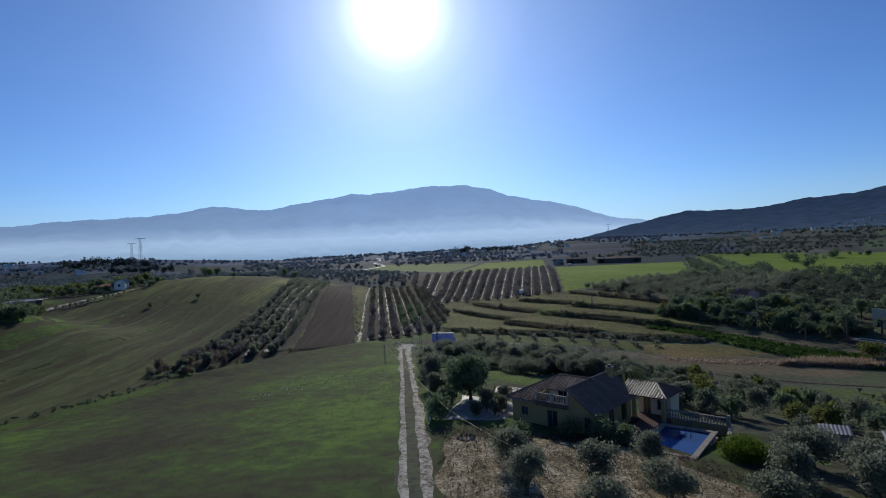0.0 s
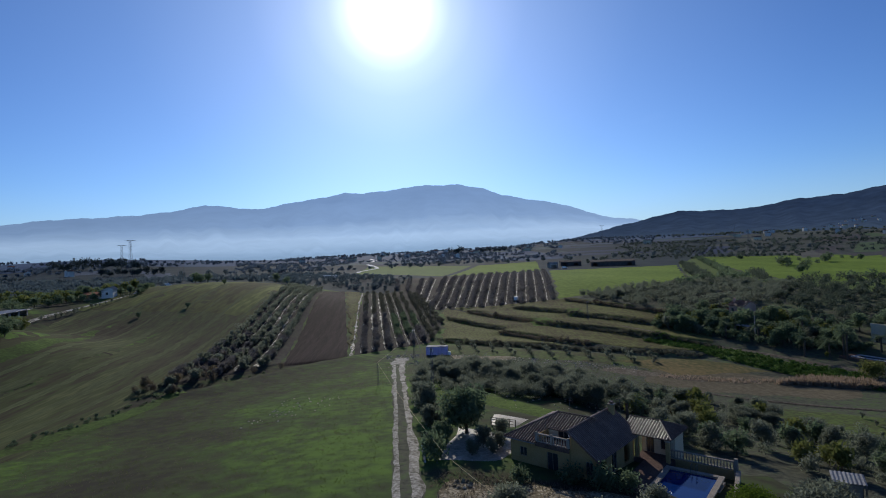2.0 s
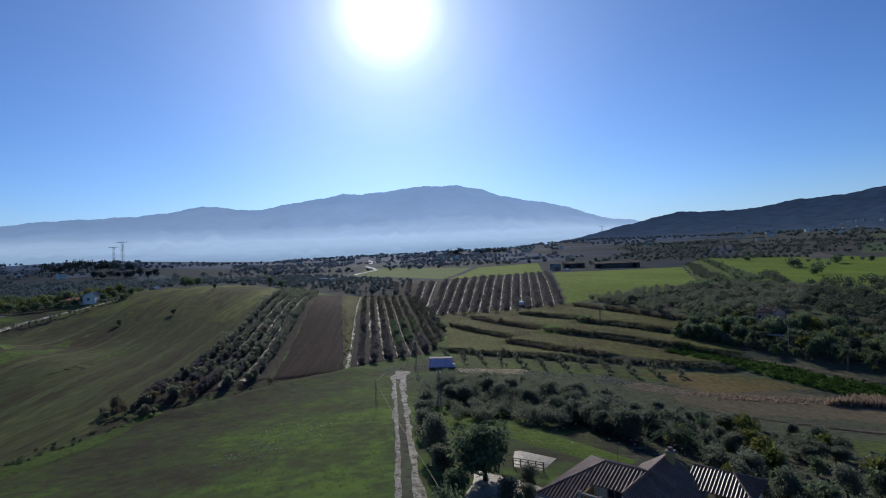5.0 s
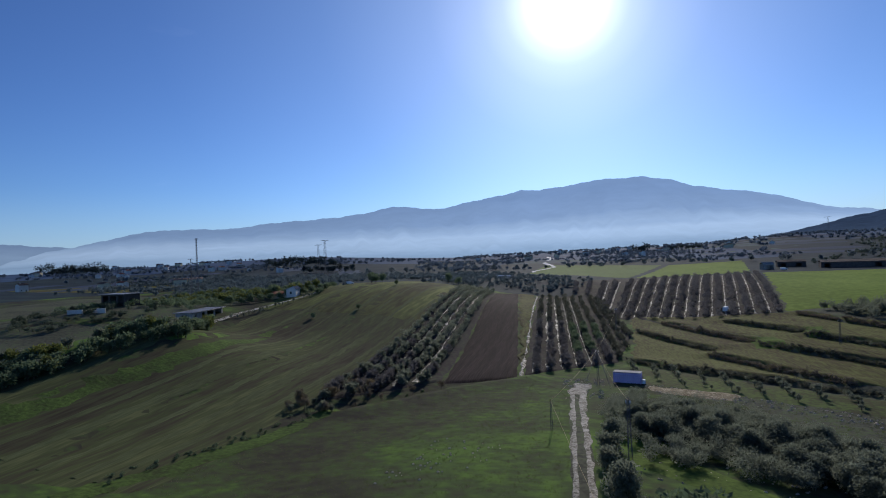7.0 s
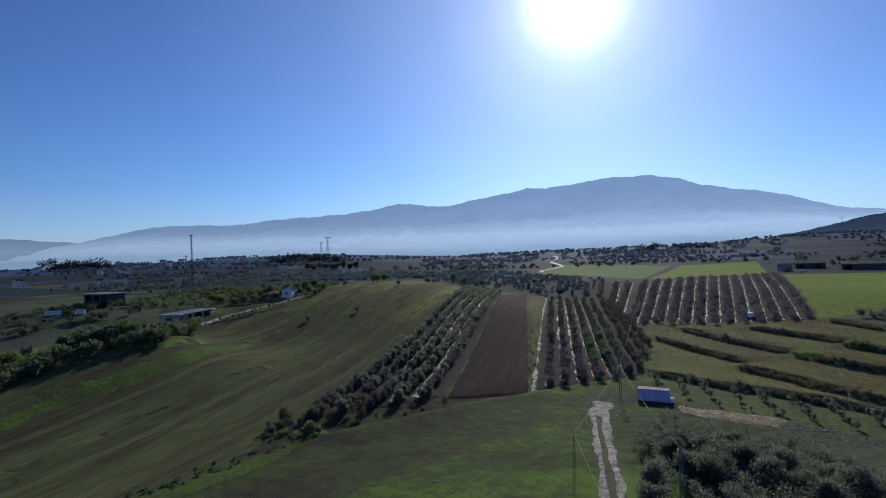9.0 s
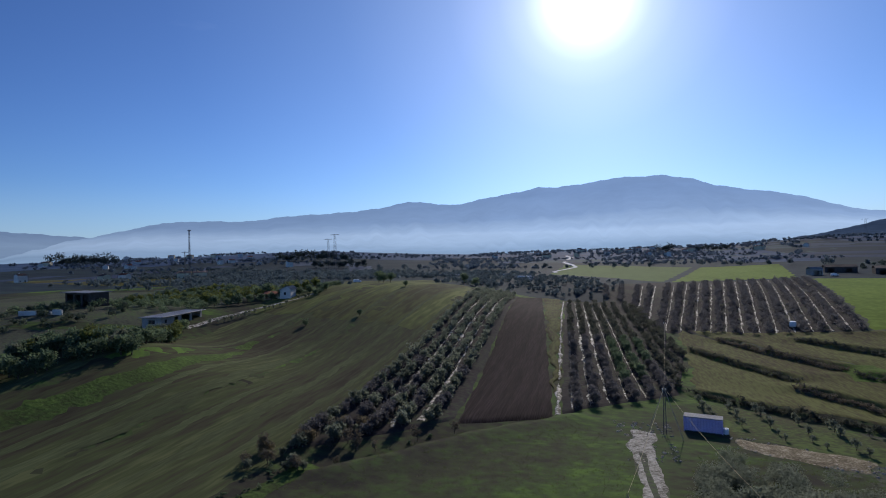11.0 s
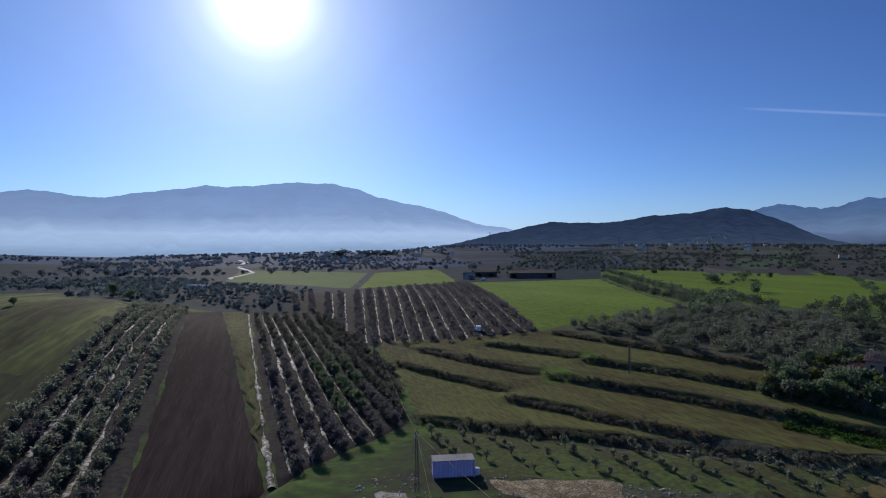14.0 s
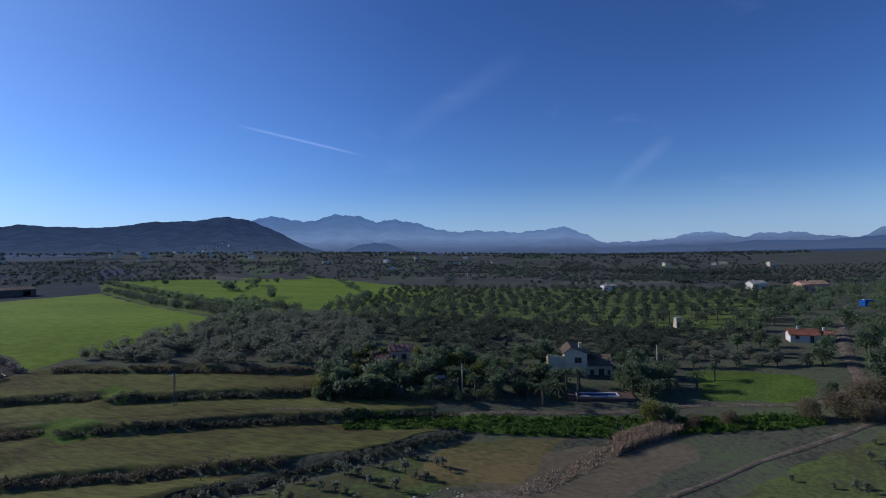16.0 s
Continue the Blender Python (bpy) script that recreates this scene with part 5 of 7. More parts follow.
    bmesh.ops.transform(bm, matrix=Matrix.Translation((7.5, 1.5, 4.1)) @ Matrix.Rotation(radians(70), 4, "X"), verts=bm.verts)
    solid("bowl", bm, PLASTIC, dish)
    bars("bracket", [((7.85, 1.6, 3.9), (7.5, 1.55, 4.1))], 0.03, STEEL, dish)
    return v


villa()


def swimming_pool():
    """A tiled basin with pale copings in a paved deck."""
    z = 0.1
    p = stand("swimming_pool", 31.6, 73.2, 48, "blue tiled swimming pool with pale stone coping", "pool", z=z)
    L, W = 3.9, 2.25
    box("water", -L, L, -W, W, -0.5, -0.12, WATER, p, bevel=0)
    for x0, x1, y0, y1 in ((-L - .55, L + .55, W, W + .55), (-L - .55, L + .55, -W - .55, -W), (-L - .55, -L, -W, W), (L, L + .55, -W, W)):
        box("coping", x0, x1, y0, y1, -0.12, 0.06, STONE_TRIM, p)
    box("basin_wall", -L - .1, -L, -W, W, -0.7, -0.12, POOL_TILE, p, bevel=0)
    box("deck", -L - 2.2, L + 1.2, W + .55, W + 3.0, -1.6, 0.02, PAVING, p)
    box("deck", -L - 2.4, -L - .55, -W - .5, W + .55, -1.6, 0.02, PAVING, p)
    box("surround", -L - .55, L + .55, -W - .55, W + .55, -1.8, -0.5, CONCRETE, p)
    for s in (-0.25, 0.25):
        bars("ladder_rail", [((L - 0.1, s, -0.3), (L - 0.1, s, 0.75)), ((L - 0.1, s, 0.75), (L + 0.5, s, 0.75)), ((L + 0.5, s, 0.75), (L + 0.5, s, 0.05))], 0.025, STEEL, p)
    return p


swimming_pool()
rail_wall = stand("garden_balustrade", 33.8, 80.4, -43, "cast-stone balustrade on a low wall by the pool", "balustrade", z=0.0)
box("plinth", 0, 6.6, -0.15, 0.15, -2.4, 0.1, OCHRE, rail_wall)
balustrade(rail_wall, (0.15, 0), (6.5, 0), 0.1, name="rail")
box("end_post", 6.4, 6.75, -0.2, 0.2, -2.4, 1.3, STONE_TRIM, rail_wall)
side = stand("retaining_wall", 38.7, 75.7, -125, "rendered wall holding up the pool terrace", "wall", z=0.0)
box("face", 0, 7.5, -0.15, 0.15, -3.2, 0.05, CREAM, side)
box("capping", -0.1, 7.6, -0.22, 0.22, 0.05, 0.15, STONE_TRIM, side)
yard_wall = stand("yard_wall", 8.4, 80.2, 3, "low stone kerb wall at the edge of the yard", "wall", z=0.0)
box("face", 0, 7.6, -0.12, 0.12, -0.6, 0.25, CONCRETE, yard_wall)
box("capping", -0.05, 7.65, -0.18, 0.18, 0.25, 0.32, STONE_TRIM, yard_wall)
gate = stand("gate_pier", 7.2, 86, 0, "white rendered gate pier beside the track", "pier", z=gz(7.2, 86))
box("shaft", -0.25, 0.25, -0.25, 0.25, -0.3, 1.1, WHITE, gate)
box("cap", -0.33, 0.33, -0.33, 0.33, 1.1, 1.2, STONE_TRIM, gate)
box("wing", -0.12, 0.12, -3.2, -0.25, -0.3, 0.4, CONCRETE, gate)
fence = stand("patio_fence", 16.8, 96.6, -34, "low dark fence with posts along the patio", "fence")
for k in range(5):
    box("post", k * 0.9 - 0.06, k * 0.9 + 0.06, -0.06, 0.06, -0.3, 1.1, WOOD, fence)
for zz in (0.35, 0.75, 1.0):
    box("rail", 0, 3.6, -0.03, 0.03, zz, zz + 0.08, WOOD, fence)


def sheet_roof(x, y, turn, w, d, z, label):
    """A lean-to of corrugated sheets on posts."""
    s = stand("lean_to", x, y, turn, label, "shed", z=z)
    verts, faces = [], []
    n = int(w / 0.16)
    for k in range(n + 1):
        zz = 0.06 * (k % 2)
        verts += [(k * w / n, 0, 2.0 + zz), (k * w / n, d, 2.35 + zz)]
        if k:
            faces.append((2 * k - 2, 2 * k, 2 * k + 1, 2 * k - 1))
    part("roof_sheet", mesh_from("roof_sheet", verts, faces, PALE_SHEET), s)
    for x0, y0 in ((0.1, 0.1), (w - .1, 0.1), (0.1, d - .1), (w - .1, d - .1)):
        cylinder("post", x0, y0, -1.2, 2.02, 0.06, 0.06, WOOD, s)
    box("back_wall", 0.1, w - 0.1, d - 0.15, d, -1.2, 1.9, CONCRETE, s)


sheet_roof(47.5, 66.5, -35, 5.5, 2.6, gz(50, 66) + 0.2, "lean-to with a pale corrugated sheet roof")
sheet_roof(44.0, 70.0, -32, 2.6, 1.8, gz(45, 70) + 0.2, "small shelter with a corrugated sheet roof")


def date_palm(x, y, height, label, spread=2.6, fronds=26, group=""):
    rr = random.Random(int(x * 7 + y))
    root = stand("palm_tree", x, y, rr.uniform(0, 360), label, "palm", group=group)
    verts, faces = [], []
    tube(verts, faces, [(0, 0, -0.3), (0.05, 0, height * 0.5), (0, 0.05, height)], (0.26, 0.2, 0.24), 8)
    part("trunk", mesh_from("trunk", [tuple(v) for v in verts], faces, BARK, True), root)
    q = []
    for k in range(fronds):
        an, lift = rr.uniform(0, 6.283), rr.uniform(-0.2, 1.1)
        d, side = Vector((math.cos(an), math.sin(an), 0)), Vector((-math.sin(an), math.cos(an), 0))
        L = spread * rr.uniform(0.8, 1.15)
        for j in range(9):
            f = (j + 1) / 9
            c = Vector((0, 0, height)) + d * L * f * math.cos(lift * 0.7) + Vector((0, 0, L * (lift * f - 0.75 * f * f)))
            for sg in (-1, 1):
                tip = c + side * sg * 0.55 * (1.15 - f) + d * 0.25 - Vector((0, 0, 0.18))
                q.append([tuple(c - d * 0.09), tuple((c + tip) / 2 - d * 0.10), tuple(tip), tuple((c + tip) / 2 + d * 0.12)])
    part("crown", quads_mesh("crown", np.array(q), DARK_LEAF), root)


date_palm(38.0, 101.5, 2.9, "date palm with arching fronds behind the villa", 3.9, 44)

# trees of the garden
for x, y, s in ((13.5, 67, 1.0), (13.8, 61.5, 1.05), (20.2, 63.5, 1.05), (18.5, 58, 1.0), (24.2, 59.5, 1.1), (26, 66.8, 0.95), (36.5, 62.5, 1.35), (41, 61, 1.3), (45, 61, 1.35), (40.5, 66.5, 1.3), (33, 58.5, 1.2), (49, 59, 1.3), (38, 56.5, 1.2), (29.5, 55.5, 1.1), (46, 55.5, 1.2)):
    plant("olive_tree", x, y, s, "grey-green olive tree in the stony garden", group="olive trees of the garden")
for x, y, s, k in ((13.0, 92.5, 1.2, "garden_tree"), (8.2, 101, 0.95, "silver_tree"), (8.6, 94.5, 0.8, "silver_tree"), (9.6, 89, 0.5, "garden_tree"), (14.3, 86.5, 0.55, "silver_tree"), (16.2, 86.5, 0.42, "silver_tree"), (12.6, 84, 0.42, "silver_tree"), (15.0, 84.2, 0.4, "silver_tree"), (8.5, 107, 0.7, "silver_tree"), (7.2, 112, 0.75, "silver_tree"), (7.5, 118, 0.8, "silver_tree"), (8, 124, 0.8, "silver_tree"), (17, 90, 0.5, "silver_tree")):
    plant(k, x, y, s, "dense dark green tree beside the yard" if k == "garden_tree" else "silvery tree leaning over the track", group="trees by the yard")
for x, y, s in ((21.3, 75.5, 1.1), (23.8, 73.8, 1.25), (26.2, 73.0, 1.1), (16.4, 76, 0.9), (8.3, 84, 1.7)):
    plant("shrub", x, y, s, "rounded dark hedge bush before the villa", "bush", "bushes before the villa")
rb = stand("round_bush", 35.6, 68.6, 0, "clipped bright green round bush by the pool", "bush")
lobes = [(1.25 * math.cos(k * 0.9), 1.25 * math.sin(k * 0.9), 0.75 + 0.1 * (k % 3), 0.95) for k in range(7)] + [(0, 0, 1.05, 1.15)]
part("foliage", quads_mesh("foliage", leaf_cloud(np.random.RandomState(5), lobes, 6000, 0.11, 0.9), BRIGHT_LEAF), rb)
bars("stem", [((0, 0, -0.2), (0, 0, 1.0)), ((0.9, 0.5, -0.2), (0.9, 0.5, 0.8)), ((-0.9, -0.4, -0.2), (-0.9, -0.4, 0.8))], 0.06, BARK, rb)
for n, (x, y) in enumerate(scattered([(37, 92), (44, 84), (56, 76), (66, 82), (64, 108), (54, 122), (42, 110)], 46, 11)):
    k = ("lime_tree", "olive_tree", "citrus_tree", "olive_tree")[n % 4]
    plant(k, x, y, random.uniform(0.75, 1.1), {"lime_tree": "yellow-green fruit tree in the lower garden", "olive_tree": "grey-green olive tree in the lower garden", "citrus_tree": "dark green fruit tree in the lower garden"}[k], group="trees of the lower garden")
for n, (x, y) in enumerate(scattered([(10, 143), (24, 143), (38, 134), (47, 117), (42, 106), (35, 108), (23, 126), (11, 130)], 105, 12)):
    plant("olive_tree", x, y, random.uniform(0.9, 1.25), "grey-green olive tree in a dense grove", group="olive grove behind the villa")
for n, (x, y) in enumerate(scattered([(46, 104), (60, 98), (66, 110), (60, 124), (50, 130)], 20, 14)):
    plant("olive_tree", x, y, random.uniform(0.6, 0.9), "small olive tree in brown grass", group="olive trees in the meadow")
thicket("olive_thicket", list(scattered([(38, 92), (44, 80), (58, 72), (74, 78), (70, 104), (56, 124), (42, 112)], 130, 46)), OLIVE_LEAF, 1.7, 1.2, 260, 0.13, "low grey olive bushes in the lower garden", seed=227)
# a stone ring and loose stones in the yard
ring = stand("fire_ring", 10.6, 75.8, 0, "ring of dark stones on the grass", "stones")
for k in range(9):
    an = 2 * math.pi * k / 9
    bm = bmesh.new()
    bmesh.ops.create_icosphere(bm, subdivisions=1, radius=0.3)
    for vv in bm.verts:
        vv.co *= random.uniform(0.75, 1.15)
    bmesh.ops.translate(bm, vec=(0.8 * math.cos(an), 0.8 * math.sin(an), 0.1), verts=bm.verts)
    solid("stone", bm, STONY, ring)

# ---- container, posts and cables by the track ----
def container():
    c = stand("storage_container", 11.0, 180.6, -12, "violet-blue storage container with a pale sheet roof", "container", z=gz(14, 180))
    n = 26
    for name, y in (("front_panel", 0.0), ("back_panel", 2.4)):
        verts, faces = [], []
        for k in range(n + 1):
            dy = 0.05 * (k % 2) * (1 if y == 0 else -1)
            verts += [(k * 6.05 / n, y + dy, 0.12), (k * 6.05 / n, y + dy, 2.45)]
            if k:
                faces.append((2 * k - 2, 2 * k, 2 * k + 1, 2 * k - 1))
        part(name, mesh_from(name, verts, faces, CONTAINER), c)
    for x in (0.0, 6.05):
        box("end_panel", x - 0.05, x + 0.05, 0, 2.4, 0.12, 2.45, CONTAINER, c)
    for x in (0.0, 6.05):
        for y in (0.0, 2.4):
            box("corner_post", x - 0.09, x + 0.09, y - 0.09, y + 0.09, 0, 2.5, CONTAINER, c)
    box("roof", -0.12, 6.17, -0.12, 2.52, 2.46, 2.56, PALE_SHEET, c)
    box("roof_rail", -0.14, 6.2, -0.16, -0.06, 2.5, 2.62, PALE_SHEET, c)
    box("floor_frame", 0, 6.05, 0, 2.4, 0.0, 0.14, STEEL, c)
    for x in (0.3, 5.6):
        box("sleeper", x, x + 0.3, -0.1, 2.5, -0.35, 0.0, WOOD, c)
    t = stand("water_tank", 17.6, 180.2, 0, "white plastic water tank on the rubble", "tank")
    cylinder("body", 0, 0, 0, 0.95, 0.5, 0.5, PLASTIC, t, sides=16)
    cylinder("lid", 0.2, 0, 0.95, 1.03, 0.2, 0.18, PLASTIC, t)


container()


def lattice_post(x, y, height, label, width=0.55, arms=1.6, group=""):
    """A steel lattice post with one cross-arm and its insulators."""
    p = stand("lattice_post", x, y, random.uniform(-10, 10), label, "pylon", group=group)
    w1 = width * 0.45
    corners = [(-1, -1), (1, -1), (1, 1), (-1, 1)]
    for sx, sy in corners:
        bars("leg", [((sx * width / 2, sy * width / 2, -0.3), (sx * w1 / 2, sy * w1 / 2, height))], max(0.035, height * 0.0022), STEEL, p, sides=4)
    segs, n = [], max(5, int(height / (width * 1.6)))
    for k in range(n):
        f0, f1 = k / n, (k + 1) / n
        a, b = (width + (w1 - width) * f0) / 2, (width + (w1 - width) * f1) / 2
        for (ax, ay), (bx, by) in zip(corners, corners[1:] + corners[:1]):
            segs.append(((ax * a, ay * a, height * f0), (bx * b, by * b, height * f1)))
    bars("bracing", segs, max(0.018, height * 0.0011), STEEL, p, sides=3)
    if arms:
        bars("cross_arm", [((-arms / 2, 0, height - 0.15), (arms / 2, 0, height - 0.15)), ((-arms / 2, 0, height - 0.15), (0, 0, height + 0.25)), ((arms / 2, 0, height - 0.15), (0, 0, height + 0.25))], max(0.04, height * 0.004), STEEL, p, sides=4)
        for s in (-1, 1):
            cylinder("insulator", s * arms / 2 * 0.95, 0, height - 0.5, height - 0.15, 0.06, 0.06, PLASTIC, p, sides=7)
    return p


def cable(points, label, sag=0.6, radius=0.018):
    """A hanging line between points, as one curve-like tube for each span."""
    verts, faces = [], []
    for p, q in zip(points, points[1:]):
        p, q = Vector(p), Vector(q)
        path = [p.lerp(q, k / 14) - Vector((0, 0, sag * 4 * (k / 14) * (1 - k / 14))) for k in range(15)]
        tube(verts, faces, path, [radius] * 15, 4)
    tagged(new("overhead_cable", mesh_from("overhead_cable", [tuple(v) for v in verts], faces, WIRE)), label, "cable")


POST_A, POST_B, POST_C, POST_D = (-0.6, 133.3), (7.4, 176.5), (9.7, 114.0), (15.8, 253.0)
lattice_post(*POST_A, 1.9 - gz(*POST_A), "slim steel lattice post on the grass", 0.35, 0.0, "posts of the line")
lattice_post(*POST_B, 2.4 - gz(*POST_B), "steel lattice post at the end of the track", 0.5, 0.6, "posts of the line")
lattice_post(*POST_C, 7.5 - gz(*POST_C), "steel lattice post among silvery trees", 0.5, 0.5, "posts of the line")
lattice_post(*POST_D, 4.2 - gz(*POST_D), "steel lattice post at the orchard edge", 0.45, 0.6, "posts of the line")
for k, (sx, sy) in enumerate(((-3.2, -2.0), (2.6, -2.4))):
    st = stand("guy_wire", POST_B[0], POST_B[1], 0, "pale guy wire holding the post", "wire", z=0.0, group="guy wires")
    bars("strand", [((0, 0, 2.3), (sx, sy, gz(POST_B[0] + sx, POST_B[1] + sy) - 0.05))], 0.045, POLE_CONCRETE, st)
cable([(*POST_A, 1.9), (*POST_B, 2.4)], "pale cable from post to post over the track", 0.5)
cable([(*POST_C, 7.4), (*POST_B, 2.4)], "pale cable over the container", 0.8)
cable([(*POST_B, 2.4), (*POST_D, 4.1), (22, 298, 4.5)], "pale cable over the orchard", 1.0)
cable([(*POST_A, 1.9), (9.0, 78, 3.2), (16, 55, 5.0)], "pale cable along the farm track", 0.4)


def wooden_pole(x, y, height, label, mat=WOOD, group=""):
    p = stand("utility_pole", x, y, random.uniform(-20, 20), label, "pole", group=group)
    cylinder("shaft", 0, 0, -0.4, height, 0.16, 0.11, mat, p)
    box("cross_arm", -0.6, 0.6, -0.05, 0.05, height - 0.35, height - 0.22, STEEL, p)


wooden_pole(100.5, 163.5, 6.6, "pale concrete pole beside the lane", POLE_CONCRETE, "poles of the lane")
wooden_pole(130.5, 124, 6.4, "pale concrete pole beside the lane", POLE_CONCRETE, "poles of the lane")
lattice_post(365, 197, 21, "grey steel lattice pylon in the olive grove", 2.2, 6, "tall pylons")
wooden_pole(508, 305, 18, "tall pale pole beyond the grove", POLE_CONCRETE)
lattice_post(-281, 605, 52 - gz(-281, 605), "tall grey lattice pylon on the skyline", 3.2, 12, "tall pylons")
lattice_post(-300, 625, 48 - gz(-300, 625), "grey lattice pylon on the skyline", 2.8, 10, "tall pylons")
lattice_post(-212.6, 312, 42.7 - gz(-212.6, 312), "slender lattice mast beyond the orchard", 0.9, 2.4, "tall pylons")
lattice_post(-232, 330, 31.5 - gz(-232, 330), "slender lattice mast beyond the orchard", 0.9, 4, "tall pylons")
wooden_pole(-210, 560, 17, "pole among the far trees")
lattice_post(72, 216, 7.0, "thin steel lattice post on the terraces", 0.5, 0.8, "posts of the line")
for k, (x, y) in enumerate(((570, 900), (720, 760), (640, 420), (420, 640))):
    lattice_post(x, y, 26, "grey lattice pylon in the far valley", 2.4, 8, "tall pylons")


def van(x, y, turn, label):
    c = stand("delivery_van", x, y, turn, label, "van")
    bm = bmesh.new()
    add_box(bm, -2.4, 2.4, -0.95, 0.95, 0.45, 1.3)
    solid("body", bm, PLASTIC, c, bevel=0.1)
    bm = bmesh.new()
    vs = add_box(bm, -2.3, 1.5, -0.9, 0.9, 1.3, 2.1)
    for w in vs:
        if w.co.z > 1.6 and w.co.x > 0:
            w.co.x -= 0.7
    solid("cabin", bm, PLASTIC, c, bevel=0.08)
    box("windscreen", 0.95, 1.3, -0.8, 0.8, 1.38, 1.95, GLASS, c)
    for sx in (-1.5, 1.5):
        for sy in (-0.95, 0.95):
            w = new("wheel")
            w.parent = c
            w.matrix_basis = Matrix.Translation((sx, sy, 0.36)) @ Matrix.Rotation(radians(90), 4, "X")
            cylinder("tyre", 0, 0, -0.11, 0.11, 0.36, 0.36, RUBBER, w, sides=14)
            cylinder("rim", 0, 0, -0.12, 0.12, 0.2, 0.2, STEEL, w, sides=10)
    return c


van(60, 285.5, 70, "small white van parked between plantation rows")
van(150, 500, 20, "white van parked by the farm buildings")
van(-150, 385, 40, "pale van parked on the far path")

# ---- farm buildings on the left slope ----
b = stand("barn", -122.6, 200, 100, "long low white barn with a grey sheet roof", "barn", z=7.6)
four_walls(b, 0, 20.5, 0, 6, -2.0, 2.7, CONCRETE, front=[(1.5, 2.6, 0.9, 1.9, "window"), (6.0, 8.0, 0.0, 2.3, "open"), (9.5, 14, 0.0, 2.4, "open"), (15, 19.5, 0.0, 2.4, "open")], left=[(2, 4, 0.8, 2.0, "window")])
box("roof", -0.9, 21.3, -1.0, 6.6, 2.7, 2.86, SHEET, b)
for k in range(8):
    box("roof_rib", k * 3.0 - 0.2, k * 3.0 - 0.05, -0.95, 6.55, 2.86, 2.92, SHEET, b, bevel=0)
g = stand("farmhouse", -121.5, 257, 12, "small white gabled house with a red lean-to", "house")
four_walls(g, 0, 4.2, 0, 6, -1.0, 3.6, WHITE, front=[(1.5, 2.4, 1.6, 2.7, "window")])
gable_wall("gable", (0, 0), (4.2, 0), 3.6, 1.3, 0.75, WHITE, g)
gable_roof(g, 0, 4.2, 0, 6, 3.62, 1.3, CONCRETE, along="y", shift=1.0)
four_walls(g, -7.5, 0, 1.2, 5, -1.0, 2.0, CREAM, front=[(1, 2.6, 0, 1.8, "open"), (4, 6, 0, 1.8, "open")])
tiled_slope("lean_to_roof", (-7.8, 0.8, 2.0), (0, 0.8, 2.0), (-7.8, 5.2, 2.9), (0, 5.2, 2.9), RED_TILE, g)
h = stand("farm_store", -174.4, 212.6, -10.5, "large dark open-fronted farm store", "barn", z=12.0)
four_walls(h, 0, 14, 0, 6, -2.0, 4.6, BARN_WALL, front=[(1, 4.4, 0, 4, "open"), (5.4, 8.8, 0, 4, "open"), (9.8, 13.2, 0, 4, "open")], right=[(1.5, 3.5, 1.5, 3.0, "open")])
box("roof", -0.8, 14.8, -1.2, 6.8, 4.6, 4.85, SHEET, h)
w = stand("white_wall", -168, 193, 12, "row of low white farm walls", "wall")
box("face", 0, 5.5, 0, 0.4, -0.5, 1.6, WHITE, w)
box("face", 6.5, 10, 0.5, 0.9, -0.5, 1.2, WHITE, w)
box("face", 10.5, 13.5, 0.2, 0.6, -0.5, 1.8, WHITE, w)

# ---- houses on the right ----
p = stand("pink_house", 106.5, 184.5, -68, "small pink house with a clay-tiled roof among trees", "house")
four_walls(p, 0, 5.2, 0, 5.5, -1.0, 5.0, PINK, front=[(0.8, 1.6, 3.0, 4.2, "window"), (3.0, 4.2, 2.9, 4.3, "window"), (2.0, 3.0, 0.0, 2.1, "door")], left=[(2, 3, 3.0, 4.2, "window")])
gable_roof(p, 0, 5.2, 0, 5.5, 5.02, 1.3, TILE, along="x")
gable_wall("gable", (5.2, 0), (5.2, 5.5), 5.0, 1.3, 0.5, PINK, p)
box("chimney", 0.4, 1.0, 1.4, 2.0, 5.3, 7.2, PINK, p)
four_walls(p, -3.4, 0, 1.0, 4.6, -1.0, 2.6, PINK, front=[(0.8, 1.8, 0.6, 1.9, "window")])
tiled_slope("lean_to_roof", (-3.7, 0.7, 2.6), (0, 0.7, 2.6), (-3.7, 4.8, 3.5), (0, 4.8, 3.5), TILE, p)


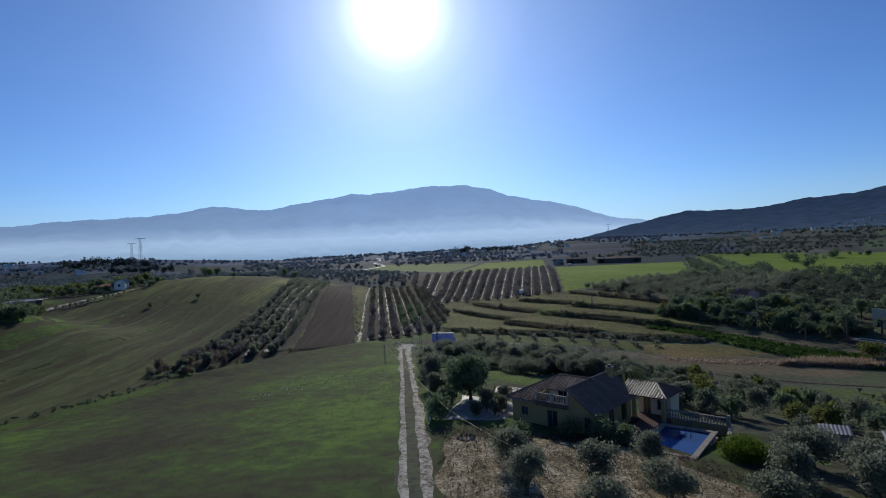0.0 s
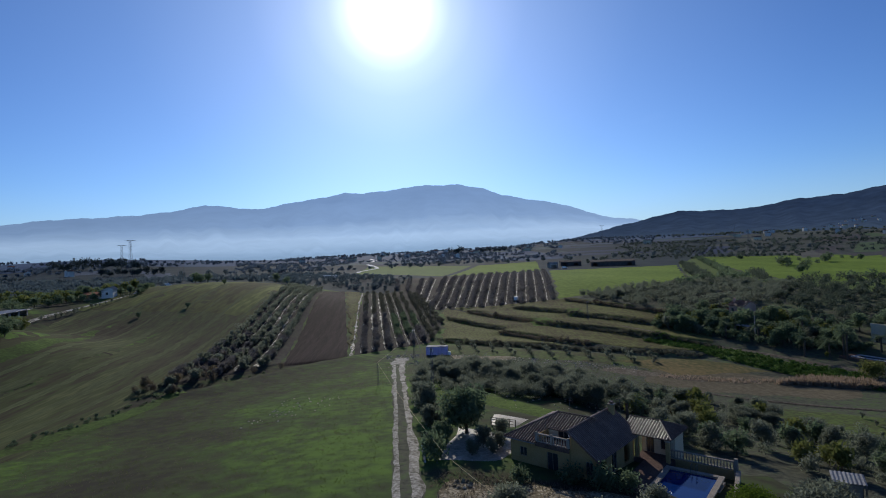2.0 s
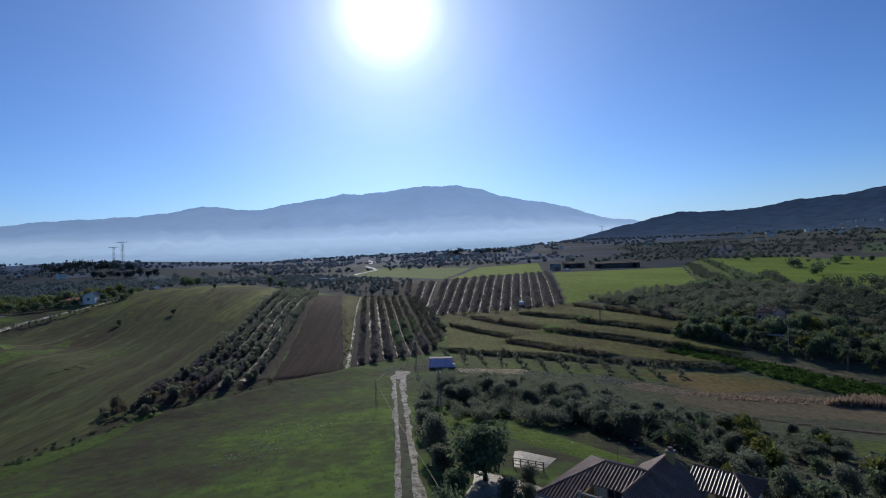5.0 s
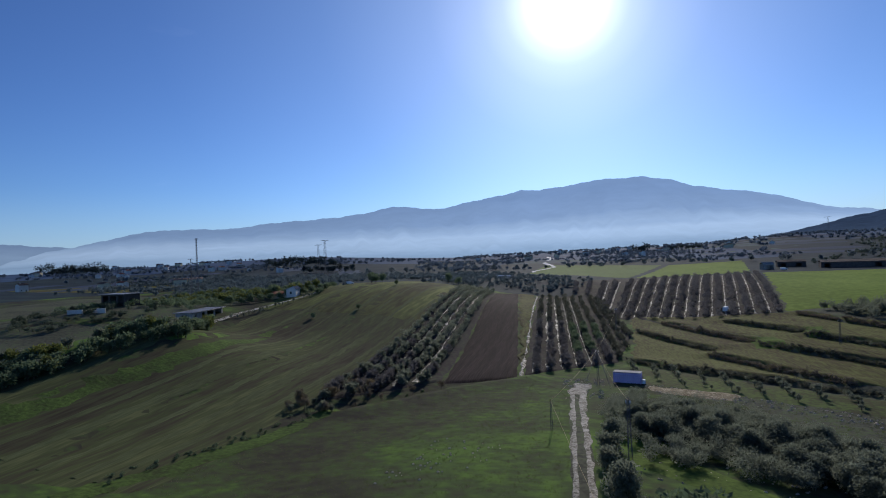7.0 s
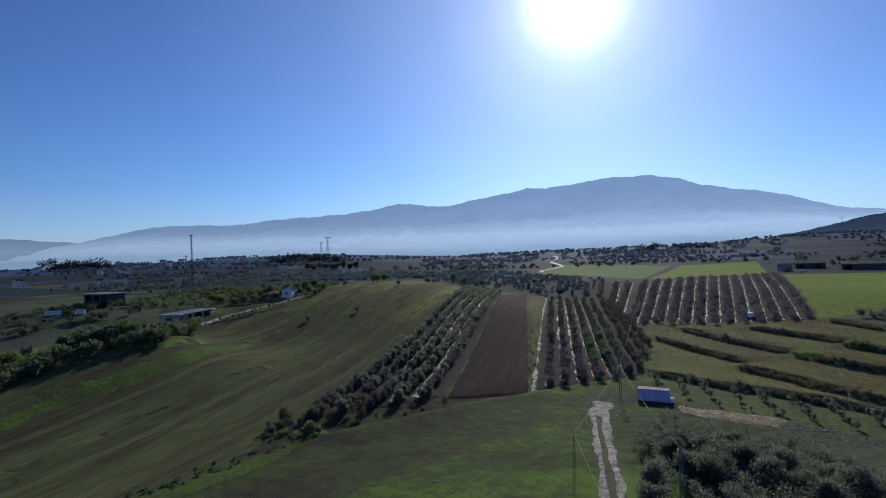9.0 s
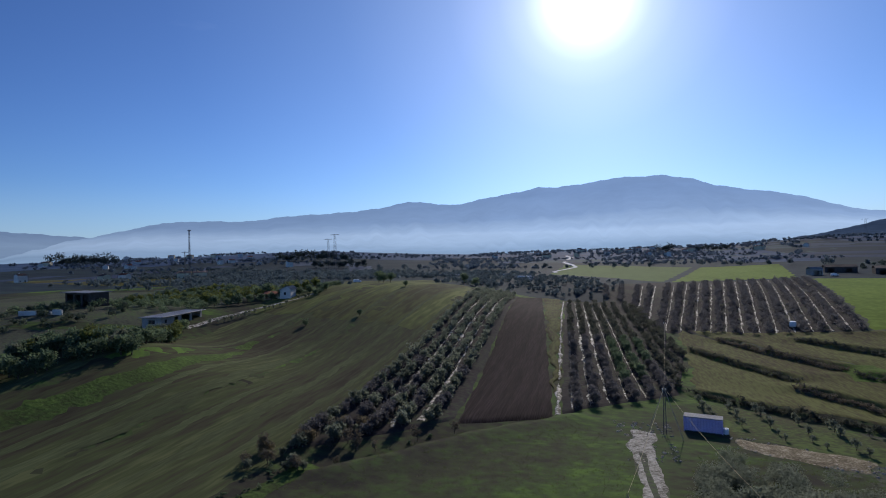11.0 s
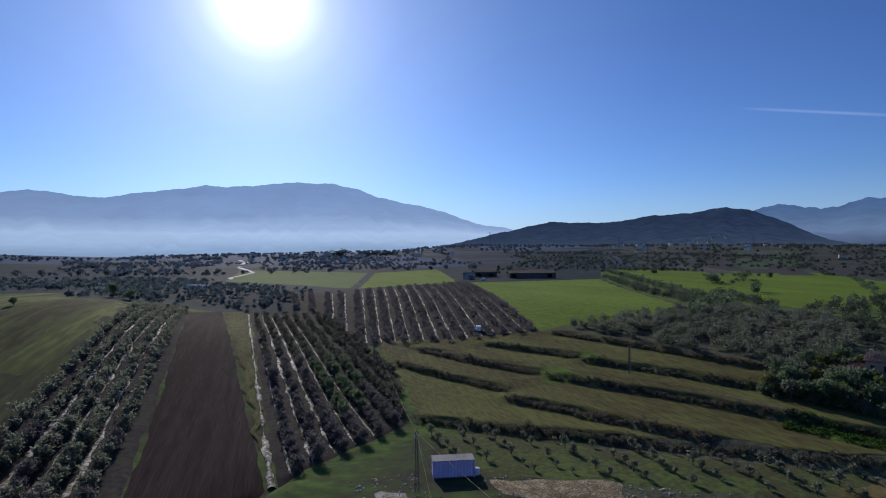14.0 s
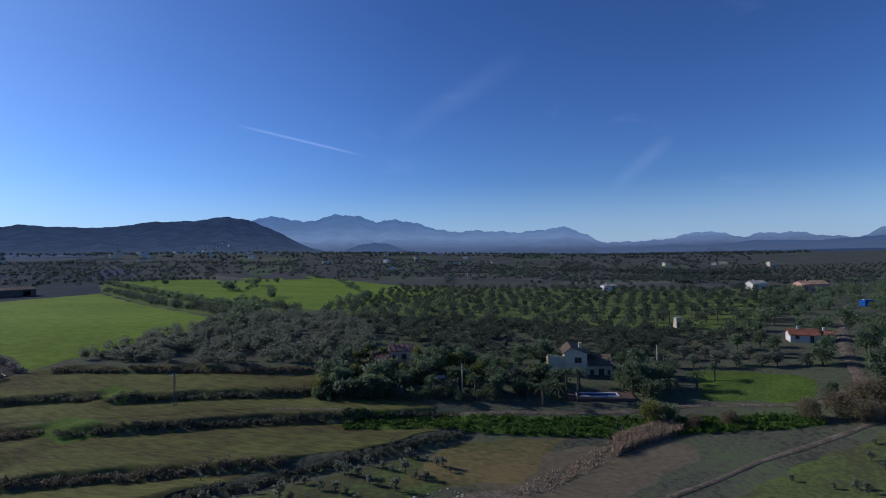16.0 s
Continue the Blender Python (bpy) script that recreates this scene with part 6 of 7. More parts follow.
def white_house():
    m = stand("white_house", 120.0, 148.4, -75, "two-storey cream and white house with an upper terrace", "house", z=-3.3)
    m.matrix_basis = m.matrix_basis @ Matrix.Diagonal((0.92, 0.95, 0.86, 1))
    four_walls(m, 0, 4.2, 0.5, 6, -1.5, 5.2, CREAM, front=[(1.0, 2.4, 0.2, 2.2, "window")], left=[(1.5, 3.4, 3.0, 4.4, "open")])
    box("terrace_parapet", -0.1, 4.2, 0.4, 0.62, 5.2, 6.0, CREAM, m)
    four_walls(m, 4.2, 10.0, 0, 8, -1.5, 6.6, CREAM, front=[(2.6, 4.4, 4.0, 5.6, "window"), (1.0, 2.2, 0.4, 2.2, "window"), (3.6, 4.8, 0.0, 2.2, "door")], left=[(2.0, 3.2, 4.0, 5.8, "window"), (5, 6.2, 4, 5.8, "window")])
    gable_wall("gable", (4.2, 0), (10.0, 0), 6.6, 1.9, 0.3, CREAM, m)
    gable_roof(m, 4.2, 10.0, 0, 8, 6.62, 1.9, DULL_TILE, along="y", shift=-1.15)
    box("chimney", 8.4, 9.2, 4, 4.8, 6.8, 8.9, CREAM, m)
    four_walls(m, 10.0, 16.6, 1.0, 7.4, -1.5, 3.2, CREAM, front=[(0.8, 1.8, 0.4, 2.0, "window"), (3.0, 4.4, 0.0, 2.3, "door"), (5.2, 6.0, 0.6, 1.9, "window")])
    tiled_slope("roof_slope", (9.9, 0.4, 3.2), (17.0, 0.4, 3.2), (9.9, 6.4, 5.2), (17.0, 6.4, 5.2), DULL_TILE, m)
    box("roof_edge", 16.9, 17.1, 0.4, 6.6, 3.1, 3.3, CREAM, m)
    for y in (3, 5):
        box("verge", -0.25, -0.05, y, y + 0.3, 3.0, 5.2, CREAM, m)


white_house()
q = stand("garden_pool", 110.0, 136.6, -74, "narrow garden pool with a white rim on red paving", "pool", z=gz(110, 136) + 0.4)
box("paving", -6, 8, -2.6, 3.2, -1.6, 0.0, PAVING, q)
box("water", -3.6, 4.6, -1.2, 1.2, 0.0, 0.05, WATER, q, bevel=0)
for x0, x1, y0, y1 in ((-4, 5, 1.2, 1.6), (-4, 5, -1.6, -1.2), (-4, -3.6, -1.2, 1.2), (4.6, 5, -1.2, 1.2)):
    box("coping", x0, x1, y0, y1, 0.0, 0.18, WHITE, q)


def cottage(x, y, turn, w, d, hgt, rise, walls, roof, label, name="cottage", along="x", group=""):
    c = stand(name, x, y, turn, label, "house", group=group)
    n = max(1, int(w / 3.5))
    ops = [((k + 0.35) * w / n, (k + 0.35) * w / n + 1.0, 0.9, 2.0, "window") for k in range(n)]
    ops[n // 2] = (*ops[n // 2][:2], 0.0, 2.05, "door")
    four_walls(c, 0, w, 0, d, -1.5, hgt, walls, front=ops)
    gable_roof(c, 0, w, 0, d, hgt + 0.02, rise, roof, along=along)
    if along == "x":
        gable_wall("gable", (0, d), (0, 0), hgt, rise, 0.5, walls, c)
        gable_wall("gable", (w, 0), (w, d), hgt, rise, 0.5, walls, c)
    else:
        gable_wall("gable", (0, 0), (w, 0), hgt, rise, 0.5, walls, c)
    box("chimney", w * 0.3, w * 0.3 + 0.6, d * 0.5 - 0.3, d * 0.5 + 0.3, hgt + rise * 0.4, hgt + rise + 0.8, walls, c)
    return c


cottage(165, 89.5, -88, 7.0, 5.2, 2.0, 1.5, WHITE, RED_TILE, "white cottage with a bright red tiled roof")
cottage(166, 82, -88, 3.2, 5, 1.9, 1.0, WHITE, RED_TILE, "small white annexe with a red tiled roof", "annexe")
cottage(362, 44, -60, 17, 9, 4.6, 2.0, PINK, TILE, "wide pale villa with a clay roof above the grove", "hillside_villa")
cottage(391, 66, -60, 10, 7, 4.0, 1.8, WHITE, PALE_SHEET, "white house above the grove", "hillside_house")
cottage(372, 158, -60, 9, 6, 3.0, 1.0, WHITE, PALE_SHEET, "small white house in the grove", "hillside_house")
tank = stand("blue_tank", 268, 42, -60, "blue water tank in the grove", "tank")
box("body", 0, 6, 0, 3, 0, 2.6, POOL_TILE, tank, bevel=0.1)
box("lid", 0.2, 1.2, 0.8, 1.8, 2.6, 2.75, PLASTIC, tank)
tower = stand("pump_house", 186, 118, -60, "small cream pump house among trees", "hut")
four_walls(tower, 0, 1.8, 0, 1.8, -1, 3.4, CREAM, front=[(0.5, 1.2, 0.0, 1.9, "door")])
box("roof", -0.2, 2.0, -0.2, 2.0, 3.4, 3.55, CONCRETE, tower)
tarp = stand("carport", 100, 172, -65, "open carport with a pale sheet roof", "carport")
box("roof", 0, 4.4, 0, 2.6, 2.2, 2.32, PALE_SHEET, tarp)
for x0, y0 in ((0.1, 0.1), (4.2, 0.1), (0.1, 2.4), (4.2, 2.4)):
    cylinder("post", x0, y0, -0.8, 2.2, 0.05, 0.05, STEEL, tarp)
# the farm beyond the green field
for k, (x, y, w_, d_, t_, roof) in enumerate(((182, 520, 40, 14, -14, BARN_ROOF), (160, 545, 20, 10, -10, BARN_ROOF), (140, 512, 8, 6, 10, PALE_SHEET))):
    f = stand("farm_barn", x, y, t_, "long dark farm barn with a sheet roof" if k < 2 else "small grey farm shed", "barn", group="farm barns")
    four_walls(f, 0, w_, 0, d_, -1.0, 4.2, BARN_WALL if k < 2 else CONCRETE, front=[(2, 6, 0, 3.2, "open"), (w_ - 7 if w_ > 12 else 6.4, w_ - 3 if w_ > 12 else 7.4, 0, 3.2, "open")])
    gable_roof(f, 0, w_, 0, d_, 4.25, 1.6, roof)
# pale greenhouse roofs on the dark field
for x, y, w_, t_ in ((-80, 492, 12, 8), (-60, 452, 13, -20), (-52, 436, 9, -30), (-122, 492, 18, 3)):
    gh = stand("greenhouse", x, y, t_, "low greenhouse under white plastic sheet", "greenhouse", group="far greenhouses")
    verts, faces = [], []
    tube(verts, faces, [(0, 0, 0.2), (w_, 0, 0.2)], (1.5, 1.5), 14)
    part("cover", mesh_from("cover", [tuple(v) for v in verts], faces, ROAD_WHITE, True), gh)
    for xx in (0.2, w_ - 0.2):
        box("end_frame", xx - 0.1, xx + 0.1, -1.2, 1.2, -0.4, 1.2, WOOD, gh)

# ---- trees, thickets and grass over the land ----
# young trees by the container
for k in range(6):
    for j in range(12):
        f, g_ = j / 11, k / 5
        x = (17 + 50 * f) * (1 - g_) + (17 + 53 * f) * g_
        y = (184 - 31 * f) * (1 - g_) + (205 - 43 * f) * g_
        if random.random() > 0.12:
            plant("sapling", x + random.uniform(-.6, .6), y + random.uniform(-.6, .6), random.uniform(0.7, 1.4), "young tree in thin grass", group="young orchard")
for x, y in scattered([(66, 78), (104, 86), (86, 104), (66, 116)], 34, 4):
    plant("sapling", x, y, random.uniform(0.7, 1.2), "sapling in the green meadow", group="saplings of the meadow")
# dense trees below the left path, and the orchard behind the barn
for n, (x, y) in enumerate(scattered([(-101, 112), (-98, 138), (-95, 160), (-106, 186), (-117, 200), (-124, 200), (-114, 182), (-106, 160), (-110, 138), (-114, 110)], 125, 21)):
    k = ("citrus_tree", "olive_tree_mid", "lime_tree")[(0, 0, 2, 0, 1, 0)[n % 6]]
    plant(k, x, y, random.uniform(0.8, 1.1) if y > 165 else random.uniform(0.95, 1.25), "dense green tree in the sheltered grove" if k != "lime_tree" else "yellow-green tree in the sheltered grove", group="sheltered grove")
for n, (p_, q_) in enumerate((((-100, 112), (-97, 138)), ((-97, 138), (-92.5, 161)), ((-92.5, 161), (-104, 184)), ((-104, 184), (-118, 203)))):
    for x, y in row_points(p_, q_, 2.3, 0.8, 0.05):
        plant(random.choice(("citrus_tree", "citrus_tree", "citrus_tree", "lime_tree")), x + random.uniform(-1.5, 0.5), y, random.uniform(0.95, 1.25) if n > 1 else random.uniform(0.95, 1.25), "tall dense tree at the edge of the sheltered grove", group="sheltered grove")
for k in range(-3, 9):
    f = k / 8
    for x, y in row_points((-158 - 62 * f, 248 + 30 * f), (-138 - 70 * f, 292 + 40 * f), 4.2, 0.5, 0.06):
        plant("lime_tree" if k % 3 == 1 else "citrus_tree", x, y, random.uniform(1.15, 1.5), "leafy fruit tree behind the barn", group="fruit trees behind the barn")
for x, y in row_points((-117.5, 214), (-110, 262), 2.6, 0.8, 0.1):
    plant("sapling", x, y, random.uniform(0.8, 1.4), "small bush beside the pale path", "bush", "bushes along the path")
for x, y in row_points((-113, 262), (-136, 328), 3.4, 0.8, 0.1):
    plant("citrus_tree", x + 4, y, random.uniform(0.6, 1.0), "dark bush beside the pale path", "bush", "bushes along the path")
for x, y, s in ((-104, 318, 1.2), (-108, 322, 1.3), (-99, 315, 1.0), (-82, 290, 0.6), (-80, 240, 0.5), (-92, 226, 0.5), (-66, 352, 1.1), (-74, 360, 1.2), (-130, 262, 1.1), (-134, 268, 1.2), (-140, 276, 1.3), (-136, 290, 1.1)):
    plant("broad_tree", x, y, s * 0.8, "dark broad tree on the slope", group="trees on the slope")
date_palm(-196, 232, 4.5, "palm standing beside the farm walls", 2.6, 30)
thicket("farm_growth", list(scattered([(-156, 166), (-220, 212), (-236, 262), (-176, 232), (-148, 214), (-138, 200)], 120, 93)), GROVE_LEAF, 2.3, 1.7, 130, 0.3, "green orchard bushes on the flat below the farm", "trees", seed=494)
thicket("farm_growth", list(scattered([(-128, 214), (-150, 206), (-176, 196), (-196, 214), (-190, 250), (-150, 250), (-132, 236)], 120, 91)), DARK_LEAF, 2.6, 1.8, 150, 0.3, "dark bushes round the farm buildings", "shrubs", seed=491)
thicket("farm_growth", list(scattered([(-232, 292), (-150, 300), (-130, 340), (-190, 400), (-260, 360)], 170, 92)), HAZED_LEAF, 3.2, 2.2, 110, 0.45, "dense dark trees beyond the orchard", "trees", seed=492)
thicket("gully_growth", [p_ for a, c in (((-59, 108), (-56.5, 115)), ((-56.5, 115), (-53.5, 125)), ((-53.5, 125), (-50.5, 136)), ((-50.5, 136), (-48, 150))) for p_ in row_points(a, c, 0.6, 1.9, 0.4)], DARK_LEAF, 0.55, 0.9, 110, 0.12, "low dark weeds in the gully under the slope", "weeds", seed=493)
# scrub where the grass knoll ends above the olive rows
SCRUB = [(-50, 146), (-44, 152), (-36, 164), (-28, 172)]
for p_, q_ in zip(SCRUB, SCRUB[1:]):
    for x, y in row_points(p_, q_, 2.8, 1.6, 0.5):
        plant(random.choice(("shrub", "willow_shrub", "bare_tree")), x, y, random.uniform(0.25, 0.55), "dry scrub bush at the foot of the knoll", "bush", "scrub below the knoll")
for x, y in scattered([(-56, 142), (-46, 146), (-34, 170), (-40, 176), (-52, 164)], 26, 8):
    plant(random.choice(("willow_shrub", "olive_tree_mid", "bare_tree")), x, y, random.uniform(0.4, 0.75), "tangled grey-brown bush at the grove's end", "bush", "scrub below the knoll")
# gardens round the houses on the right
GARDEN = [(84, 188), (100, 158), (106, 148), (104, 134), (112, 118), (126, 118), (132, 140), (126, 168), (112, 196), (94, 200)]
KEEP_OUT = [(119, 143, 8), (121, 135, 7), (110, 136, 8), (103, 137, 4), (108, 182, 4), (105, 142, 3), (111, 128, 3)]
for n, (x, y) in enumerate(scattered(GARDEN, 160, 31)):
    if any((x - a) ** 2 + (y - c) ** 2 < r * r for a, c, r in KEEP_OUT):
        continue
    k = ("broad_tree", "citrus_tree", "lime_tree", "broad_tree", "olive_tree_mid")[n % 5]
    plant(k, x, y, random.uniform(0.7, 1.05) if k == "broad_tree" else random.uniform(1.0, 1.4), {"broad_tree": "dark spreading garden tree", "citrus_tree": "dark green garden tree", "lime_tree": "yellow-green tree in the gardens", "olive_tree_mid": "grey-green olive in the gardens"}[k], group="trees round the houses")
for x, y, hgt in ((106.2, 139.6, 6.2), (107.6, 142.2, 5.6), (105, 143.4, 3.4), (115.5, 140.5, 3.6), (113, 129, 3.8), (115.5, 131, 4.2), (115, 121.5, 3.2), (104, 150, 3.0), (105, 156, 3.6), (116, 168, 3.4), (96, 181, 3.6), (97, 178, 3.2), (99, 170, 3.5), (93, 183, 3.0), (103, 176, 4.0), (200, 108, 4.5), (205, 104, 4.8), (196, 88, 4.5), (126, 112, 3.4), (101, 146, 4.2), (99, 160, 4.6), (95, 168, 4.0), (110, 158, 5.0), (122, 122, 4.2), (119, 116, 3.8), (188, 124, 5.5), (192, 120, 5.0), (210, 112, 5.2), (118, 160, 4.8)):
    date_palm(x, y, hgt, "slender garden palm near the houses", 2.2, 24, "garden palms")
plant("yellow_shrub", 99.5, 125, 1.1, "broad yellow-green bush at the roadside", "bush")
for x, y, s in ((108, 93, 1.5), (111, 88, 1.7), (106, 98, 1.1), (113, 84, 1.6), (105, 90, 1.2), (117, 80, 1.6), (99, 118, 0.8), (102, 112, 0.8)):
    plant("willow_shrub", x, y, s, "olive-brown leafless thicket by the road", "bush", "thickets by the road")
for x, y, s in ((124, 82, 0.9), (132, 80, 1.0), (140, 88, 0.9), (126, 76, 0.9), (146, 86, 1.0), (138, 76, 0.9), (118, 92, 0.5), (152, 76, 1.0), (160, 72, 1.0), (170, 66, 1.0), (176, 80, 1.0), (182, 64, 1.1), (190, 70, 1.0), (150, 96, 0.8), (154, 104, 0.8), (158, 98, 0.8)):
    plant("broad_tree", x, y, s, "tall dark tree beside the lane", group="trees beside the lane")

# ---- hedges, groves and woods that nobody could count ----
for n, (a, c, _) in enumerate(BANKS[:9]):
    m = math.hypot(c[0] - a[0], c[1] - a[1])
    nx, ny = -(c[1] - a[1]) / m, (c[0] - a[0]) / m
    pts = [(x - nx * 0.6, y - ny * 0.6) for x, y in row_points(a, c, 0.42, 0.5, 0.06)]
    thicket("bank_scrub", pts, SCRUB_LEAF if n % 3 else DRY_LEAF, 1.3, 0.9, 46, 0.2, "dark scrub on the face of a terrace bank", "scrub", seed=200 + n)
pts = [*scattered([(75.5, 178), (91, 130), (100, 132), (81, 181)], 560, 46), *scattered([(92, 129), (104, 96), (108.5, 98), (100, 131)], 380, 47)]
thicket("creeper", pts, MATS.get("bank_leaf") or surface("bank_leaf", [(0.2, (0.035, 0.07, 0.018)), (0.8, (0.085, 0.15, 0.03))], scale=0.6, fine=3, rough=0.6, translucent=0.25, spread=0.18), 0.85, 0.9, 34, 0.2, "green creeper and weeds on the bank", "creeper", seed=220)
pts = list(scattered([(84, 266), (120, 216), (98, 204), (128, 196), (172, 240), (150, 276), (100, 268)], 330, 41))
pts += list(scattered([(88, 256), (92, 226), (103, 204), (116, 212), (118, 250), (104, 262)], 120, 48))
thicket("olive_thicket", pts, OLIVE_LEAF, 3.2, 1.6, 170, 0.28, "dense grey-green olive trees above the terraces", seed=222)
pts = list(scattered([(126, 196), (132, 150), (140, 120), (176, 90), (182, 150), (170, 236)], 330, 42))
thicket("olive_thicket", pts, GROVE_LEAF, 3.2, 1.6, 150, 0.32, "grey-green olive trees behind the houses", seed=223)
for k in range(12):
    f = k / 11
    a, c = (176 + 190 * f ** 1.15, 250 + 60 * f), (186 + 200 * f ** 1.15, 96 - 60 * f)
    pts = list(row_points(a, c, 6.0, 1.0, 0.06))
    thicket("olive_row", pts, GROVE_LEAF, 4.3, 2.5, 190, 0.42, "row of round olive trees in the wide grove", seed=240 + k)
    lane("grove_grass", [(a[0] + 8, a[1]), (c[0] + 8, c[1])], 15, GROVE_GRASS, "green grass between rows of the wide grove", "ground", lift=0.15, ragged=0.3, seed=260 + k)
for n, (a, c, st) in enumerate((((250, 430), (170, 278), 2.6), ((320, 580), (250, 430), 4), ((188, 300), (130, 255), 3.5), ((236, 280), (300, 300), 5), ((420, 400), (330, 330), 7), ((280, 400), (330, 420), 8), ((340, 470), (410, 470), 10))):
    thicket("hedge", list(row_points(a, c, st, 2.2, 0.1)), DARK_LEAF, 4.2, 2.4, 90, 0.6, "dark hedge trees along a field edge", seed=300 + n)
thicket("hedge", list(row_points((147, 266), (256, 486), 3.2, 3.2, 0.15)) + list(row_points((172, 262), (215, 330), 3.0, 3.5, 0.3)), GROVE_LEAF, 4.6, 3.0, 170, 0.4, "grey-green hedge trees between two crop fields", seed=309)
thicket("field_trees", [(300, 420), (306, 424), (296, 416), (352, 440), (358, 446), (346, 436), (250, 340), (262, 350), (330, 520), (390, 450)], DARK_LEAF, 6.5, 4.0, 220, 0.8, "dark trees standing in the far green field", seed=310)
thicket("garden_shrubs", list(scattered([(105, 153), (113, 142.5), (116, 143), (115, 154)], 60, 43)), DARK_LEAF, 1.5, 1.0, 150, 0.22, "dark green shrubs in front of the house", "shrubs", seed=224)
thicket("garden_shrubs", list(scattered([(84, 190), (99, 155), (103, 157), (90, 194)], 70, 44)), DARK_LEAF, 2.4, 1.4, 170, 0.26, "dark tangled shrubs under the garden trees", "shrubs", seed=225)
def hedgerows(poly, count, seed, length=90, step=6.5, heading=20):
    """Trees strung along short hedge lines inside a plan, with a few that stand alone."""
    rr = random.Random(seed)
    for x, y in scattered(poly, count, seed):
        if rr.random() < 0.3:
            yield x, y
            continue
        an = radians(heading + rr.choice((0, 0, 90)) + rr.uniform(-14, 14))
        n = int(rr.uniform(0.3, 1.0) * length / step)
        for k in range(n):
            if rr.random() < 0.85:
                yield x + math.cos(an) * k * step + rr.uniform(-1.5, 1.5), y + math.sin(an) * k * step + rr.uniform(-1.5, 1.5)


FAR = [([(-90, 345), (0, 360), (12, 415), (-60, 500), (-95, 470)], 420, 2.4, 1.5, 40, 0.6, 0), ([(-60, 500), (-48, 540), (-140, 620), (-180, 500), (-120, 430)], 240, 2.8, 2.0, 36, 0.8, 0),
       ([(-150, 420), (-330, 420), (-420, 640), (-200, 640)], 60, 3.6, 3.0, 40, 0.9, 5), ([(-200, 340), (-420, 400), (-640, 700), (-330, 620)], 60, 3.8, 3.0, 40, 1.0, 5),
       ([(-20, 700), (120, 720), (260, 820), (80, 1100), (-20, 1000)], 45, 3.8, 3.5, 36, 1.2, -10), ([(-100, 640), (-80, 1000), (-300, 1000), (-200, 660)], 40, 3.8, 3.5, 36, 1.2, 10), ([(190, 580), (420, 560), (700, 800), (420, 1000)], 70, 3.6, 3.4, 36, 1.1, -40),
       ([(430, 380), (760, 300), (1000, 700), (600, 760)], 80, 3.6, 3.4, 36, 1.1, -50), ([(430, 20), (700, -160), (1100, 100), (900, 500), (440, 300)], 90, 3.6, 3.4, 36, 1.1, -70),
       ([(-600, 560), (-1100, 700), (-900, 1300), (-300, 1100)], 70, 5.0, 5.0, 36, 1.7, 30), ([(-260, 1000), (500, 1000), (700, 1700), (-300, 1700)], 70, 5.0, 5.0, 34, 1.9, 0),
       ([(700, 800), (1300, 600), (1500, 1300), (600, 1400)], 75, 4.6, 5.0, 34, 1.8, -45), ([(1000, 0), (1900, -300), (2000, 700), (1100, 600)], 75, 4.6, 5.0, 34, 1.8, -75),
       ([(-420, 380), (-250, 330), (-240, 520), (-460, 600)], 70, 4.2, 3.2, 50, 1.0, 15), ([(700, 60), (760, 60), (820, 260), (740, 260)], 26, 6.0, 4.0, 70, 1.2, -80), ([(440, 100), (700, -20), (900, 200), (560, 420)], 60, 3.6, 3.0, 40, 0.9, -60)]
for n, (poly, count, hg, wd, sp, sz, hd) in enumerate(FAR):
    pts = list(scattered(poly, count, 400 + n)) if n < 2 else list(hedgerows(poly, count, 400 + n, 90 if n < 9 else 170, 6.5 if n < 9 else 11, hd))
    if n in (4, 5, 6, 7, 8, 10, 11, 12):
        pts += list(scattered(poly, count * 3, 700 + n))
    thicket("far_woods", pts, EAST_LEAF if n in (6, 7, 8, 11, 12, 14, 15) else HAZED_LEAF if n < 4 or n > 12 else HAZED_PALE_LEAF, hg, wd, sp, sz, "scattered dark trees in the far valley" if n < 2 else "hedgerows and lone trees in the far valley", seed=420 + n)
thicket("pine_clump", [(-520 + 9 * k + (k * 37 % 5), 860 + (k * 53 % 17)) for k in range(14)], PINE_LEAF, 15, 7, 200, 1.5, "clump of round-headed pines on the skyline", seed=450)
thicket("pine_clump", [(-372 + 8 * k + (k * 37 % 5), 716 + (k * 53 % 17)) for k in range(9)], PINE_LEAF, 10, 5, 180, 1.3, "clump of round-headed pines on the skyline", seed=453)
thicket("pine_clump", [(-905 + 9 * k, 765 + (k * 31 % 23)) for k in range(7)], PINE_LEAF, 17, 8, 200, 1.6, "clump of dark pines beyond the left fields", seed=451)
thicket("pine_clump", [(-840 + 9 * k, 765 + (k * 31 % 23)) for k in range(8)], PINE_LEAF, 17, 8, 200, 1.6, "clump of dark pines beyond the left fields", seed=454)
thicket("pine_clump", [(96 + 7 * k, 1080) for k in range(4)], PINE_LEAF, 15, 5, 160, 1.4, "dark trees on the rise beyond the crop fields", seed=455)
thicket("cypress_row", [(150 + 6 * k, 1080 + 3 * k) for k in range(12)], PINE_LEAF, 9, 2.5, 120, 1.1, "row of dark cypresses beyond the crop fields", seed=456)
thicket("skyline_trees", [(-250 + 21 * k + (k * 29 % 13), 655 + (k * 17 % 29)) for k in range(38)], HAZED_LEAF, 6.5, 4.0, 110, 1.1, "line of dark trees along the far rise", seed=452)

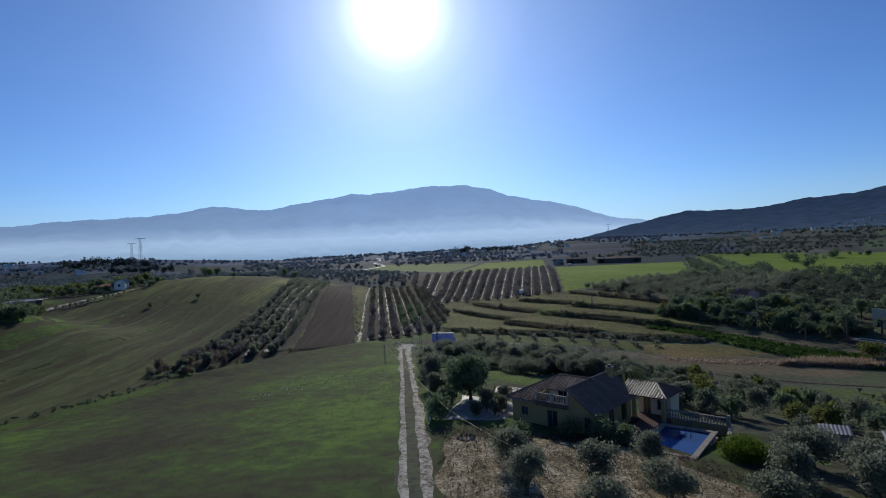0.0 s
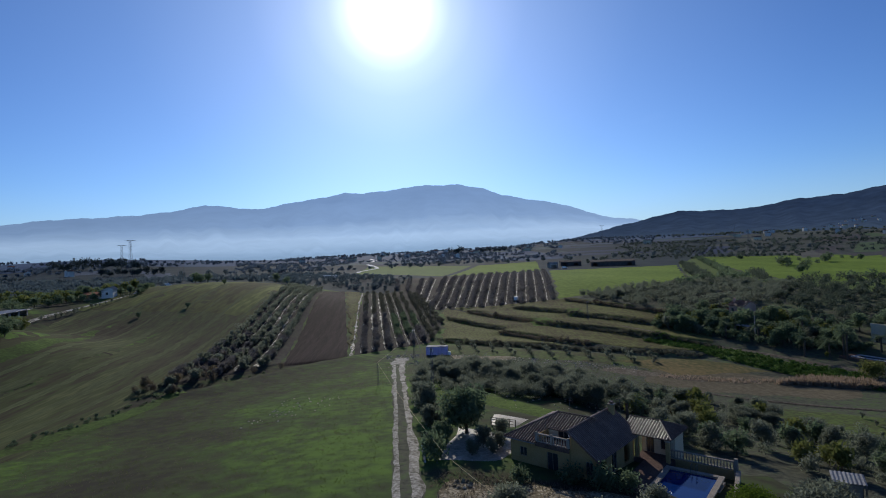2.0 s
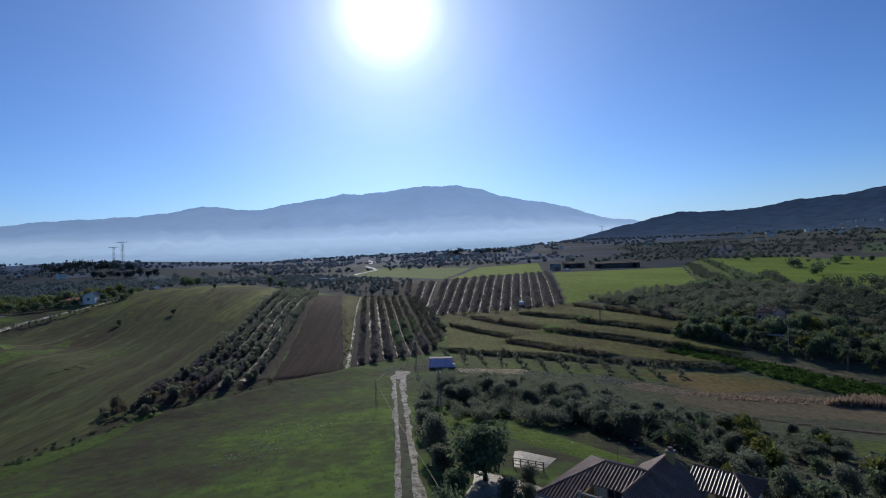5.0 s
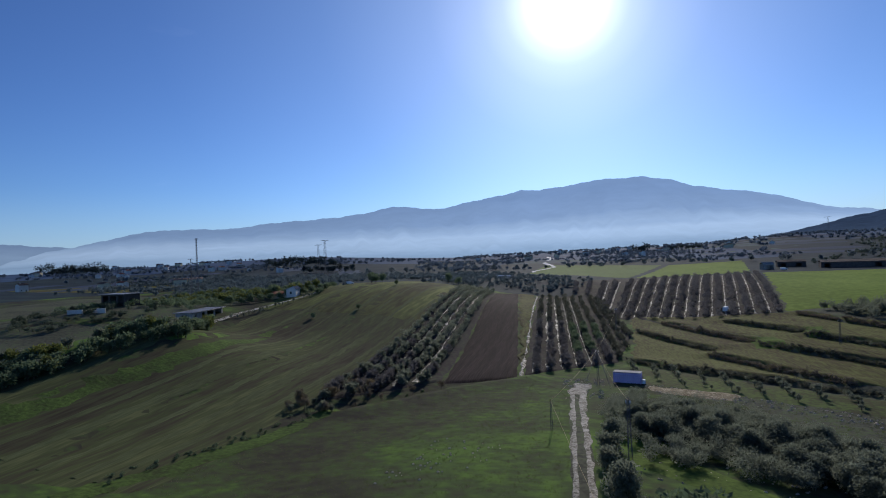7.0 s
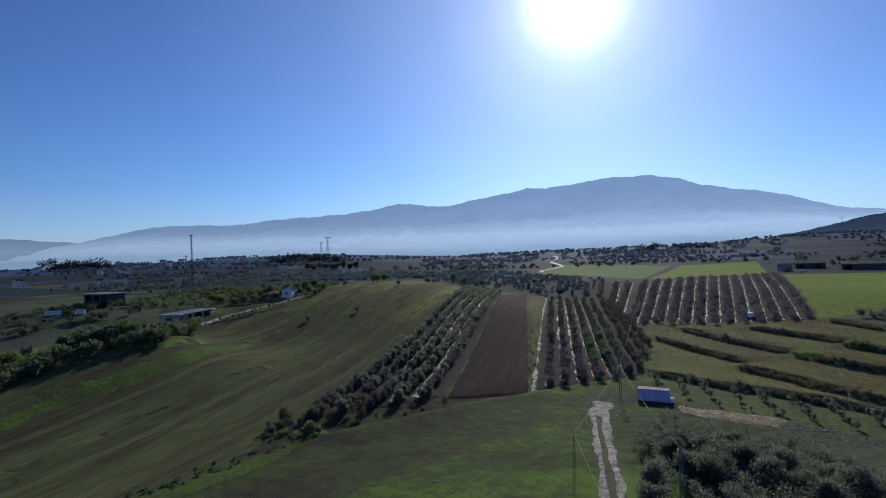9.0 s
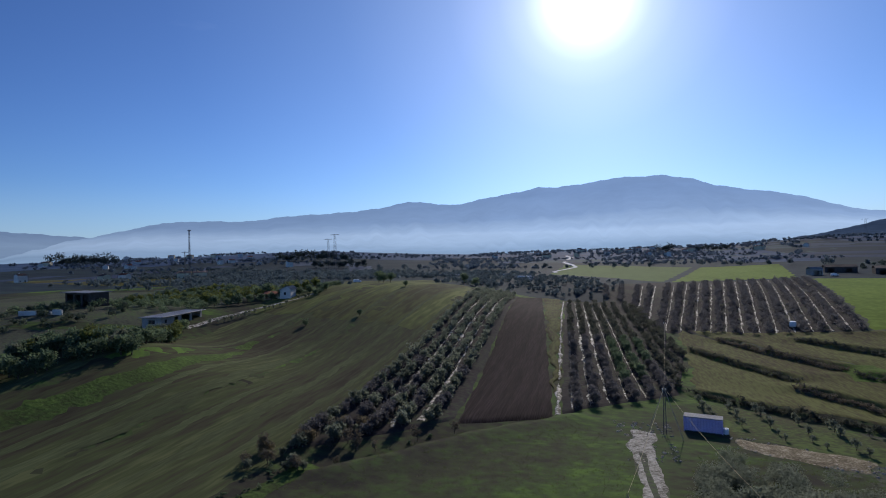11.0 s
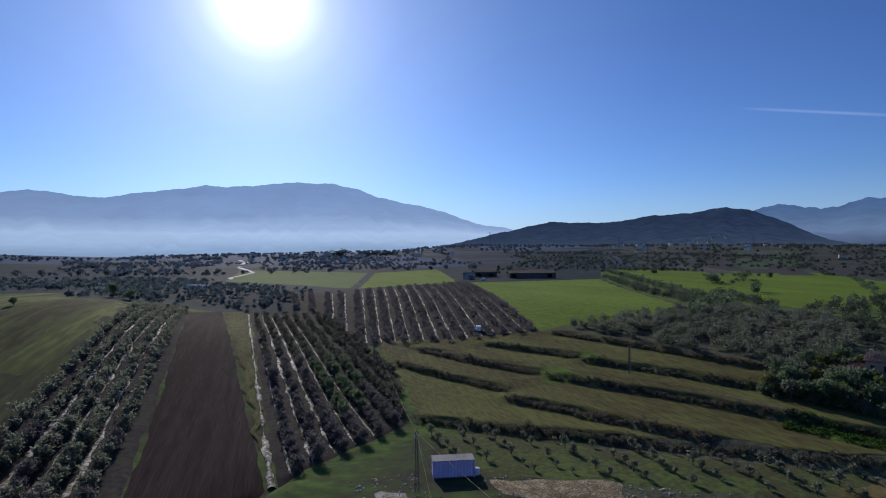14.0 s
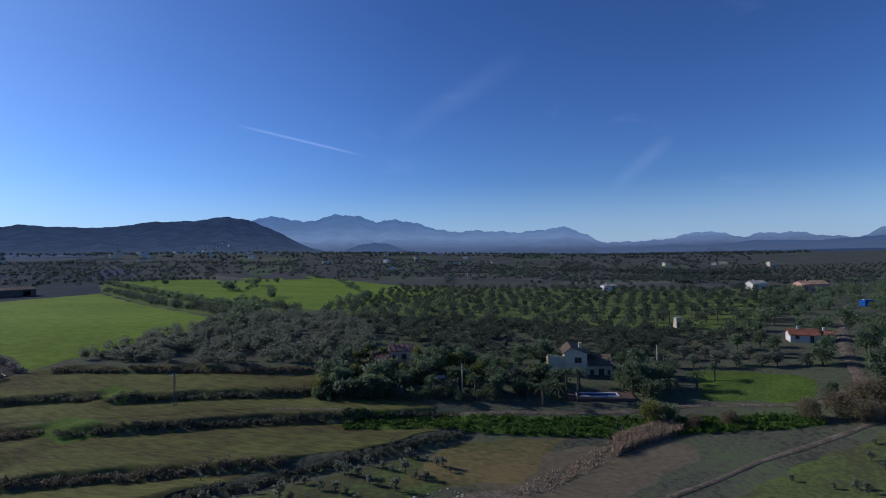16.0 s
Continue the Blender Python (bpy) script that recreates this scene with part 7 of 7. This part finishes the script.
# villages: small far houses, each a thing
HOUSES = []
for n, (poly, count, st) in enumerate((([(-520, 430), (-380, 420), (-360, 520), (-560, 560)], 5, 4), ([(-900, 700), (-420, 620), (-380, 900), (-1000, 1100)], 20, 5), ([(380, 900), (800, 760), (1150, 1000), (700, 1250)], 16, 6), ([(650, 420), (1100, 300), (1200, 700), (700, 700)], 11, 7), ([(800, -20), (1000, -60), (1050, 200), (850, 200)], 4, 8), ([(-180, 900), (300, 900), (300, 1400), (-200, 1400)], 20, 9))):
    for x, y in scattered(poly, count, 500 + st):
        if not HOUSES or len(HOUSES) < 3:
            k = len(HOUSES)
            HOUSES.append(cottage(x, y, 40 * k, (9, 13, 8)[k], 7, (4.5, 5.5, 6.5)[k], 1.8, (WHITE, CREAM, WHITE)[k], (RED_TILE, TILE, TILE)[k], ("white far house with a red roof", "cream far house with a clay roof", "tall white far house with a clay roof")[k], "valley_house", group="houses of the far valley"))
        else:
            copy_thing(HOUSES[random.randrange(3)], Matrix.Translation((x, y, gz(x, y))) @ Matrix.Rotation(random.uniform(0, 6.28), 4, "Z"))

# grass and weeds on the near knoll, as one tangle
def tufts(name, poly, count, blade, mat, label, seed):
    rr = np.random.RandomState(seed)
    P = np.array(list(scattered(poly, count, seed)))
    z = ground(P[:, 0], P[:, 1])
    reps = 4
    c = np.repeat(np.column_stack([P, z]), reps, 0) + rr.normal(size=(count * reps, 3)) * (0.18, 0.18, 0)
    an = rr.rand(len(c)) * 6.283
    s = blade * (0.5 + rr.rand(len(c)))
    lean = rr.normal(size=(len(c), 2)) * (0.8 if blade < 1 else 0.25)
    side = np.column_stack([np.cos(an), np.sin(an), 0 * an]) * (np.minimum(s, 0.5) * 0.22)[:, None]
    tip = c + np.column_stack([lean * s[:, None], s])
    q = np.stack([c - side, c + side, tip + side * 0.3, tip - side * 0.3], 1)
    tagged(new(name, quads_mesh(name, q, mat)), label, "grass", kind="stuff")


lattice_post(430, 1145, 72 - gz(430, 1145), "grey lattice pylon at the foot of the wooded hill", 4, 12, "tall pylons")
thicket("olive_thicket", list(scattered([(9, 158), (7, 142), (12, 118), (30, 113), (38, 114), (40, 136), (29, 152), (14, 163)], 290, 45)), OLIVE_LEAF, 2.5, 1.7, 560, 0.12, "low dense grey olive scrub in the grove", seed=226)
tufts("meadow_grass", [(-62, 62), (3, 56), (2, 168), (-10, 182), (-34, 168), (-52, 130)], 9000, 0.11, GRASS_BLADE, "rough green grass on the near knoll", 601)
tufts("meadow_grass", [(8, 128), (14, 120), (60, 110), (70, 150), (20, 176), (9, 165)], 4000, 0.14, GRASS_BLADE, "rough grass in the meadow", 602)
tufts("dry_weeds", [(7, 50), (36, 50), (32, 68), (14, 78), (8, 80)], 2500, 0.22, DRY_LEAF, "dry weeds on the stony garden", 603)
tufts("dry_weeds", [(-60, 70), (-20, 60), (2, 90), (0, 160), (-30, 160), (-50, 120)], 1800, 0.12, DRY_LEAF, "dry weeds among the grass", 604)
# greenery before the houses and along the meadow's upper edge
for x, y, s in ((117, 127, 1.0), (118, 124.5, 0.9), (116, 128.5, 0.8), (119, 122, 0.9), (101, 122, 0.7)):
    plant("broad_tree", x, y, s, "leafy dark tree beside the garden pool", group="trees round the houses")
for k in range(14):
    thicket("olive_row", list(row_points((560 + 26 * k, 80 - 4 * k), (600 + 26 * k, -60 - 10 * k), 9, 1.2, 0.1)), GROVE_LEAF, 3.4, 2.0, 40, 0.8, "row of olive trees on the far slope", seed=330 + k)
for x, y, s in ((107, 146, 0.6), (109, 150, 0.6), (116, 130.5, 0.55), (112, 126, 0.6), (104, 143, 0.4), (104, 152, 0.7), (101, 156, 0.7), (118, 132, 0.6), (111, 151, 0.7), (113.5, 127, 0.7)):
    plant("lime_tree" if s < 0.5 else "broad_tree", x, y, s, "leafy garden shrub before the house", "bush", "shrubs before the house")
for x, y in [*row_points((134, 120), (140, 92), 4.2, 0.8, 0.05), *row_points((142, 118), (147, 96), 5.0, 1.0, 0.1)]:
    plant("olive_tree_mid", x, y, random.uniform(0.9, 1.25), "round grey olive tree above the meadow", group="olives above the meadow")
thicket("roadside_growth", [*scattered([(176, 100), (200, 60), (300, 20), (420, -20), (380, 60), (230, 90)], 130, 77)], DARK_LEAF, 4.6, 2.6, 90, 0.6, "mixed dark trees round the upper houses", seed=480)
thicket("roadside_growth", [*scattered([(118, 88), (160, 60), (200, 40), (170, 20), (120, 60)], 60, 78)], DRY_LEAF, 4.2, 2.4, 130, 0.5, "brown leafless trees beside the lane", seed=481)
tufts("reed_bed", [(62, 140.5), (86, 128.5), (97, 119.5), (100, 122.5), (88, 132), (64, 143)], 350, 0.4, REED_LEAF, "strip of tawny grass beside the reeds", 607)
tufts("reed_bed", [(82, 130.8), (88, 127), (97, 119.5), (100, 122.5), (90, 131)], 1000, 1.05, REED_LEAF, "strip of pale pinkish reeds in the meadow", 606)
# the village at the foot of the wooded hill
bear_, dist_, sheet_ = SHEETS["dark wooded hill with a village at its foot"]
rv = random.Random(9)
for k in range(34):
    be, di = (rv.gauss(43.5, 1.0), rv.uniform(1480, 1700)) if k < 18 else (rv.gauss(52.0, 1.2), rv.uniform(1400, 1560))
    i, j = int(np.argmin(np.abs(bear_ - be))), int(np.argmin(np.abs(dist_ - di)))
    x, y = -5 + dist_[j] * math.sin(radians(bear_[i])), 95 + dist_[j] * math.cos(radians(bear_[i]))
    copy_thing(HOUSES[rv.randrange(3)], Matrix.Translation((x + rv.uniform(-12, 12), y, float(sheet_[i, j]) - 0.6)) @ Matrix.Rotation(rv.uniform(0, 6.28), 4, "Z") @ Matrix.Scale(0.75, 4))


def stones(poly, count, size, label, seed):
    """Loose pale stones lying on the land, as one object."""
    rr = np.random.RandomState(seed)
    verts, faces = [], []
    for x, y in scattered(poly, count, seed):
        s, base = size * rr.uniform(0.4, 1.3), len(verts)
        z = gz(x, y) + 0.12
        an = rr.rand() * 6.28
        for k in range(5):
            verts.append((x + s * math.cos(an + k * 1.257) * rr.uniform(0.7, 1.2), y + s * math.sin(an + k * 1.257) * rr.uniform(0.7, 1.2), z - 0.1))
        for k in range(5):
            verts.append((x + 0.6 * s * math.cos(an + k * 1.257), y + 0.6 * s * math.sin(an + k * 1.257), z + s * rr.uniform(0.0, 0.12)))
        for k in range(5):
            faces.append((base + k, base + (k + 1) % 5, base + 5 + (k + 1) % 5, base + 5 + k))
        faces += [(base + 5, base + 6, base + 7, base + 8), (base + 5, base + 8, base + 9, base + 9)][:1]
    tagged(new("loose_stones", mesh_from("loose_stones", verts, faces, STONE_PALE)), label, "stones", kind="stuff")


stones([(-22, 108), (-10, 112), (-6, 124), (-18, 130)], 60, 0.2, "pale loose stones in the knoll's grass", 701)
stones([(8, 118), (16, 108), (40, 100), (50, 112), (20, 128)], 120, 0.2, "pale rubble among the olive trees", 702)
stones([(17, 172), (40, 158), (60, 146), (62, 152), (36, 170), (18, 180)], 220, 0.26, "pale rubble beside the young trees", 703)
stones([(0.5, 160), (8, 160), (9, 184), (-1, 184)], 130, 0.28, "pale stones at the end of the track", 704)
stones([(9, 54), (32, 54), (29, 69), (9, 77)], 280, 0.14, "pale stones on the garden earth", 705)
